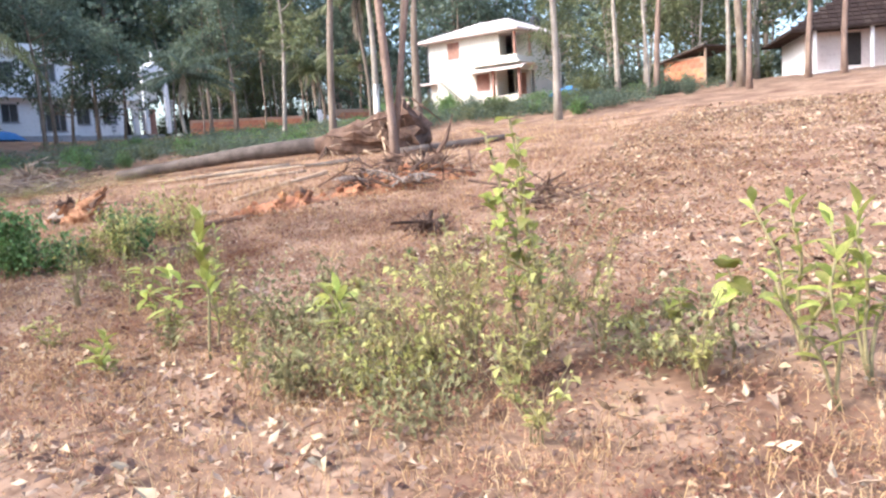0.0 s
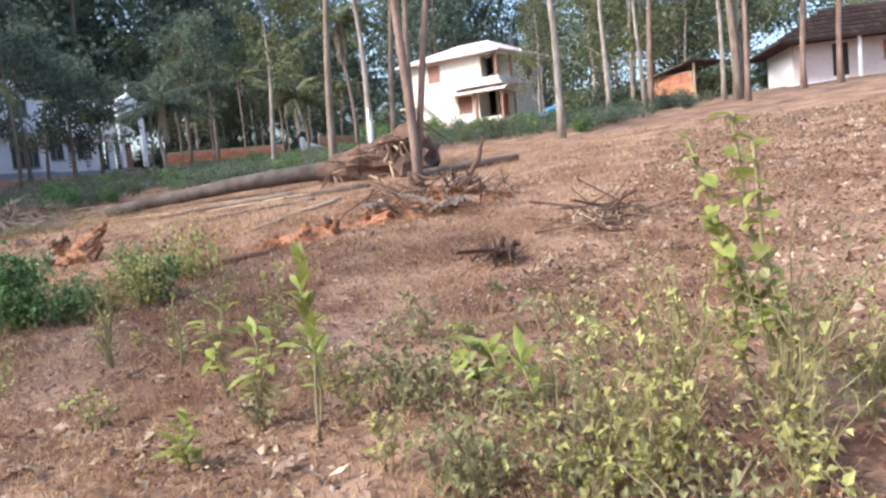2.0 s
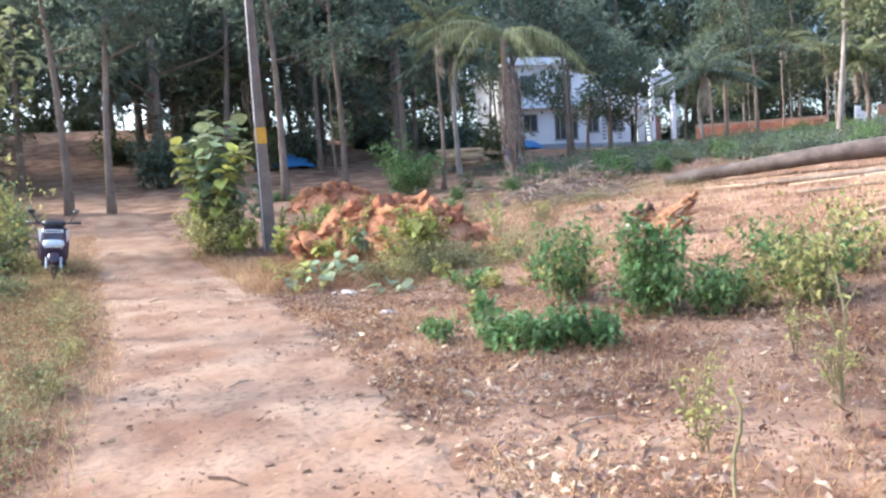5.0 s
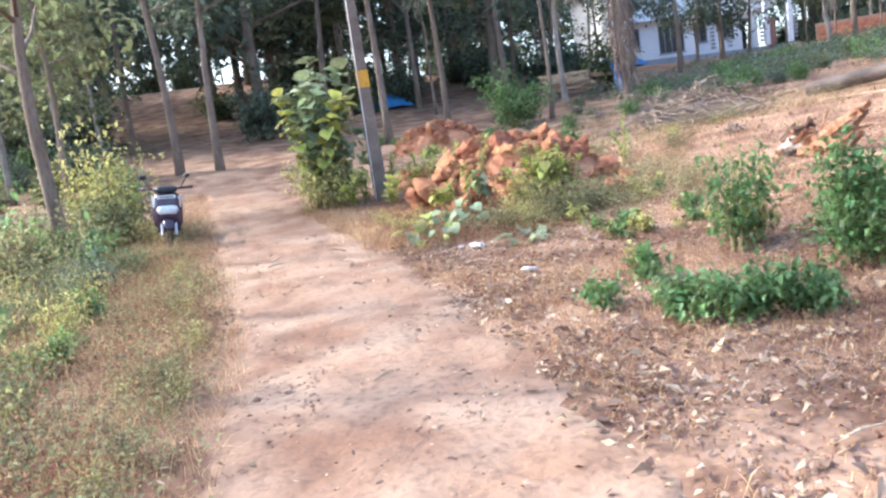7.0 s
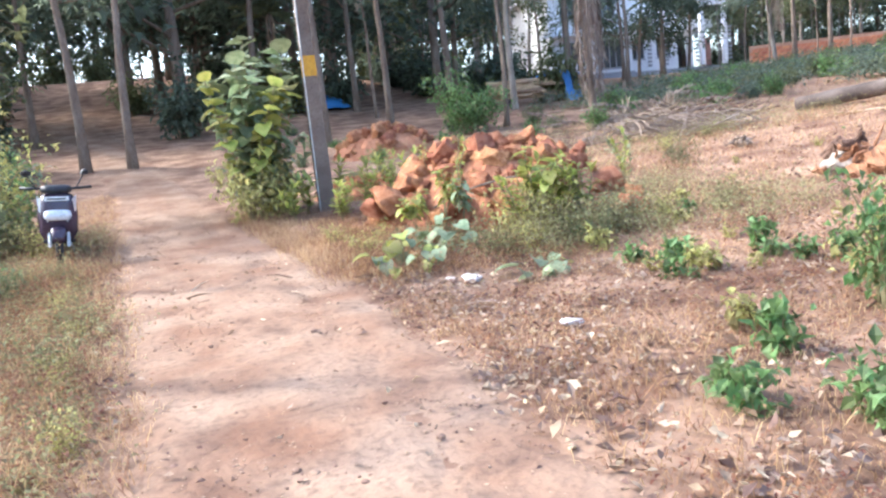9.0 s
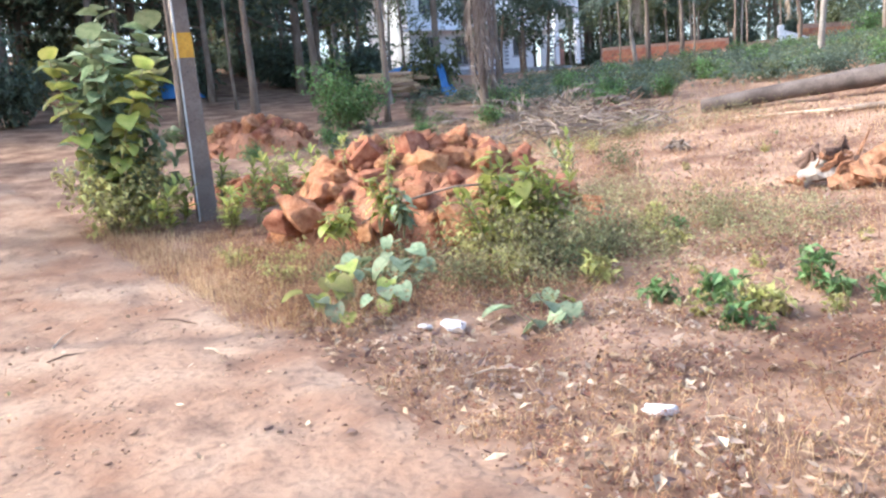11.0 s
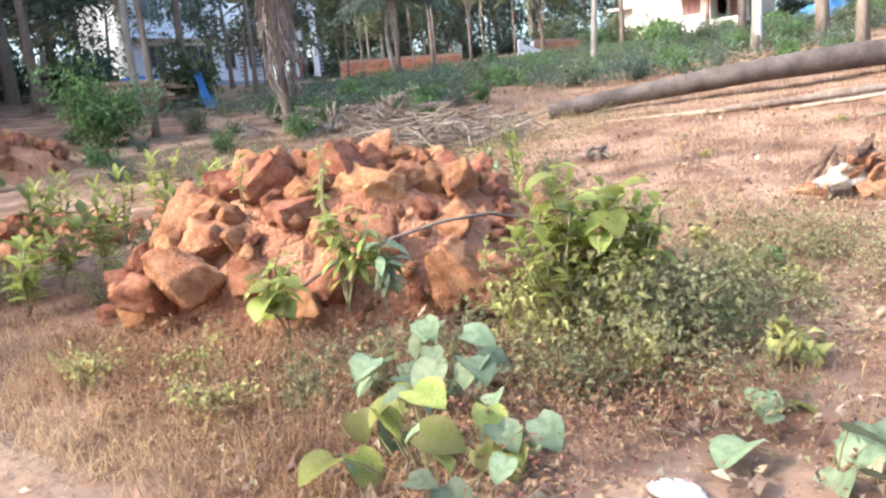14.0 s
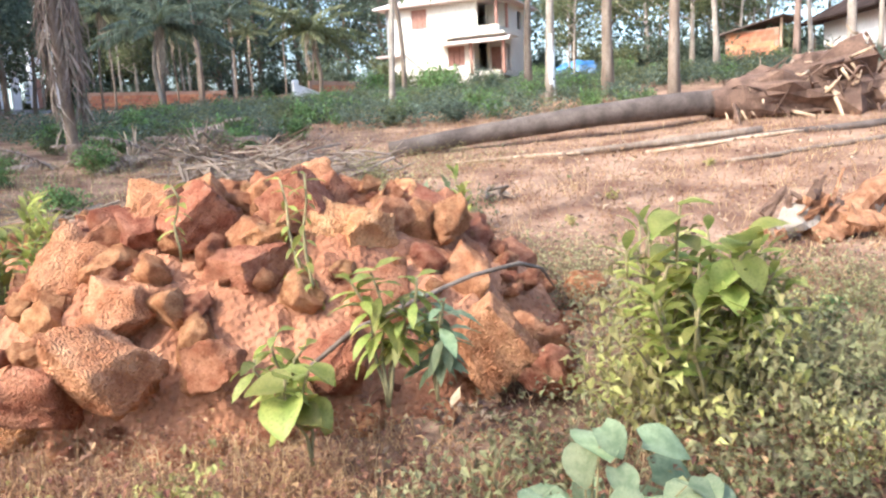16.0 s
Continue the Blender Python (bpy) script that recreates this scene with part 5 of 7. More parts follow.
def scooter():
    x, y = -2.66, 15.8
    t = thing("scooter", "dark parked scooter with a silver front panel facing down the road", "scooter", Matrix.Translation(on(x, y, 0.015)) @ pose(0, 0, 0, 0, 5, 9) @ Matrix.Diagonal((1.2, 1.1, 1.1, 1)))
    for yy in (0.0, 1.25):
        w = part("wheel", Mesher(), None, t)
        m = Mesher()
        ring(m, (0, yy, 0.22), 0.175, 0.048)
        w.data = m.data("wheel", M_RUBBER, True)
        r = Mesher()
        ring(r, (0, yy, 0.22), 0.12, 0.022, 18, 6)
        for k in range(5):
            a = 6.2832 * k / 5
            r.tube([(0, yy, 0.22), (0, yy + 0.12 * math.cos(a), 0.22 + 0.12 * math.sin(a))], [0.025, 0.015], 5)
        part("rim", r, M_SILVER, w)
    def body(name, sec, material, label="", m=None):
        q = Mesher()
        loft(q, sec)
        return part(name, q, material, t, label, True, m)
    body("front_fender", [(-0.22, 0.06, 0.30, 0.40), (-0.12, 0.085, 0.36, 0.49), (0.05, 0.09, 0.40, 0.53), (0.18, 0.08, 0.34, 0.46)], M_MAROON)
    body("front_apron", [(-0.06, 0.10, 0.52, 0.82), (-0.02, 0.17, 0.48, 0.90), (0.08, 0.22, 0.30, 0.95), (0.16, 0.20, 0.28, 0.93)], M_MAROON)
    body("headlight", [(-0.115, 0.09, 0.60, 0.69), (-0.085, 0.14, 0.58, 0.715), (0.0, 0.16, 0.57, 0.73)], M_LENS, "wide clear front lamp")
    for s in (-1, 1):
        q = Mesher()
        q.add([Vector((s * 0.10, -0.09, 0.56)), Vector((s * 0.20, 0.02, 0.70)), Vector((s * 0.215, 0.04, 0.90)), Vector((s * 0.17, 0.0, 0.86)), Vector((s * 0.09, -0.06, 0.60)), Vector((s * 0.17, 0.06, 0.75))],
              [(0, 1, 5), (1, 2, 5), (2, 3, 5), (3, 4, 5), (4, 0, 5), (0, 4, 3, 2, 1)])
        part("side_trim", q, M_SILVER, t, "silver trim beside the lamp")
    q = Mesher()
    q.box(-0.13, -0.085, 0.83, 0.13, -0.07, 0.885, bevel=0.004)
    part("number_plate", q, M_PLATE, t)
    q = Mesher()
    q.box(-0.10, -0.0865, 0.848, 0.10, -0.0852, 0.868)
    part("plate_bar", q, M_BLACK, t)
    body("handlebar_cowl", [(-0.02, 0.10, 0.93, 1.0), (0.05, 0.17, 0.92, 1.04), (0.16, 0.14, 0.93, 1.03)], M_BLACK)
    q = Mesher()
    q.tube([(-0.38, 0.14, 1.0), (-0.22, 0.08, 0.99), (0.22, 0.08, 0.99), (0.38, 0.14, 1.0)], [0.022, 0.016, 0.016, 0.022], 8)
    part("handlebar", q, M_BLACK, t, smooth=True)
    for s in (-1, 1):
        q = Mesher()
        q.tube([(s * 0.22, 0.08, 1.0), (s * 0.28, 0.05, 1.12), (s * 0.30, 0.05, 1.16)], [0.008, 0.008, 0.008], 6)
        q.blob((s * 0.31, 0.05, 1.19), 0.06, 8, s + 3, 0.7)
        part("mirror", q, M_BLACK, t)
        q = Mesher()
        q.tube([(s * 0.10, -0.02, 0.24), (s * 0.10, 0.06, 0.50)], [0.02, 0.02], 7)
        part("fork_leg", q, M_SILVER, t)
    body("floorboard", [(0.14, 0.18, 0.27, 0.34), (0.5, 0.18, 0.26, 0.33), (0.62, 0.15, 0.26, 0.5)], M_BLACK)
    body("rear_body", [(0.55, 0.13, 0.32, 0.68), (0.8, 0.17, 0.38, 0.72), (1.2, 0.16, 0.45, 0.74), (1.55, 0.08, 0.58, 0.72)], M_MAROON)
    body("seat", [(0.52, 0.12, 0.68, 0.76), (0.8, 0.145, 0.70, 0.80), (1.15, 0.14, 0.73, 0.84), (1.42, 0.09, 0.75, 0.83)], M_BLACK)
    q = Mesher()
    q.tube([(0.1, 0.85, 0.25), (0.16, 0.9, 0.02)], [0.014, 0.014], 6)
    part("stand", q, M_SILVER, t)


utility_pole()
scooter()
boundary_walls()
brick_shed()
# ---- plants ----
def leaf_mesh(name, material, broad):
    """One leaf a metre long, folded on its midrib, curved and slightly wavy."""
    prof = [(0.0, 0.02), (0.04, 0.30), (0.16, 0.44), (0.36, 0.50), (0.56, 0.45), (0.74, 0.33), (0.89, 0.17), (1.0, 0.0)] if broad else [(0.0, 0.01), (0.15, 0.08), (0.4, 0.17), (0.65, 0.155), (0.85, 0.08), (1.0, 0.0)]
    m = Mesher()
    for i, (u, w) in enumerate(prof):
        z = 0.10 * u - 0.38 * u * u
        wave = 0.02 * math.sin(9 * u)
        back = (0.0, -0.13, -0.06)[i] if broad and i < 3 else 0.0
        m.v += [(u + back, -w, z + 0.28 * w + wave), (u, 0, z), (u + back, w, z + 0.28 * w - wave)]
    for i in range(len(prof) - 1):
        a = 3 * i
        m.f += [(a, a + 3, a + 4, a + 1), (a + 1, a + 4, a + 5, a + 2)]
    return m.data(name, material, True)


LANCE_Y, LANCE_G = leaf_mesh("lance_leaf", M_LEAF_Y, False), leaf_mesh("lance_leaf", M_LEAF_B, False)
HEART, HEART_Y = leaf_mesh("heart_leaf", M_LEAF_B, True), leaf_mesh("heart_leaf", M_LEAF_Y, True)


def put_leaf(parent, data, p, az, pitch, roll, size):
    ob = new("leaf", data)
    ob.parent = parent
    ob.matrix_basis = Matrix.Translation(p) @ Euler((roll, -pitch, az)).to_matrix().to_4x4() @ Matrix.Diagonal((size, size * 1.0, size, 1))


def sapling(x, y, h, leaves, size, data, label, seed, lean=(0.05, 0.05), from_u=0.3, pitch=0.5, stems=1, z=None, fan=0.06, wide=0.45):
    r = random.Random(seed)
    t = thing("sapling", label, "sapling", Matrix.Translation(on(x, y) if z is None else (x, y, z)))
    for s in range(stems):
        hh = h * r.uniform(0.75, 1.0) if s else h
        dx, dy = (lean[0], lean[1]) if not s else (r.uniform(-wide, wide), r.uniform(-wide, wide))
        pts = [Vector((dx * hh * (i / 6) ** 1.3 + fan * 0.4 * math.sin(i * 1.3 + seed), dy * hh * (i / 6) ** 1.3 + fan * 0.3 * math.sin(i * 1.7 + seed), hh * i / 6 - 0.02)) for i in range(7)]
        m = Mesher()
        m.tube(pts, [0.006 + 0.006 * h * (1 - i / 7) for i in range(7)], 6)
        part("stem", m, M_STEM, t, smooth=True)
        n = leaves // stems
        for k in range(n):
            u = from_u + (1 - from_u) * (k + 1) / n
            j = min(5, int(u * 6))
            p = pts[j].lerp(pts[j + 1], u * 6 - j)
            put_leaf(t, data, p, 2.4 * k + r.uniform(-0.4, 0.4), pitch + r.uniform(-0.45, 0.45) + (0.5 if u > 0.9 else 0), r.uniform(-0.4, 0.4), size * r.uniform(0.65, 1.15))
    return t


def bush(name, h, rad, count, size, material, seed, clumps=7, stems=5):
    """A bush at the origin: thin woody stems and an uneven mass of small leaves."""
    r = random.Random(seed)
    t = thing(name, "", "bush")
    centres = []
    for s in range(clumps):
        a, q = 6.283 * s / clumps + r.uniform(-0.4, 0.4), rad * r.uniform(0.25, 0.95)
        top = Vector((math.cos(a) * q, math.sin(a) * q, h * r.uniform(0.35, 1.05) * (1.1 - 0.35 * q / rad)))
        if s < stems:
            m = Mesher()
            m.tube([(0.1 * math.cos(a), 0.1 * math.sin(a), -0.03), top * 0.5 + Vector((0, 0, 0.1 * h)), top], [0.012 * h + 0.004, 0.008 * h + 0.003, 0.003], 5)
            part("stem", m, M_STEM, t)
        centres += [top, top * 0.75, top * 0.55 + Vector((r.gauss(0, 0.1) * rad, r.gauss(0, 0.1) * rad, 0.05)), top * 0.35]
    f = Mesher()
    leaf_cloud(f, centres, count, 0.30 * rad + 0.08 * h, size, r)
    f.v = [(a, b, max(c, 0.0)) for a, b, c in f.v]
    part("foliage", f, material, t)
    return t


def put(t, x, y, label, group="", s=1.0, turn=None, z=None):
    t.matrix_basis = Matrix.Translation(on(x, y) if z is None else (x, y, z)) @ Matrix.Rotation(rng.uniform(0, 6.28) if turn is None else turn, 4, "Z") @ Matrix.Scale(s, 4)
    return tagged(t, label, group=group)


def twiggy(x, y, h, stems, leaves, size, label, seed, material=None):
    """An upright scrub plant: thin forking twigs with sparse small leaves."""
    r = random.Random(seed)
    t = thing("scrub_plant", label, "plant", Matrix.Translation(on(x, y)))
    f = Mesher()
    for k in range(stems):
        a, hh, q = r.uniform(0, 6.283), h * r.uniform(0.45, 1.05), r.uniform(0.12, 0.65)
        d = Vector((math.cos(a), math.sin(a), 0)) * q * h
        pts = [Vector((0.03 * math.cos(a), 0.03 * math.sin(a), -0.02))] + [d * u ** 1.3 + Vector((r.gauss(0, 0.012), r.gauss(0, 0.012), hh * u)) for u in (0.25, 0.5, 0.75, 1.0)]
        m = Mesher()
        m.tube(pts, [0.0055, 0.0045, 0.0035, 0.003, 0.0015], 5)
        for b in range(3):
            i = r.randrange(1, 4)
            p = pts[i]
            e = p + Vector((r.gauss(0, 0.12), r.gauss(0, 0.12), r.uniform(0.05, 0.22))) * h
            m.tube([p, p.lerp(e, 0.5) + Vector((0, 0, 0.01)), e], [0.004, 0.003, 0.0015], 4)
            for _ in range(leaves // 8):
                c = p.lerp(e, r.uniform(0.25, 1.0))
                w = Vector((r.gauss(0, 1), r.gauss(0, 1), r.gauss(0.1, 0.5)))
                s = size * r.uniform(0.5, 1.4)
                f.leaf(c, w, Vector((r.gauss(0, 0.3), r.gauss(0, 0.3), 1)), s, s * 0.6, r.uniform(0, 0.4))
        for _ in range(leaves // 5):
            i = r.randrange(1, 4)
            c = pts[i].lerp(pts[i + 1], r.random())
            w = Vector((r.gauss(0, 1), r.gauss(0, 1), r.gauss(0.0, 0.5)))
            s = size * r.uniform(0.5, 1.4)
            f.leaf(c, w, Vector((r.gauss(0, 0.3), r.gauss(0, 0.3), 1)), s, s * 0.6, r.uniform(0, 0.4))
        part("stem", m, M_STEM, t)
    part("foliage", f, material or M_LEAF_YI, t)


def heart_vine(c, n, spread, size, zmax, seed, label, z0=0.0, yellow=0.15):
    """Trailing plant with large heart-shaped leaves on short stalks."""
    r = random.Random(seed)
    t = thing("broad_leaf_plant", label, "plant", Matrix.Translation(on(*c, z0)))
    for k in range(n):
        a, q = r.uniform(0, 6.283), spread * math.sqrt(r.random())
        p = Vector((math.cos(a) * q, math.sin(a) * q, zmax * r.uniform(0.25, 1.0) * (1.1 - 0.5 * q / spread)))
        m = Mesher()
        m.tube([(p.x * 0.4, p.y * 0.4, 0), (p.x * 0.75, p.y * 0.75, p.z * 0.7), p], [0.005, 0.004, 0.003], 5)
        part("stalk", m, M_STEM, t)
        put_leaf(t, HEART_Y if r.random() < yellow else HEART, p, r.uniform(2.4, 5.4), r.uniform(-0.75, 0.15), r.uniform(-0.5, 0.5), size * r.uniform(0.6, 1.15))


def near_plants():
    sl, bl = "young yellow-green sapling with lance-shaped leaves in dry soil", "low plant with broad heart-shaped leaves"
    sapling(3.6, -1.9, 1.45, 60, 0.10, HEART_Y, "tall thin sapling with sparse pale green leaves", 1, (0.0, 0.15), 0.3, -0.1, stems=3)
    sapling(3.55, -1.75, 1.0, 26, 0.09, HEART_Y, "thin sapling with sparse pale green leaves", 91, (-0.1, 0.1), 0.3, 0.1)
    sapling(3.6, -2.72, 0.45, 6, 0.14, HEART_Y, bl, 2, from_u=0.6, pitch=-0.1)
    sapling(3.85, -2.92, 0.55, 6, 0.14, HEART_Y, bl, 3, from_u=0.6, pitch=-0.1)
    sapling(3.95, -3.25, 0.85, 54, 0.15, LANCE_Y, sl, 4, stems=3)
    sapling(3.75, -3.6, 0.85, 54, 0.15, LANCE_Y, sl, 5, stems=3)
    sapling(3.4, -3.55, 0.7, 24, 0.16, LANCE_Y, sl, 6, stems=2)
    sapling(3.05, 1.5, 0.62, 32, 0.17, LANCE_Y, sl, 7, pitch=0.1, stems=2)
    sapling(2.8, 0.86, 0.55, 26, 0.17, LANCE_Y, sl, 8, pitch=0.2, stems=2)
    sapling(3.25, -0.35, 0.45, 16, 0.14, HEART_Y, bl, 9, from_u=0.5, pitch=0.0, stems=2)
    sapling(2.74, -1.05, 0.55, 18, 0.17, LANCE_Y, sl, 10, pitch=0.8)
    sapling(2.95, -0.75, 0.5, 14, 0.17, LANCE_Y, sl, 10, pitch=0.6)
    sapling(2.72, 0.28, 0.95, 26, 0.18, LANCE_Y, "upright sapling with bright green leaves on a thin stem", 11, pitch=0.9, from_u=0.45)
    sapling(2.9, 0.45, 0.6, 20, 0.12, LANCE_Y, sl, 12, pitch=0.5)
    sapling(2.15, 0.68, 0.28, 26, 0.15, LANCE_Y, "low pale yellow sapling among dead leaves", 13, pitch=0.6, from_u=0.1, stems=2)
    sapling(4.0, 2.0, 0.7, 24, 0.12, LANCE_Y, sl, 14, pitch=0.5, stems=2)
    sapling(1.95, 2.5, 0.55, 8, 0.05, LANCE_Y, "bare thin dry stalk with few leaves", 15)
    sapling(3.35, 3.4, 0.75, 10, 0.06, LANCE_Y, "bare thin dry stalk with few leaves", 16, stems=2)
    sapling(3.3, 2.35, 0.62, 12, 0.08, LANCE_Y, "bare thin dry stalk with few leaves", 17)
    put(bush("shrub", 0.5, 0.5, 620, 0.045, M_LEAF_YI, 31, 16), 2.65, -1.45, "dusty pale green scrub bush among dead leaves")
    put(bush("shrub", 0.55, 0.5, 700, 0.05, M_SCRUB, 33, 8), 3.3, 0.1, "low dry scrub with small leaves")
    put(bush("shrub", 0.5, 0.45, 600, 0.05, M_SCRUB, 34, 8), 2.5, -0.9, "low dry scrub with small leaves")
    put(bush("shrub", 0.5, 0.5, 600, 0.05, M_SCRUB, 35, 8), 3.6, -2.7, "low dry scrub with small leaves")
    for k, (x, y, h, n) in enumerate(((2.55, -1.35, 0.6, 9), (2.8, -1.6, 0.75, 10), (3.05, -1.3, 0.85, 10), (3.3, -1.55, 1.0, 10), (3.45, -1.9, 1.1, 9), (3.15, -2.0, 0.8, 10), (3.6, -1.35, 0.9, 9), (2.9, -2.1, 0.55, 8), (3.25, -0.85, 0.7, 8), (3.7, -2.2, 0.75, 8),
                                      (2.5, -0.4, 0.4, 6), (3.0, 0.3, 0.45, 7), (2.7, 0.75, 0.4, 6), (3.35, 1.0, 0.5, 7), (2.35, 1.9, 0.35, 6), (4.2, -0.6, 0.6, 7), (4.4, 0.9, 0.5, 7), (3.4, -2.9, 0.5, 7), (4.1, -1.8, 0.6, 7), (2.5, -2.5, 0.4, 6))):
        twiggy(x, y, h, n, 30, 0.055, "straggly scrub plant with small dusty yellow-green leaves", 520 + k, M_LEAF_YI if k % 4 else M_SCRUB)
    put(bush("shrub", 0.35, 0.5, 420, 0.045, M_SCRUB, 132, 14), 2.4, -1.9, "dusty pale green scrub bush among dead leaves")
    # green bushes beside the road
    dk, lg, lo = "dense dark green bush on the field", "leafy light green bush on the field", "low spreading green plant beside the road"
    put(bush("shrub", 1.0, 0.36, 1300, 0.085, M_LEAF_G, 36, 10), 3.95, 6.3, dk)
    put(bush("shrub", 0.8, 0.34, 800, 0.085, M_LEAF_G, 37, 9), 4.12, 6.6, dk)
    put(bush("shrub", 1.0, 0.33, 560, 0.085, M_LEAF_G, 151, 12), 3.72, 7.6, "leafy green bush on the field")
    put(bush("shrub", 0.8, 0.35, 380, 0.08, M_LEAF_YI, 152, 10), 3.95, 7.85, lg)
    put(bush("shrub", 0.6, 0.42, 700, 0.075, M_LEAF_G, 38, 11), 4.35, 5.9, "leafy green bush on the field")
    put(bush("shrub", 0.5, 0.4, 420, 0.07, M_LEAF_YI, 39, 11), 4.75, 5.95, lg)
    put(bush("shrub", 1.0, 0.42, 560, 0.075, M_LEAF_YI, 153, 14), 5.0, 5.45, "straggly light green bush on the field")
    put(bush("shrub", 0.75, 0.45, 620, 0.075, M_LEAF_G, 41, 11), 5.3, 5.75, "leafy green bush on the field")
    put(bush("shrub", 0.85, 0.5, 520, 0.08, M_LEAF_YI, 40, 12), 6.2, 6.2, lg)
    put(bush("shrub", 0.6, 0.5, 500, 0.08, M_LEAF_G, 154, 12), 5.9, 7.0, "leafy green bush on the field")
    put(bush("shrub", 0.34, 0.36, 620, 0.085, M_LEAF_G, 42, 10), 2.42, 6.2, lo)
    put(bush("shrub", 0.36, 0.36, 620, 0.085, M_LEAF_G, 43, 10), 2.66, 5.8, lo)
    put(bush("shrub", 0.3, 0.3, 420, 0.085, M_LEAF_G, 44, 9), 2.98, 5.6, lo)
    put(bush("shrub", 0.26, 0.22, 160, 0.09, M_LEAF_G, 155, 8), 2.05, 6.85, lo)
    for k, (x, y, h) in enumerate(((2.42, 3.5, 0.62), (3.32, 3.4, 0.8), (3.56, 2.65, 0.7), (2.3, 3.2, 0.4), (4.6, 3.6, 0.6), (4.2, 2.4, 0.5), (3.9, 4.4, 0.5), (5.2, 4.3, 0.7))):
        twiggy(x, y, h, 5, 26, 0.045, "thin dry branching stalk with few small leaves", 500 + k)
    # on and around the rubble
    put(bush("shrub", 0.8, 0.6, 1300, 0.065, M_LEAF_YI, 45, 14), 3.2, 12.35, "scrubby bush with small dusty leaves beside the rubble")
    for k, (x, y, h) in enumerate(((3.3, 12.45, 0.95), (3.1, 12.2, 0.85), (3.5, 12.2, 0.9), (3.65, 12.0, 0.8), (3.35, 12.05, 0.8))):
        sapling(x, y, h, 78, 0.17, LANCE_Y, "sunlit yellow-green shrub beside the rubble", 50 + k, pitch=0.3, stems=6, from_u=0.45)
    sapling(3.25, 12.4, 1.1, 33, 0.18, HEART_Y, "climbing plant with pale heart-shaped leaves", 55, (-0.1, -0.1), 0.5, -0.3, stems=3)
    put(bush("shrub", 0.55, 0.75, 1700, 0.05, M_SCRUB, 46, 14), 3.3, 11.75, "low dusty green scrub")
    put(bush("shrub", 0.36, 0.6, 1000, 0.045, M_SCRUB, 47, 12), 2.6, 11.9, "low dusty green scrub")
    put(bush("shrub", 0.3, 0.7, 1000, 0.045, M_SCRUB, 48, 12), 4.1, 11.9, "low dusty green scrub")
    big = "trailing plant with large grey-green heart-shaped leaves"
    heart_vine((1.5, 11.85), 28, 0.45, 0.18, 0.45, 3, big, yellow=0.5)
    heart_vine((1.95, 12.45), 22, 0.42, 0.19, 0.5, 4, big, yellow=0.12)
    heart_vine((2.45, 10.55), 8, 0.32, 0.2, 0.2, 5, big, yellow=0.0)
    heart_vine((2.75, 10.95), 5, 0.22, 0.13, 0.2, 8, big, yellow=0.2)
    for k, (x, y, h) in enumerate(((1.3, 13.3, 0.3), (1.7, 13.0, 0.35), (1.6, 14.0, 0.3), (2.1, 12.9, 0.4), (1.1, 14.4, 0.3), (2.4, 12.7, 0.4))):
        put(bush("shrub", h, 0.3, 260, 0.045, M_SCRUB if k % 2 else M_LEAF_YI, 140 + k, 7, 3), x, y, "small dusty scrub plant in dry grass")
    dl = "leafy green sapling growing out of the rubble"
    sapling(2.45, 13.5, 0.62, 76, 0.17, LANCE_Y, dl, 60, pitch=-0.3, stems=4, from_u=0.4, z=0.42)
    sapling(2.65, 13.35, 0.5, 56, 0.17, LANCE_G, dl, 61, pitch=-0.4, stems=3, from_u=0.3, z=0.40)
    sapling(2.2, 13.9, 0.38, 44, 0.15, LANCE_Y, dl, 62, pitch=-0.3, stems=3, from_u=0.3, z=0.42)
    sapling(2.05, 13.65, 0.42, 16, 0.17, HEART_Y, bl, 63, pitch=-0.3, from_u=0.4, z=0.28, stems=2)
    sapling(2.85, 14.15, 0.85, 40, 0.12, LANCE_Y, "thin sapling with hanging leaves on the rubble", 64, pitch=-0.5, from_u=0.1, stems=2, z=0.62)
    sapling(2.55, 14.75, 0.4, 12, 0.1, LANCE_Y, dl, 65, pitch=-0.2, z=1.05)
    for k, (x, y, h) in enumerate(((5.6, 14.5, 0.85), (5.75, 14.65, 0.7))):
        sapling(x, y, h, 46, 0.14, LANCE_Y if k == 0 else LANCE_G, "bright leafy sapling behind the rubble", 66 + k, pitch=0.8, stems=2, from_u=0.2)
    weeds = [bush("weed", 0.22, 0.16, 60, 0.09, M_LEAF_G if i == 1 else M_LEAF_YI, 80 + i, 6, 3) for i in range(4)]
    spots = [(3.3, 9.8), (3.35, 9.3), (4.55, 11.4), (3.9, 9.2), (4.4, 10.3), (5.0, 9.5), (4.0, 10.6), (5.6, 10.2), (3.6, 10.1), (6.6, 9.8), (7.9, 10.4),
             (3.9, 3.9), (5.2, 3.2), (5.9, 1.2), (4.5, 0.6), (4.9, -0.9), (5.4, 4.6), (6.3, 5.2), (4.2, -2.2), (7.4, 3.9), (8.6, 13.9), (9.9, 14.8), (11.2, 13.1), (7.2, 14.0), (6.4, 13.0), (9.0, 11.6), (10.3, 10.4)]
    spots += [(rng.uniform(1.6, 5.5), rng.uniform(16.5, 24)) for _ in range(26)] + [(rng.uniform(-3.6, -1.6), rng.uniform(3, 14)) for _ in range(16)]
    used = set()
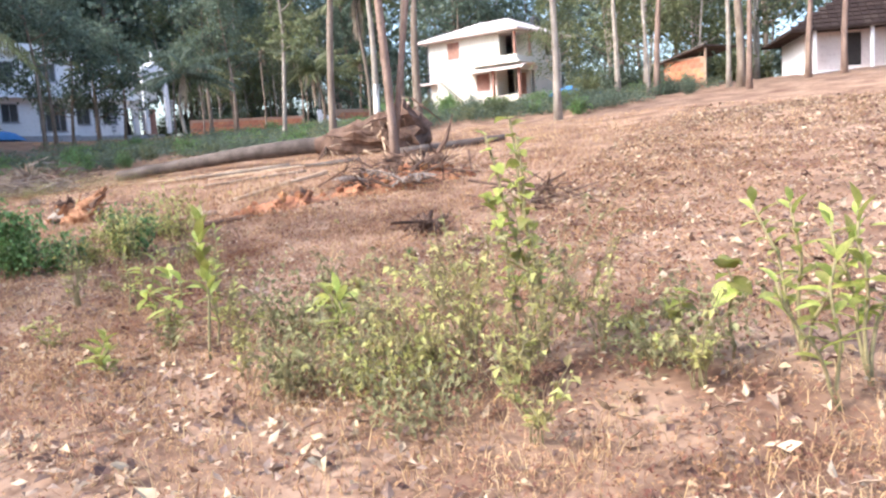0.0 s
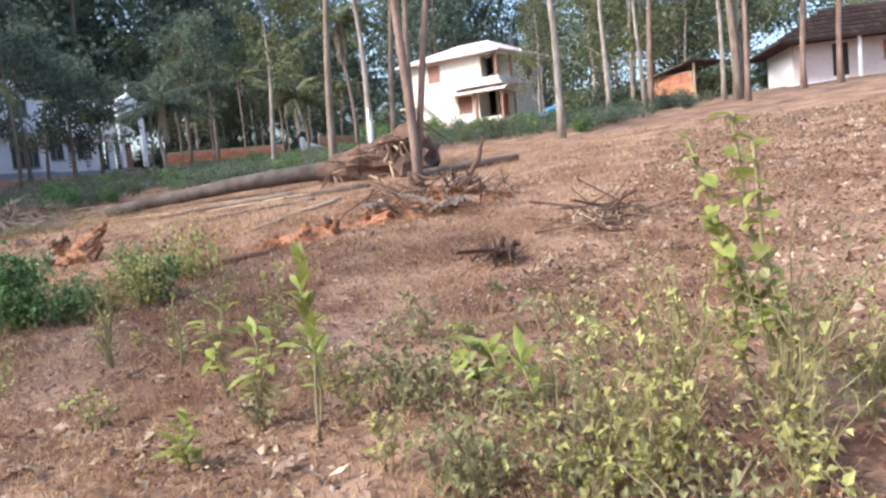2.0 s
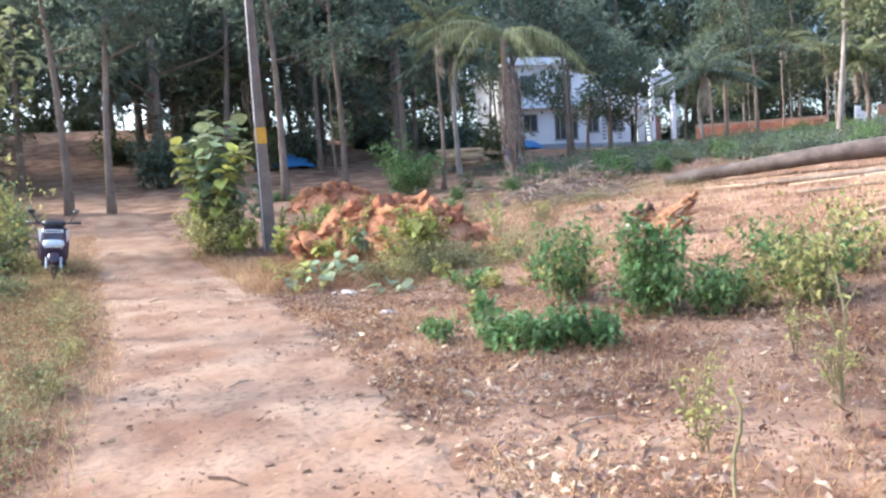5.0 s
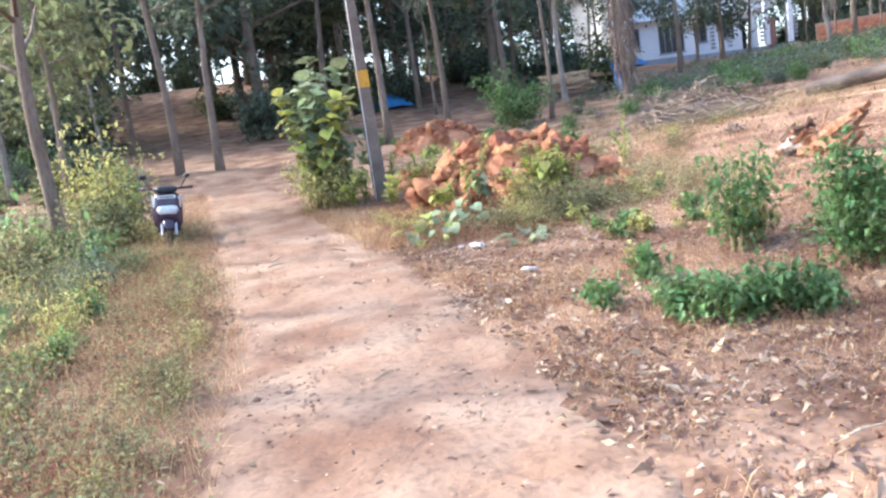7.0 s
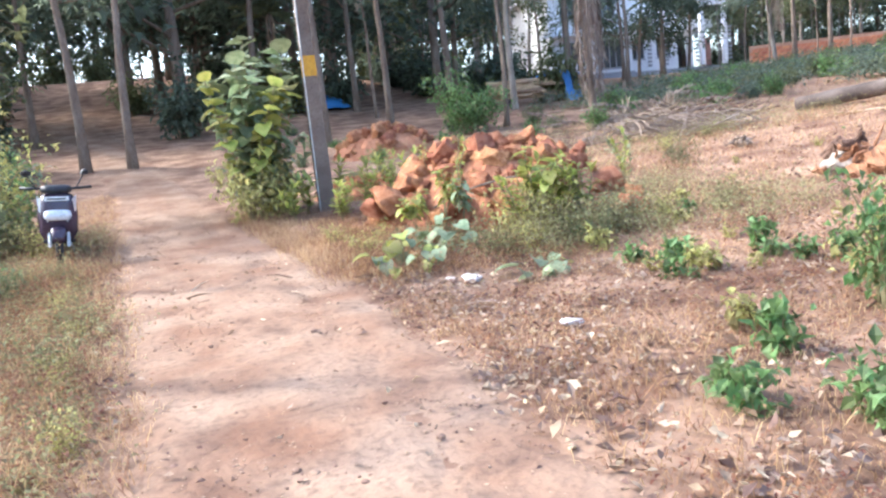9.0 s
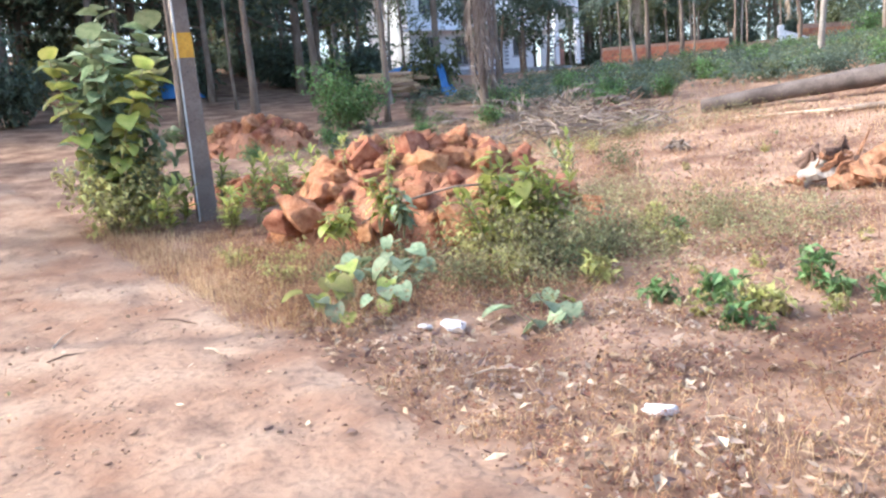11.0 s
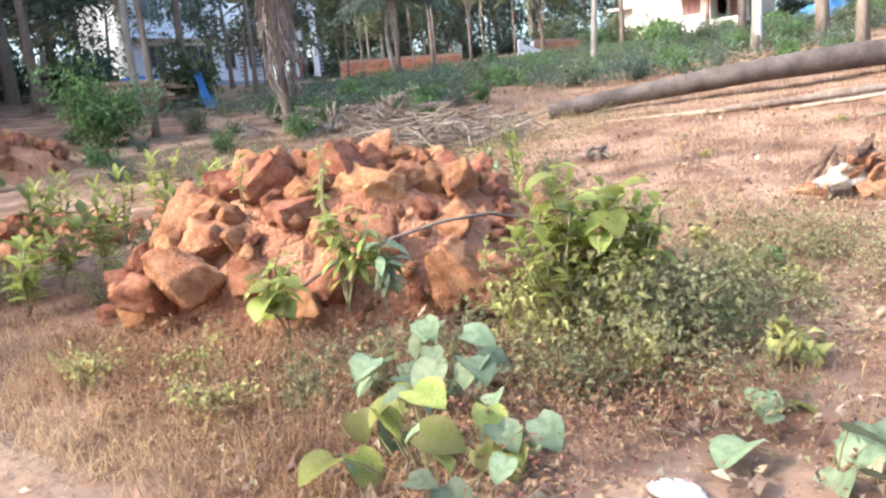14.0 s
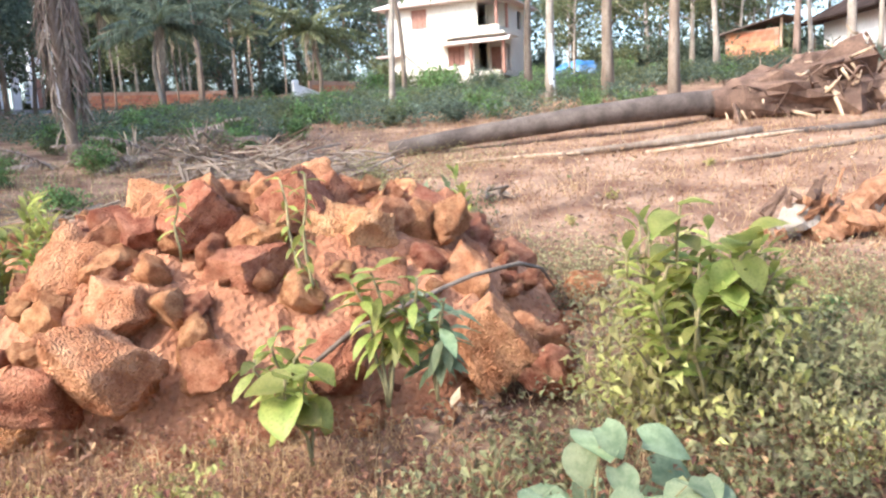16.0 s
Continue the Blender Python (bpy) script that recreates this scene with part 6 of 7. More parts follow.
    for i, (x, y) in enumerate(spots):
        w = weeds[i % 4]
        m = Matrix.Translation(on(x, y)) @ Matrix.Rotation(rng.uniform(0, 6.3), 4, "Z") @ Matrix.Scale(rng.uniform(0.45, 1.0), 4)
        if w in used:
            copy_thing(w, m)
        else:
            used.add(w)
            w.matrix_basis = m
            tagged(w, "small green weed in dry soil", "weed", "small weeds")
    for k, (x, y, h) in enumerate(((1.75, 18.3, 0.7), (2.3, 18.6, 0.6), (3.3, 18.5, 0.65), (2.6, 17.5, 0.5), (1.1, 17.9, 0.5), (0.8, 17.2, 0.45), (3.9, 17.8, 0.6), (4.6, 18.6, 0.6), (2.9, 19.3, 0.7), (2.0, 17.1, 0.6), (3.2, 17.2, 0.6), (4.2, 19.5, 0.7), (1.5, 16.6, 0.45))):
        sapling(x, y, h + 0.15, 60, 0.2, LANCE_Y, "yellow-green weedy sapling near the pole", 70 + k, pitch=0.6, stems=3, from_u=0.2)
    for k, (x, y) in enumerate([(3.56, 9.6), (4.23, 9.45), (4.45, 8.88), (3.38, 11.04), (4.83, 11.67), (3.27, 9.51), (2.8, 7.89), (2.67, 7.4), (4.3, 9.14), (3.6, 9.45), (3.56, 9.9), (4.28, 9.69), (5.21, 12.39), (3.35, 10.25)]):
        put(bush("weed", 0.26, 0.15, 70, 0.1, M_LEAF_G if k % 3 else M_LEAF_YI, 240 + k, 6, 3), x, y, "leafy green weed in dry red soil", "field weeds", 0.8 + 0.12 * (k % 4))
    # large-leaved shrub beside the pole
    t = sapling(0.4, 18.7, 3.2, 230, 0.36, HEART, "tall shrub with large round pale green leaves beside the pole", 88, stems=7, from_u=0.2, pitch=-0.1, lean=(-0.02, 0.0), wide=0.3)
    sapling(0.15, 18.4, 2.5, 120, 0.32, HEART_Y, "tall shrub with large round pale green leaves beside the pole", 188, stems=5, from_u=0.2, pitch=-0.1, lean=(-0.22, -0.1), wide=0.4)
    put(bush("shrub", 1.1, 0.8, 900, 0.11, M_LEAF_YI, 89, 10), 0.2, 17.9, "leafy weeds round the base of a tall shrub")
    put(bush("shrub", 1.0, 0.7, 700, 0.11, M_LEAF_YI, 90, 10), 0.7, 18.6, "leafy weeds round the base of a tall shrub")
    put(bush("shrub", 2.6, 0.75, 620, 0.24, M_LEAF_B, 96, 14), 0.45, 18.9, "leafy weeds round the base of a tall shrub")
    put(bush("shrub", 2.3, 1.1, 1700, 0.12, M_LEAF_YI, 93, 14), -4.2, 18.2, "light leafy bush behind the parked scooter")
    put(bush("shrub", 1.3, 0.9, 1100, 0.1, M_SCRUB, 94, 12), -4.6, 14.0, "dusty roadside bush round a tree trunk")
    put(bush("shrub", 2.0, 1.25, 2600, 0.13, M_LEAF_G, 92, 12), 7.4, 28.0, "round dense green bush before the wood")


def road_scrub():
    """Dusty scrub along the shaded side of the road and round the rubble."""
    kinds = [bush("roadside_shrub", 0.5 + 0.22 * i, 0.5 + 0.08 * i, 520, 0.06 + 0.01 * i, (M_SCRUB, M_SCRUB, M_LEAF_YI, M_LEAF_O)[i], 400 + i, 12, 2) for i in range(4)]
    r = random.Random(41)
    spots = []
    for _ in range(400):
        y = r.uniform(2.5, 19.5)
        x = road_edges(y)[0] - 0.55 - abs(r.gauss(0, 2.0))
        if all((x - a) ** 2 + (y - b) ** 2 > 0.45 for a, b, _ in spots) and not (y < 15.8 and x > -0.7 - 0.235 * (y - 1.7)) and len(spots) < 52:
            spots.append((x, y, r.uniform(0.4, 0.75) * min(1.6, 0.72 + 0.28 * (road_edges(y)[0] - x))))
    spots += [(road_edges(y)[0] - 0.2 - 0.35 * r.random(), y, r.uniform(0.22, 0.42)) for y in [3 + 0.36 * k for k in range(32)]]
    spots += [(-3.0, 15.1, 0.5), (-2.55, 14.9, 0.35), (-2.7, 9.3, 0.8), (-3.2, 10.8, 1.0), (-3.5, 12.2, 1.2), (-3.9, 13.4, 1.3), (-3.0, 8.0, 0.8), (-2.3, 6.6, 0.6), (-4.2, 15.2, 1.3), (-3.9, 16.6, 1.2), (2.4, 16.9, 0.55), (3.0, 17.4, 0.6), (3.6, 18.2, 0.7), (2.0, 16.4, 0.5), (1.6, 17.1, 0.55), (5.9, 21.9, 0.7), (5.2, 20.4, 0.6), (3.9, 11.6, 0.5), (4.6, 11.8, 0.45), (3.4, 11.3, 0.45), (4.3, 11.2, 0.4), (5.2, 11.5, 0.45),
              (2.9, 11.6, 0.5), (6.85, 15.0, 0.55), (8.9, 17.2, 0.7), (9.6, 17.8, 0.6), (7.6, 16.6, 0.5), (6.2, 17.4, 0.5), (4.9, 17.2, 0.5)]
    spread_copies(kinds, spots, {"roadside_shrub": "dusty scrub bush in dry grass beside the road"}, "roadside shrubs")


def green_weeds():
    """The close green cover of weeds behind the fallen trunk."""
    r = random.Random(42)
    a, b = Mesher(), Mesher()
    n = 0
    while n < 2200:
        x, y = r.uniform(12, 46), r.uniform(9, 42)
        behind = y > max(25.2 - (x - 12) * 0.95, 15.8 + (x - 20) * 0.2) and not (11 < x < 20 and y > 34)
        if not behind and not (x > 27 and y > 10 + (x - 26) * 0.05):
            continue
        if r.random() < (y - 28) / 22 or noise.noise((x * 0.35, y * 0.35, 5)) < r.uniform(-0.55, 0.25):
            continue
        n += 1
        h, w = r.uniform(0.15, 0.6) * (1.6 if r.random() < 0.15 else 1), r.uniform(0.2, 0.42)
        m = b if noise.noise((x * 0.5, y * 0.5, 9)) + r.gauss(0, 0.3) > 0.2 else a
        for _ in range(26):
            p = on(x + r.gauss(0, w), y + r.gauss(0, w), h * math.sqrt(r.random()))
            q = r.uniform(0, 6.283)
            s = r.uniform(0.09, 0.2)
            m.leaf(p, Vector((math.cos(q), math.sin(q), r.gauss(0.25, 0.4))), Vector((0, 0, 1)), s, s * 0.6, 0.25)
    tagged(part("green_weeds", a, M_LEAF_D), "close cover of lush green weeds behind the fallen trunk", "weeds", kind="stuff")
    tagged(part("light_green_weeds", b, M_LEAF_O), "olive green weeds among the lush ground cover", "weeds", kind="stuff")


def undergrowth():
    kinds = [bush("undergrowth_bush", 1.1 + 0.25 * i, 1.1, 800, 0.185, (M_LEAF_G, M_LEAF_O, M_LEAF_G, M_LEAF_D)[i], 200 + i, 12, 2) for i in range(4)]
    wood = [bush("undergrowth", 3.0 + 0.6 * i, 2.0, 1000, 0.46, (M_LEAF_D, M_LEAF_O, M_LEAF_D)[i], 210 + i, 13, 2) for i in range(3)]
    def line(x, y):
        return x * 0.45 + 8 < y
    low = scatter(150, 12.5, 43, 15, 40, 0.4, 0.85, lambda x, y: y > max(24.6 - (x - 12) * 0.95, 15.5 + (x - 20) * 0.2) and not (11 < x < 20 and y > 33), 1.0)
    low += scatter(26, 26.5, 45, 9, 26, 0.7, 1.2, lambda x, y: y > 9 + (x - 26) * 0.05 and x > 27, 1.5)
    low += scatter(12, 44, 56, 30, 43, 1.1, 1.9, gap=1.8)
    low += [(37.5, 29.5, 1.8), (40.0, 30.5, 1.8), (35.5, 28.2, 1.4), (42.5, 31.0, 1.6), (27.0, 19.5, 0.9), (30.5, 24.0, 1.1)]
    low += scatter(22, -19, -5, 25, 38, 0.9, 1.5, clear_of_road, 1.5)
    low += scatter(10, 9, 15, 22.5, 29, 0.45, 0.75, gap=1.2)
    low += scatter(12, 1.8, 8, 20, 30, 0.35, 0.6, gap=1.2)
    low += [(-2.7, 10.2, 0.5), (-3.1, 12.0, 0.75), (-3.9, 14.3, 1.0), (-4.0, 17.4, 1.25), (-4.3, 19.5, 1.3), (-4.8, 22.5, 1.5), (-2.5, 8.2, 0.4), (-3.3, 6.3, 0.55), (-5.5, 25.5, 1.3), (-5.0, 11, 1.0), (-5.5, 15.5, 1.4), (-2.9, 13.3, 0.6), (-3.5, 9.0, 0.8), (-4.6, 7.5, 0.9)]
    q = random.Random(61)
    for _ in range(120):
        x, y = q.uniform(-12, 9), q.uniform(25, 40)
        if clear_of_road(x, y) and len(low) < 265:
            low.append((x, y, q.uniform(0.22, 0.5)))
    names = {"undergrowth_bush": "leafy green bush in the undergrowth", "undergrowth": "dense dark undergrowth beneath the trees"}
    spread_copies(kinds, low, names, "undergrowth bushes")
    thick = scatter(46, -34, 15, 36, 66, 0.7, 1.15, lambda x, y: clear_of_road(x, y) and y > 36 + 0.0 * x, 2.3)
    thick += scatter(50, -60, 110, 80, 88, 0.9, 1.5, gap=3.0) + scatter(34, 67, 76, -25, 68, 0.9, 1.4, gap=2.4) + scatter(14, 49, 66, 14, 28, 0.7, 1.0, gap=2.2)
    thick += scatter(30, -62, -22, 26, 76, 1.0, 1.5, clear_of_road, 3.0)
    thick += scatter(14, 52, 64, -14, 5, 0.7, 1.0, gap=2.2) + scatter(12, 49, 66, 64, 76, 0.7, 1.0, gap=2.2) + scatter(14, 12, 25, 62, 74, 0.8, 1.1, gap=2.0)
    thick += scatter(18, -26, -7.5, 14, 36, 0.5, 0.8, clear_of_road, 2.2) + scatter(14, -24, -8, -8, 14, 0.5, 0.8, gap=2.4)
    spread_copies(wood, thick, names, "undergrowth of the wood")


# ---- brush, timber, sheets ----
def brush_pile(x, y, rad, h, n, seed, material, label):
    r = random.Random(seed)
    t = thing("brush_pile", label, "brush", Matrix.Translation(on(x, y)))
    for k in range(n):
        a, q, b = r.uniform(0, 6.283), rad * math.sqrt(r.random()), r.uniform(0, 6.283)
        p = Vector((math.cos(a) * q, math.sin(a) * q, h * r.random() * (1 - 0.6 * q / rad)))
        ln = r.uniform(0.5, 1.2)
        d = Vector((math.cos(b), math.sin(b), r.gauss(0.05, 0.35))) * ln * 0.5
        m = Mesher()
        w = r.uniform(0.008, 0.024)
        e = p + d
        s = p - d
        s.z, e.z = max(s.z, 0.0), max(e.z, 0.0)
        m.tube([s, p + Vector((r.gauss(0, 0.05), r.gauss(0, 0.05), r.gauss(0.03, 0.05))), e], [w, w * 0.8, w * 0.4], 5)
        part("stick", m, material, t)


def dry_fronds(x, y, n, seed, length=1.6):
    r = random.Random(seed)
    for k in range(n):
        t = thing("palm_frond", "dry grey fallen palm frond on the brush", "frond", Matrix.Translation(on(x + r.gauss(0, 0.5), y + r.gauss(0, 0.4), 0.15)), "fallen fronds")
        a, b = Mesher(), Mesher()
        frond(a, b, Vector((0, 0, 0)), r.uniform(0, 6.28), r.uniform(0.1, 0.75), length * r.uniform(0.7, 1.1), r.uniform(0.25, 0.5), r, 26, 0.7, 0.1, 0.035)
        part("blade", a, M_SKIRT, t)
        part("midrib", b, M_SKIRT, t)


def wood_stack(x, y, turn):
    t = thing("wood_stack", "stack of cut planks and billets before the white house", "timber", Matrix.Translation(on(x, y)) @ pose(0, 0, 0, 0, 0, turn))
    r = random.Random(6)
    for j in range(9):
        for i in range(6 - j // 4):
            m = Mesher()
            ln = r.uniform(0.9, 1.5)
            m.box(-ln / 2, -0.09, 0, ln / 2, 0.09, 0.09, bevel=0.015)
            part("billet", m, M_CUTWOOD, t, m=pose(-1.2 + i * 0.48 + r.uniform(-0.2, 0.2), r.uniform(-0.35, 0.35), 0.25 + j * 0.095, r.uniform(-4, 4), r.uniform(-4, 4), r.uniform(-25, 25)))
    for k in (-0.9, 0.9):
        m = Mesher()
        m.box(k - 0.15, -0.5, -0.3, k + 0.15, 0.5, 0.25, bevel=0.03)
        part("bearer", m, M_LOG, t)


def tarp(x, y, w, d, h, label, turn=0.0, seed=1, hang=False):
    m = Mesher()
    n = 14
    for j in range(n + 1):
        for i in range(n + 1):
            u, v = 2 * i / n - 1, 2 * j / n - 1
            if hang:
                p = (u * w / 2, 0.25 * v + 0.06 * math.sin(9 * u + 3 * v), h * (0.5 + 0.5 * v) + 0.05 * noise.noise((u * 2, v * 2, seed)))
            else:
                p = (u * w / 2, v * d / 2, max(0.0, h * (1 - max(abs(u), abs(v)) ** 3) + 0.25 * h * noise.noise((u * 2.5, v * 2.5, seed))))
            m.v.append(p)
    m.f = [(j * (n + 1) + i, j * (n + 1) + i + 1, (j + 1) * (n + 1) + i + 1, (j + 1) * (n + 1) + i) for j in range(n) for i in range(n)]
    k = len(m.v)
    m.v += [(a, b + 0.004, c - 0.006) for a, b, c in m.v]
    m.f += [tuple(reversed([i + k for i in q])) for q in m.f]
    ob = part("tarpaulin", m, M_TARP, smooth=True, m=Matrix.Translation(on(x, y)) @ pose(0, 0, 0, 0, 0, turn))
    tagged(ob, label, "tarpaulin")


def small_items():
    for x, y, s, seed, label in ((1.93, 10.95, 0.26, 3, "flat pale stone on dead leaves beside the road"), (1.99, 8.77, 0.17, 6, "small flat pale stone beside the road"), (1.75, 11.05, 0.12, 5, "small flat pale stone beside the road")):
        ob = new("stone", rock_mesh(90 + seed, 6, 0.5))
        ob.data.materials[0] = M_PAPER
        ob.matrix_basis = Matrix.Translation(on(x, y, 0.03)) @ pose(0, 0, 0, 4, 3, 20 * seed) @ Matrix.Diagonal((s, s * 0.75, s * 0.28, 1))
        tagged(ob, label, "stone")
    m = Mesher()
    m.tube([(2.4, 13.95, 0.52), (2.66, 13.8, 0.68), (3.0, 13.6, 0.78), (3.3, 13.42, 0.85), (3.7, 13.3, 0.85), (4.05, 13.28, 0.76), (4.4, 13.32, 0.58)], [0.01, 0.013, 0.014, 0.014, 0.012, 0.011, 0.006], 8, 0.2, 5)
    tagged(part("branch", m, M_BARK, smooth=True), "long curved dark branch lying over the rubble", "branch")
    for k in range(26):
        r = random.Random(300 + k)
        x, y, a, ln = r.uniform(-1.0, 6), r.uniform(-2.5, 13), r.uniform(0, 6.28), r.uniform(0.15, 0.5)
        m = Mesher()
        p, q = on(x, y, 0.02), on(x + ln * math.cos(a), y + ln * math.sin(a), 0.03)
        m.tube([p, p.lerp(q, 0.5) + Vector((0, 0, 0.02)), q], [0.007, 0.008, 0.004], 5)
        tagged(part("twig", m, M_DEADWOOD if k % 2 else M_ROOT), "dry twig lying on the ground", "twig", "dry twigs")


# ---- loose ground cover ----
def in_road(x, y, pad=0.0):
    l, r = road_edges(min(47.9, max(-11.9, y)))
    return l - pad < x < r + pad


def litter():
    r = random.Random(21)
    m = Mesher()
    def one(x, y, s):
        a = r.uniform(0, 6.283)
        d = Vector((math.cos(a), math.sin(a), r.gauss(0.1, 0.3)))
        up = Vector((r.gauss(0, 0.5), r.gauss(0, 0.5), 1))
        m.leaf(on(x, y, 0.018 + r.random() * 0.03), d, up, s, s * r.uniform(0.35, 0.6), r.uniform(-0.3, 0.4), r.uniform(-0.2, 0.5))
    n = 0
    while n < 11500:
        x, y = 0.9 + abs(r.gauss(0, 2.6)), r.uniform(-4.5, 14)
        if in_road(x, y, -0.1) and r.random() > 0.16:
            continue
        if noise.noise((x * 1.1, y * 1.1, 8)) < r.uniform(-0.5, 0.35):
            continue
        one(x, y, r.uniform(0.025, 0.085) * (1.7 if r.random() < 0.1 else 1))
        n += 1
    n = 0
    while n < 10000:
        x, y = r.uniform(4, 22), r.uniform(-6, 5 + 6 * r.random())
        if r.random() < 0.75 and y > 1 + (x - 6) * 0.25:
            continue
        one(x, y, r.uniform(0.035, 0.11))
        n += 1
    for _ in range(900):
        y = r.uniform(-4.5, 12.5)
        x = road_edges(y)[1] + 0.15 + abs(r.gauss(0, 0.9))
        one(x, y, r.uniform(0.05, 0.12) * (1.4 if r.random() < 0.08 else 1))
    for _ in range(420):
        y = r.uniform(-2, 15)
        l, q = road_edges(y)
        one(r.uniform(l - 0.3, q + 0.2), y, r.uniform(0.02, 0.08))
    n = 0
    while n < 9000:
        x, y = r.uniform(5, 24), r.uniform(-8, 5)
        if noise.noise((x * 0.5, y * 0.5, 18)) < r.uniform(-0.5, 0.3) or y > 1 + (x - 6) * 0.25:
            continue
        one(x, y, r.uniform(0.06, 0.16))
        n += 1
    for _ in range(1500):
        x, y = r.uniform(-4, -1.0), r.uniform(0, 20)
        if not in_road(x, y, -0.15):
            one(x, y, r.uniform(0.04, 0.1))
    for _ in range(2500):
        one(r.uniform(4, 14), r.uniform(4, 20), r.uniform(0.05, 0.12))
    tagged(part("leaf_litter", m, M_LITTER), "scattered curled pale brown dead leaves", "leaf litter", kind="stuff")


def dry_grass():
    r = random.Random(22)
    m = Mesher()
    def tuft(x, y, h, n, w=0.0028, spread=0.08):
        for _ in range(n):
            p = on(x + r.gauss(0, spread), y + r.gauss(0, spread), -0.01)
            a = r.uniform(0, 6.283)
            d = Vector((math.cos(a), math.sin(a), 0)) * h * r.uniform(0.3, 1.5)
            hh = h * r.uniform(0.25, 1.0)
            s = Vector((-d.y, d.x, 0)).normalized() * w
            q = p + d * 0.45 + Vector((0, 0, hh * 0.8))
            m.add([p - s, p + s, q + s * 0.7, q - s * 0.7, p + d + Vector((0, 0, hh * r.uniform(0.5, 1.1)))], [(0, 1, 2, 3), (3, 2, 4)])
    n = 0
    while n < 6500:
        x, y = 1.0 + abs(r.gauss(0, 3.2)), r.uniform(-4.5, 17)
        if in_road(x, y, 0.05) or noise.noise((x * 0.6, y * 0.6, 12)) < r.uniform(-0.35, 0.35):
            continue
        tuft(x, y, r.uniform(0.04, 0.15), 8)
        n += 1
    for _ in range(900):
        y = r.uniform(11.8, 18.5)
        x = road_edges(y)[1] + abs(r.gauss(0.2, 0.5)) - 0.1
        tuft(x, y, r.uniform(0.06, 0.22), 10)
    for _ in range(180):
        tuft(r.uniform(1.1, 2.7), r.uniform(12.4, 15.6), r.uniform(0.1, 0.28), 14)
    for _ in range(2600):
        y = r.uniform(-1, 24)
        tuft(road_edges(y)[0] - abs(r.gauss(0.15, 0.9)) + 0.15, y, r.uniform(0.04, 0.18), 8)
    for _ in range(5600):
        tuft(r.uniform(4.5, 24), r.uniform(-1, 24), r.uniform(0.08, 0.26), 7, 0.004, 0.16)
    for _ in range(2600):
        y = r.uniform(0, 16)
        tuft(road_edges(y)[0] - 0.2 - abs(r.gauss(0, 1.8)), y, r.uniform(0.1, 0.32), 9, 0.003, 0.12)
    for _ in range(500):
        y = r.uniform(11.3, 15.2)
        x = road_edges(y)[1] + 0.25 + r.random() ** 1.3 * (2.6 - 0.3 * (y - 11.3))
        if noise.noise((x * 1.3, y * 1.3, 15)) > r.uniform(-0.5, 0.3):
            tuft(x, y, r.uniform(0.07, 0.26), 11, 0.003, 0.1)
    for _ in range(420):
        y = r.uniform(1.5, 12)
        l, q = road_edges(y)
        x = (l + q) / 2 + r.gauss(0.05, 0.28)
        if noise.noise((x * 1.6, y * 0.9, 16)) > r.uniform(-0.3, 0.4):
            tuft(x, y, r.uniform(0.012, 0.04), 6, 0.0022, 0.07)
    for _ in range(60):
        tuft(r.uniform(8.5, 11), r.uniform(8, 10.5), r.uniform(0.25, 0.5), 9, 0.004, 0.1)
    tagged(part("dry_grass", m, M_DRYGRASS), "thin dry reddish-brown grass on the field", "grass", kind="stuff")


def dry_herbs():
    """Low withered herbs: many tiny brown leaves standing off the soil."""
    r = random.Random(25)
    m = Mesher()
    n = 0
    while n < 5200:
        x, y = 1.1 + abs(r.gauss(0, 4.2)), r.uniform(-4.5, 18)
        if in_road(x, y, 0.1) or noise.noise((x * 0.5, y * 0.5, 30)) < r.uniform(-0.5, 0.3):
            continue
        n += 1
        h, w = r.uniform(0.05, 0.17), r.uniform(0.06, 0.2)
        for _ in range(16):
            p = on(x + r.gauss(0, w), y + r.gauss(0, w), h * r.random())
            a = r.uniform(0, 6.283)
            s = r.uniform(0.014, 0.04)
            m.leaf(p, Vector((math.cos(a), math.sin(a), r.gauss(0.3, 0.5))), Vector((0, 0, 1)), s, s * 0.55, 0.2)
    for k in range(12400):
        if k >= 11500:
            x, y = r.uniform(0.9, 3.0), r.uniform(11.2, 14.6)
            h, w = r.uniform(0.06, 0.3), r.uniform(0.06, 0.16)
            if in_road(x, y, 0.1):
                continue
        elif k >= 7600:
            x, y = r.uniform(3.5, 14), r.uniform(-3, 9)
            h, w = r.uniform(0.05, 0.2), r.uniform(0.1, 0.3)
        elif k < 4200:
            x, y = r.uniform(4.5, 20), r.uniform(-3, 20)
            h, w = r.uniform(0.06, 0.22), r.uniform(0.1, 0.3)
        else:
            y = r.uniform(0, 18)
            x, h, w = road_edges(y)[0] - 0.15 - abs(r.gauss(0, 1.6)), r.uniform(0.08, 0.4), r.uniform(0.08, 0.25)
        if noise.noise((x * 0.5, y * 0.5, 31)) < r.uniform(-0.5, 0.3):
            continue
        for _ in range(13):
            p = on(x + r.gauss(0, w), y + r.gauss(0, w), h * r.random())
            a = r.uniform(0, 6.283)
            s = r.uniform(0.02, 0.055)
            m.leaf(p, Vector((math.cos(a), math.sin(a), r.gauss(0.3, 0.5))), Vector((0, 0, 1)), s, s * 0.5, 0.2)
    tagged(part("withered_herbs", m, M_CRUMB), "low withered reddish-brown herbs covering the soil", "herbs", kind="stuff")


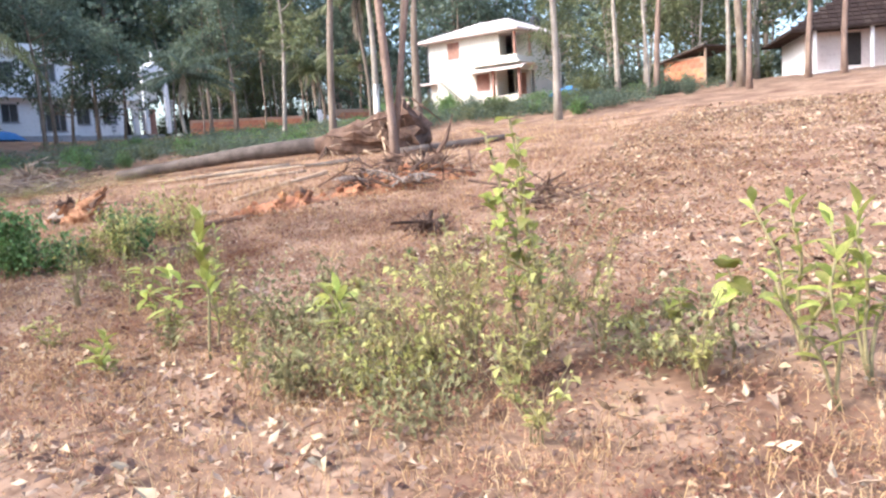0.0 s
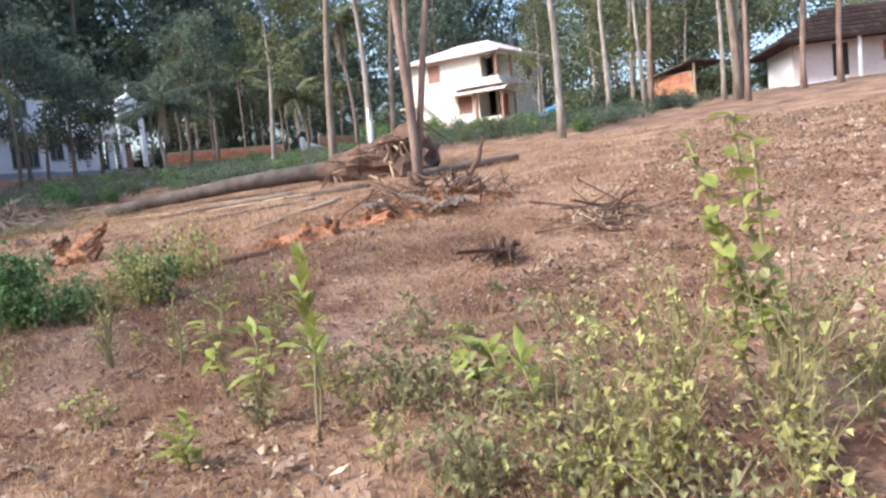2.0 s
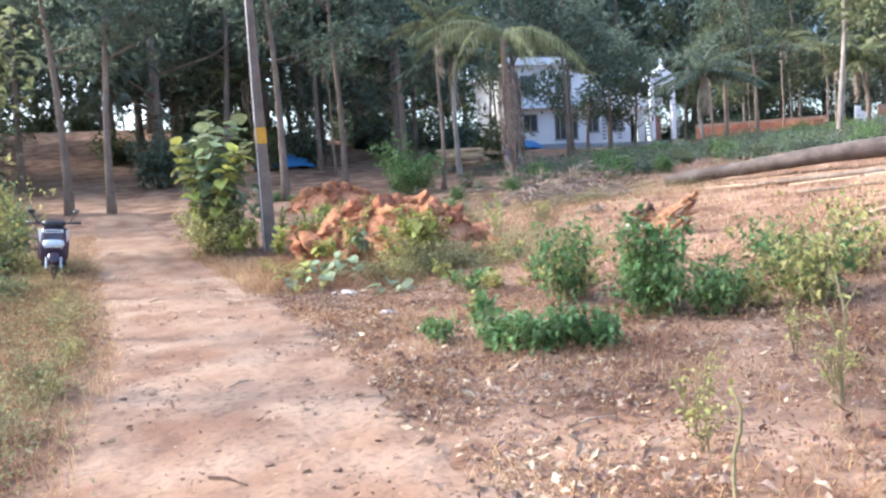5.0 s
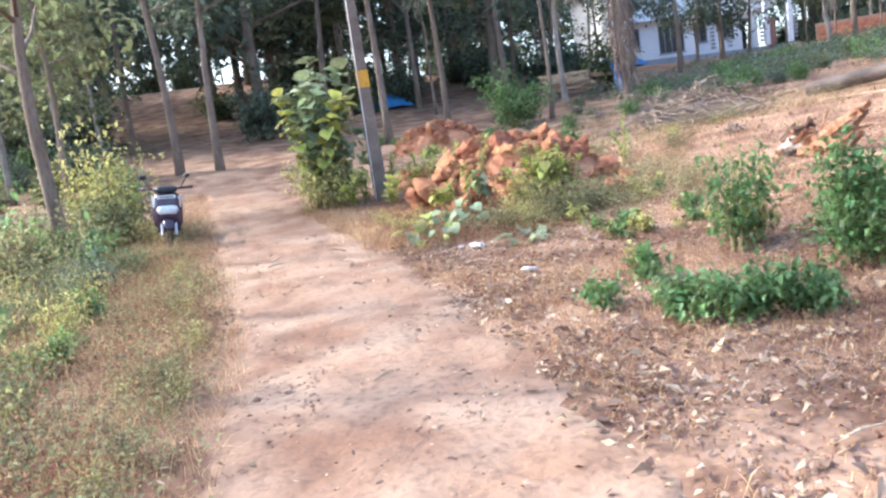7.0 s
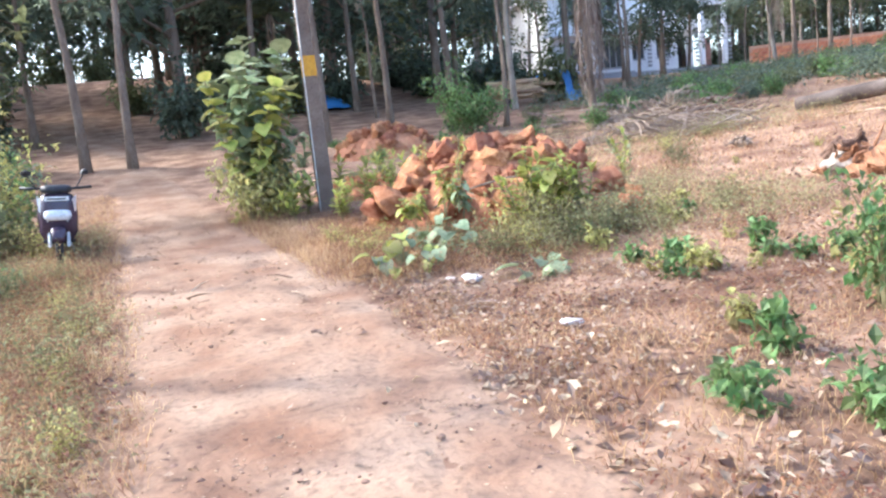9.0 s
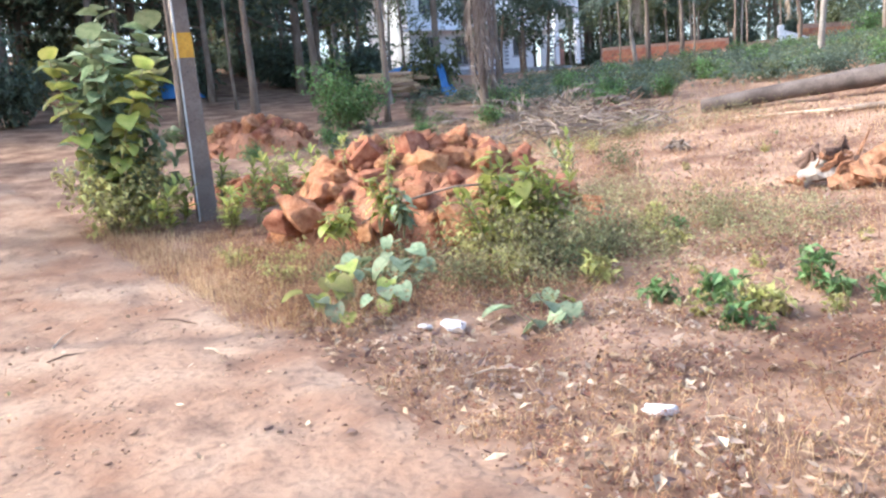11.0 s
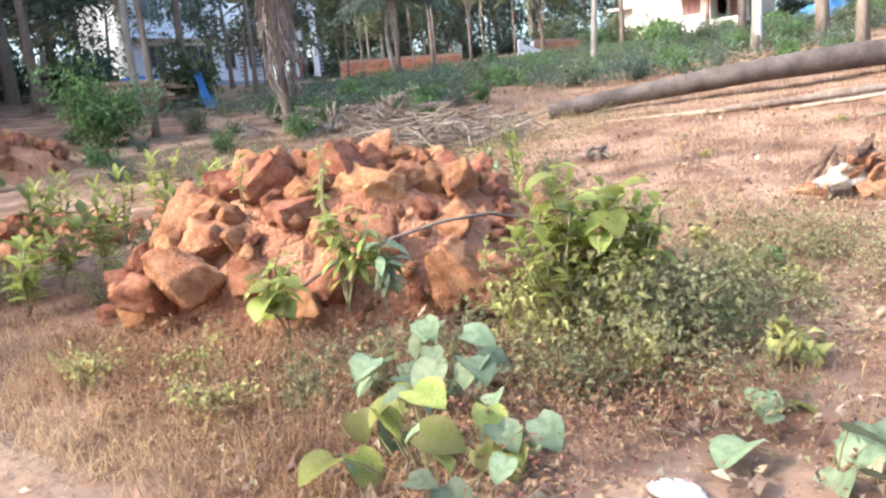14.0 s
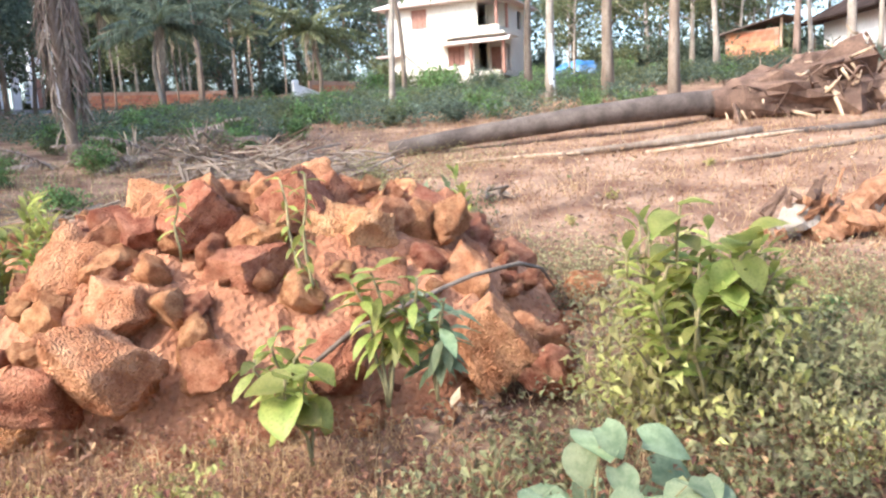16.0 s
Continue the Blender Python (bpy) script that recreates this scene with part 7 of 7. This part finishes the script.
def olive_herbs():
    """Low dusty living herbs on the shaded verge and round the rubble."""
    r = random.Random(27)
    m = Mesher()
    for k in range(6000):
        if k >= 4300:
            x, y, h = r.uniform(4.0, 13.0), r.uniform(16.2, 25.0), r.uniform(0.08, 0.4)
        elif k < 3000:
            y = r.uniform(0, 19)
            x, h = road_edges(y)[0] - 0.1 - abs(r.gauss(0, 1.3)), r.uniform(0.08, 0.44)
        else:
            x, y, h = r.uniform(2.6, 6.2), r.uniform(10.6, 14.2), r.uniform(0.08, 0.34)
        if noise.noise((x * 0.8, y * 0.8, 33)) < r.uniform(-0.5, 0.35):
            continue
        w = r.uniform(0.08, 0.2)
        for _ in range(16):
            p = on(x + r.gauss(0, w), y + r.gauss(0, w), h * r.random())
            a = r.uniform(0, 6.283)
            s = r.uniform(0.025, 0.06)
            m.leaf(p, Vector((math.cos(a), math.sin(a), r.gauss(0.3, 0.5))), Vector((0, 0, 1)), s, s * 0.55, 0.2)
    tagged(part("verge_herbs", m, M_SCRUB), "low dusty olive herbs on the road verge", "herbs", kind="stuff")


def road_stones():
    r = random.Random(23)
    m = Mesher()
    n = 0
    while n < 9000:
        y = r.uniform(-3, 20)
        l, q = road_edges(y)
        x = r.uniform(l - 0.4, q + 0.5)
        if noise.noise((x * 1.5, y * 1.0, 24)) < r.uniform(-0.25, 0.45) - 0.3 * math.exp(-((x - (l + q) / 2) / 0.4) ** 2):
            continue
        s = r.uniform(0.004, 0.012) * (2.6 if r.random() < 0.035 else 1)
        m.blob(on(x, y, 0.02 + s * 0.1), s, 5, n, 0.55)
        n += 1
    tagged(part("gravel", m, M_PEBBLE), "small loose stones scattered on the dirt road", "gravel", kind="stuff")


near_plants()
undergrowth()
road_scrub()
green_weeds()
brush_pile(8.8, 19.2, 1.5, 0.75, 110, 1, M_BARK, "heap of dry grey branches behind the rubble")
brush_pile(11.6, 22.6, 1.2, 0.5, 50, 2, M_BARK, "heap of dry grey branches behind the rubble")
brush_pile(10.8, 5.6, 1.3, 0.7, 110, 3, M_ROOT, "tangle of brown dry sticks at the forked trunk")
brush_pile(8.7, 1.3, 0.55, 0.4, 30, 4, M_ROOT, "tangle of brown dry sticks on the slope")
brush_pile(6.2, 20.8, 1.0, 0.25, 30, 5, M_BARK, "low scatter of dry branches")
dry_fronds(10.6, 23.2, 8, 3, 1.5)
brush_pile(9.6, 18.6, 1.3, 0.6, 90, 17, M_SKIRT, "heap of dry grey branches behind the rubble")
brush_pile(11.4, 20.6, 1.2, 0.55, 70, 18, M_ROOT, "heap of brown dry branches beside the fallen trunk")
dry_fronds(12.6, 22.4, 4, 8, 1.3)
brush_pile(10.2, 20.8, 1.4, 0.45, 60, 7, M_BARK, "heap of dry grey branches behind the rubble")
dry_fronds(9.2, 24.2, 4, 4, 1.4)
dry_fronds(8.0, 21.2, 2, 6, 1.0)
dry_fronds(10.0, 5.1, 5, 5, 0.9)
wood_stack(13.0, 36.4, -18)
tarp(25.5, 61.5, 5.0, 2.0, 0.8, "blue tarpaulin over goods before the white house", 5)
tarp(14.5, 35.4, 0.45, 0.3, 1.3, "narrow blue sheet hanging beside the wood stack", 20, 2, True)
tarp(15.0, 36.2, 0.9, 0.3, 0.8, "blue sheet hanging beside the wood stack", 10, 4, True)
tarp(4.6, 44.0, 3.2, 1.6, 0.7, "blue tarpaulin under the trees of the wood", 12, 5)
tarp(55.5, 27.0, 5.0, 1.5, 1.0, "bright blue tarpaulin beside the cream house", 80, 3)
small_items()
litter()
dry_grass()
dry_herbs()
olive_herbs()
road_stones()
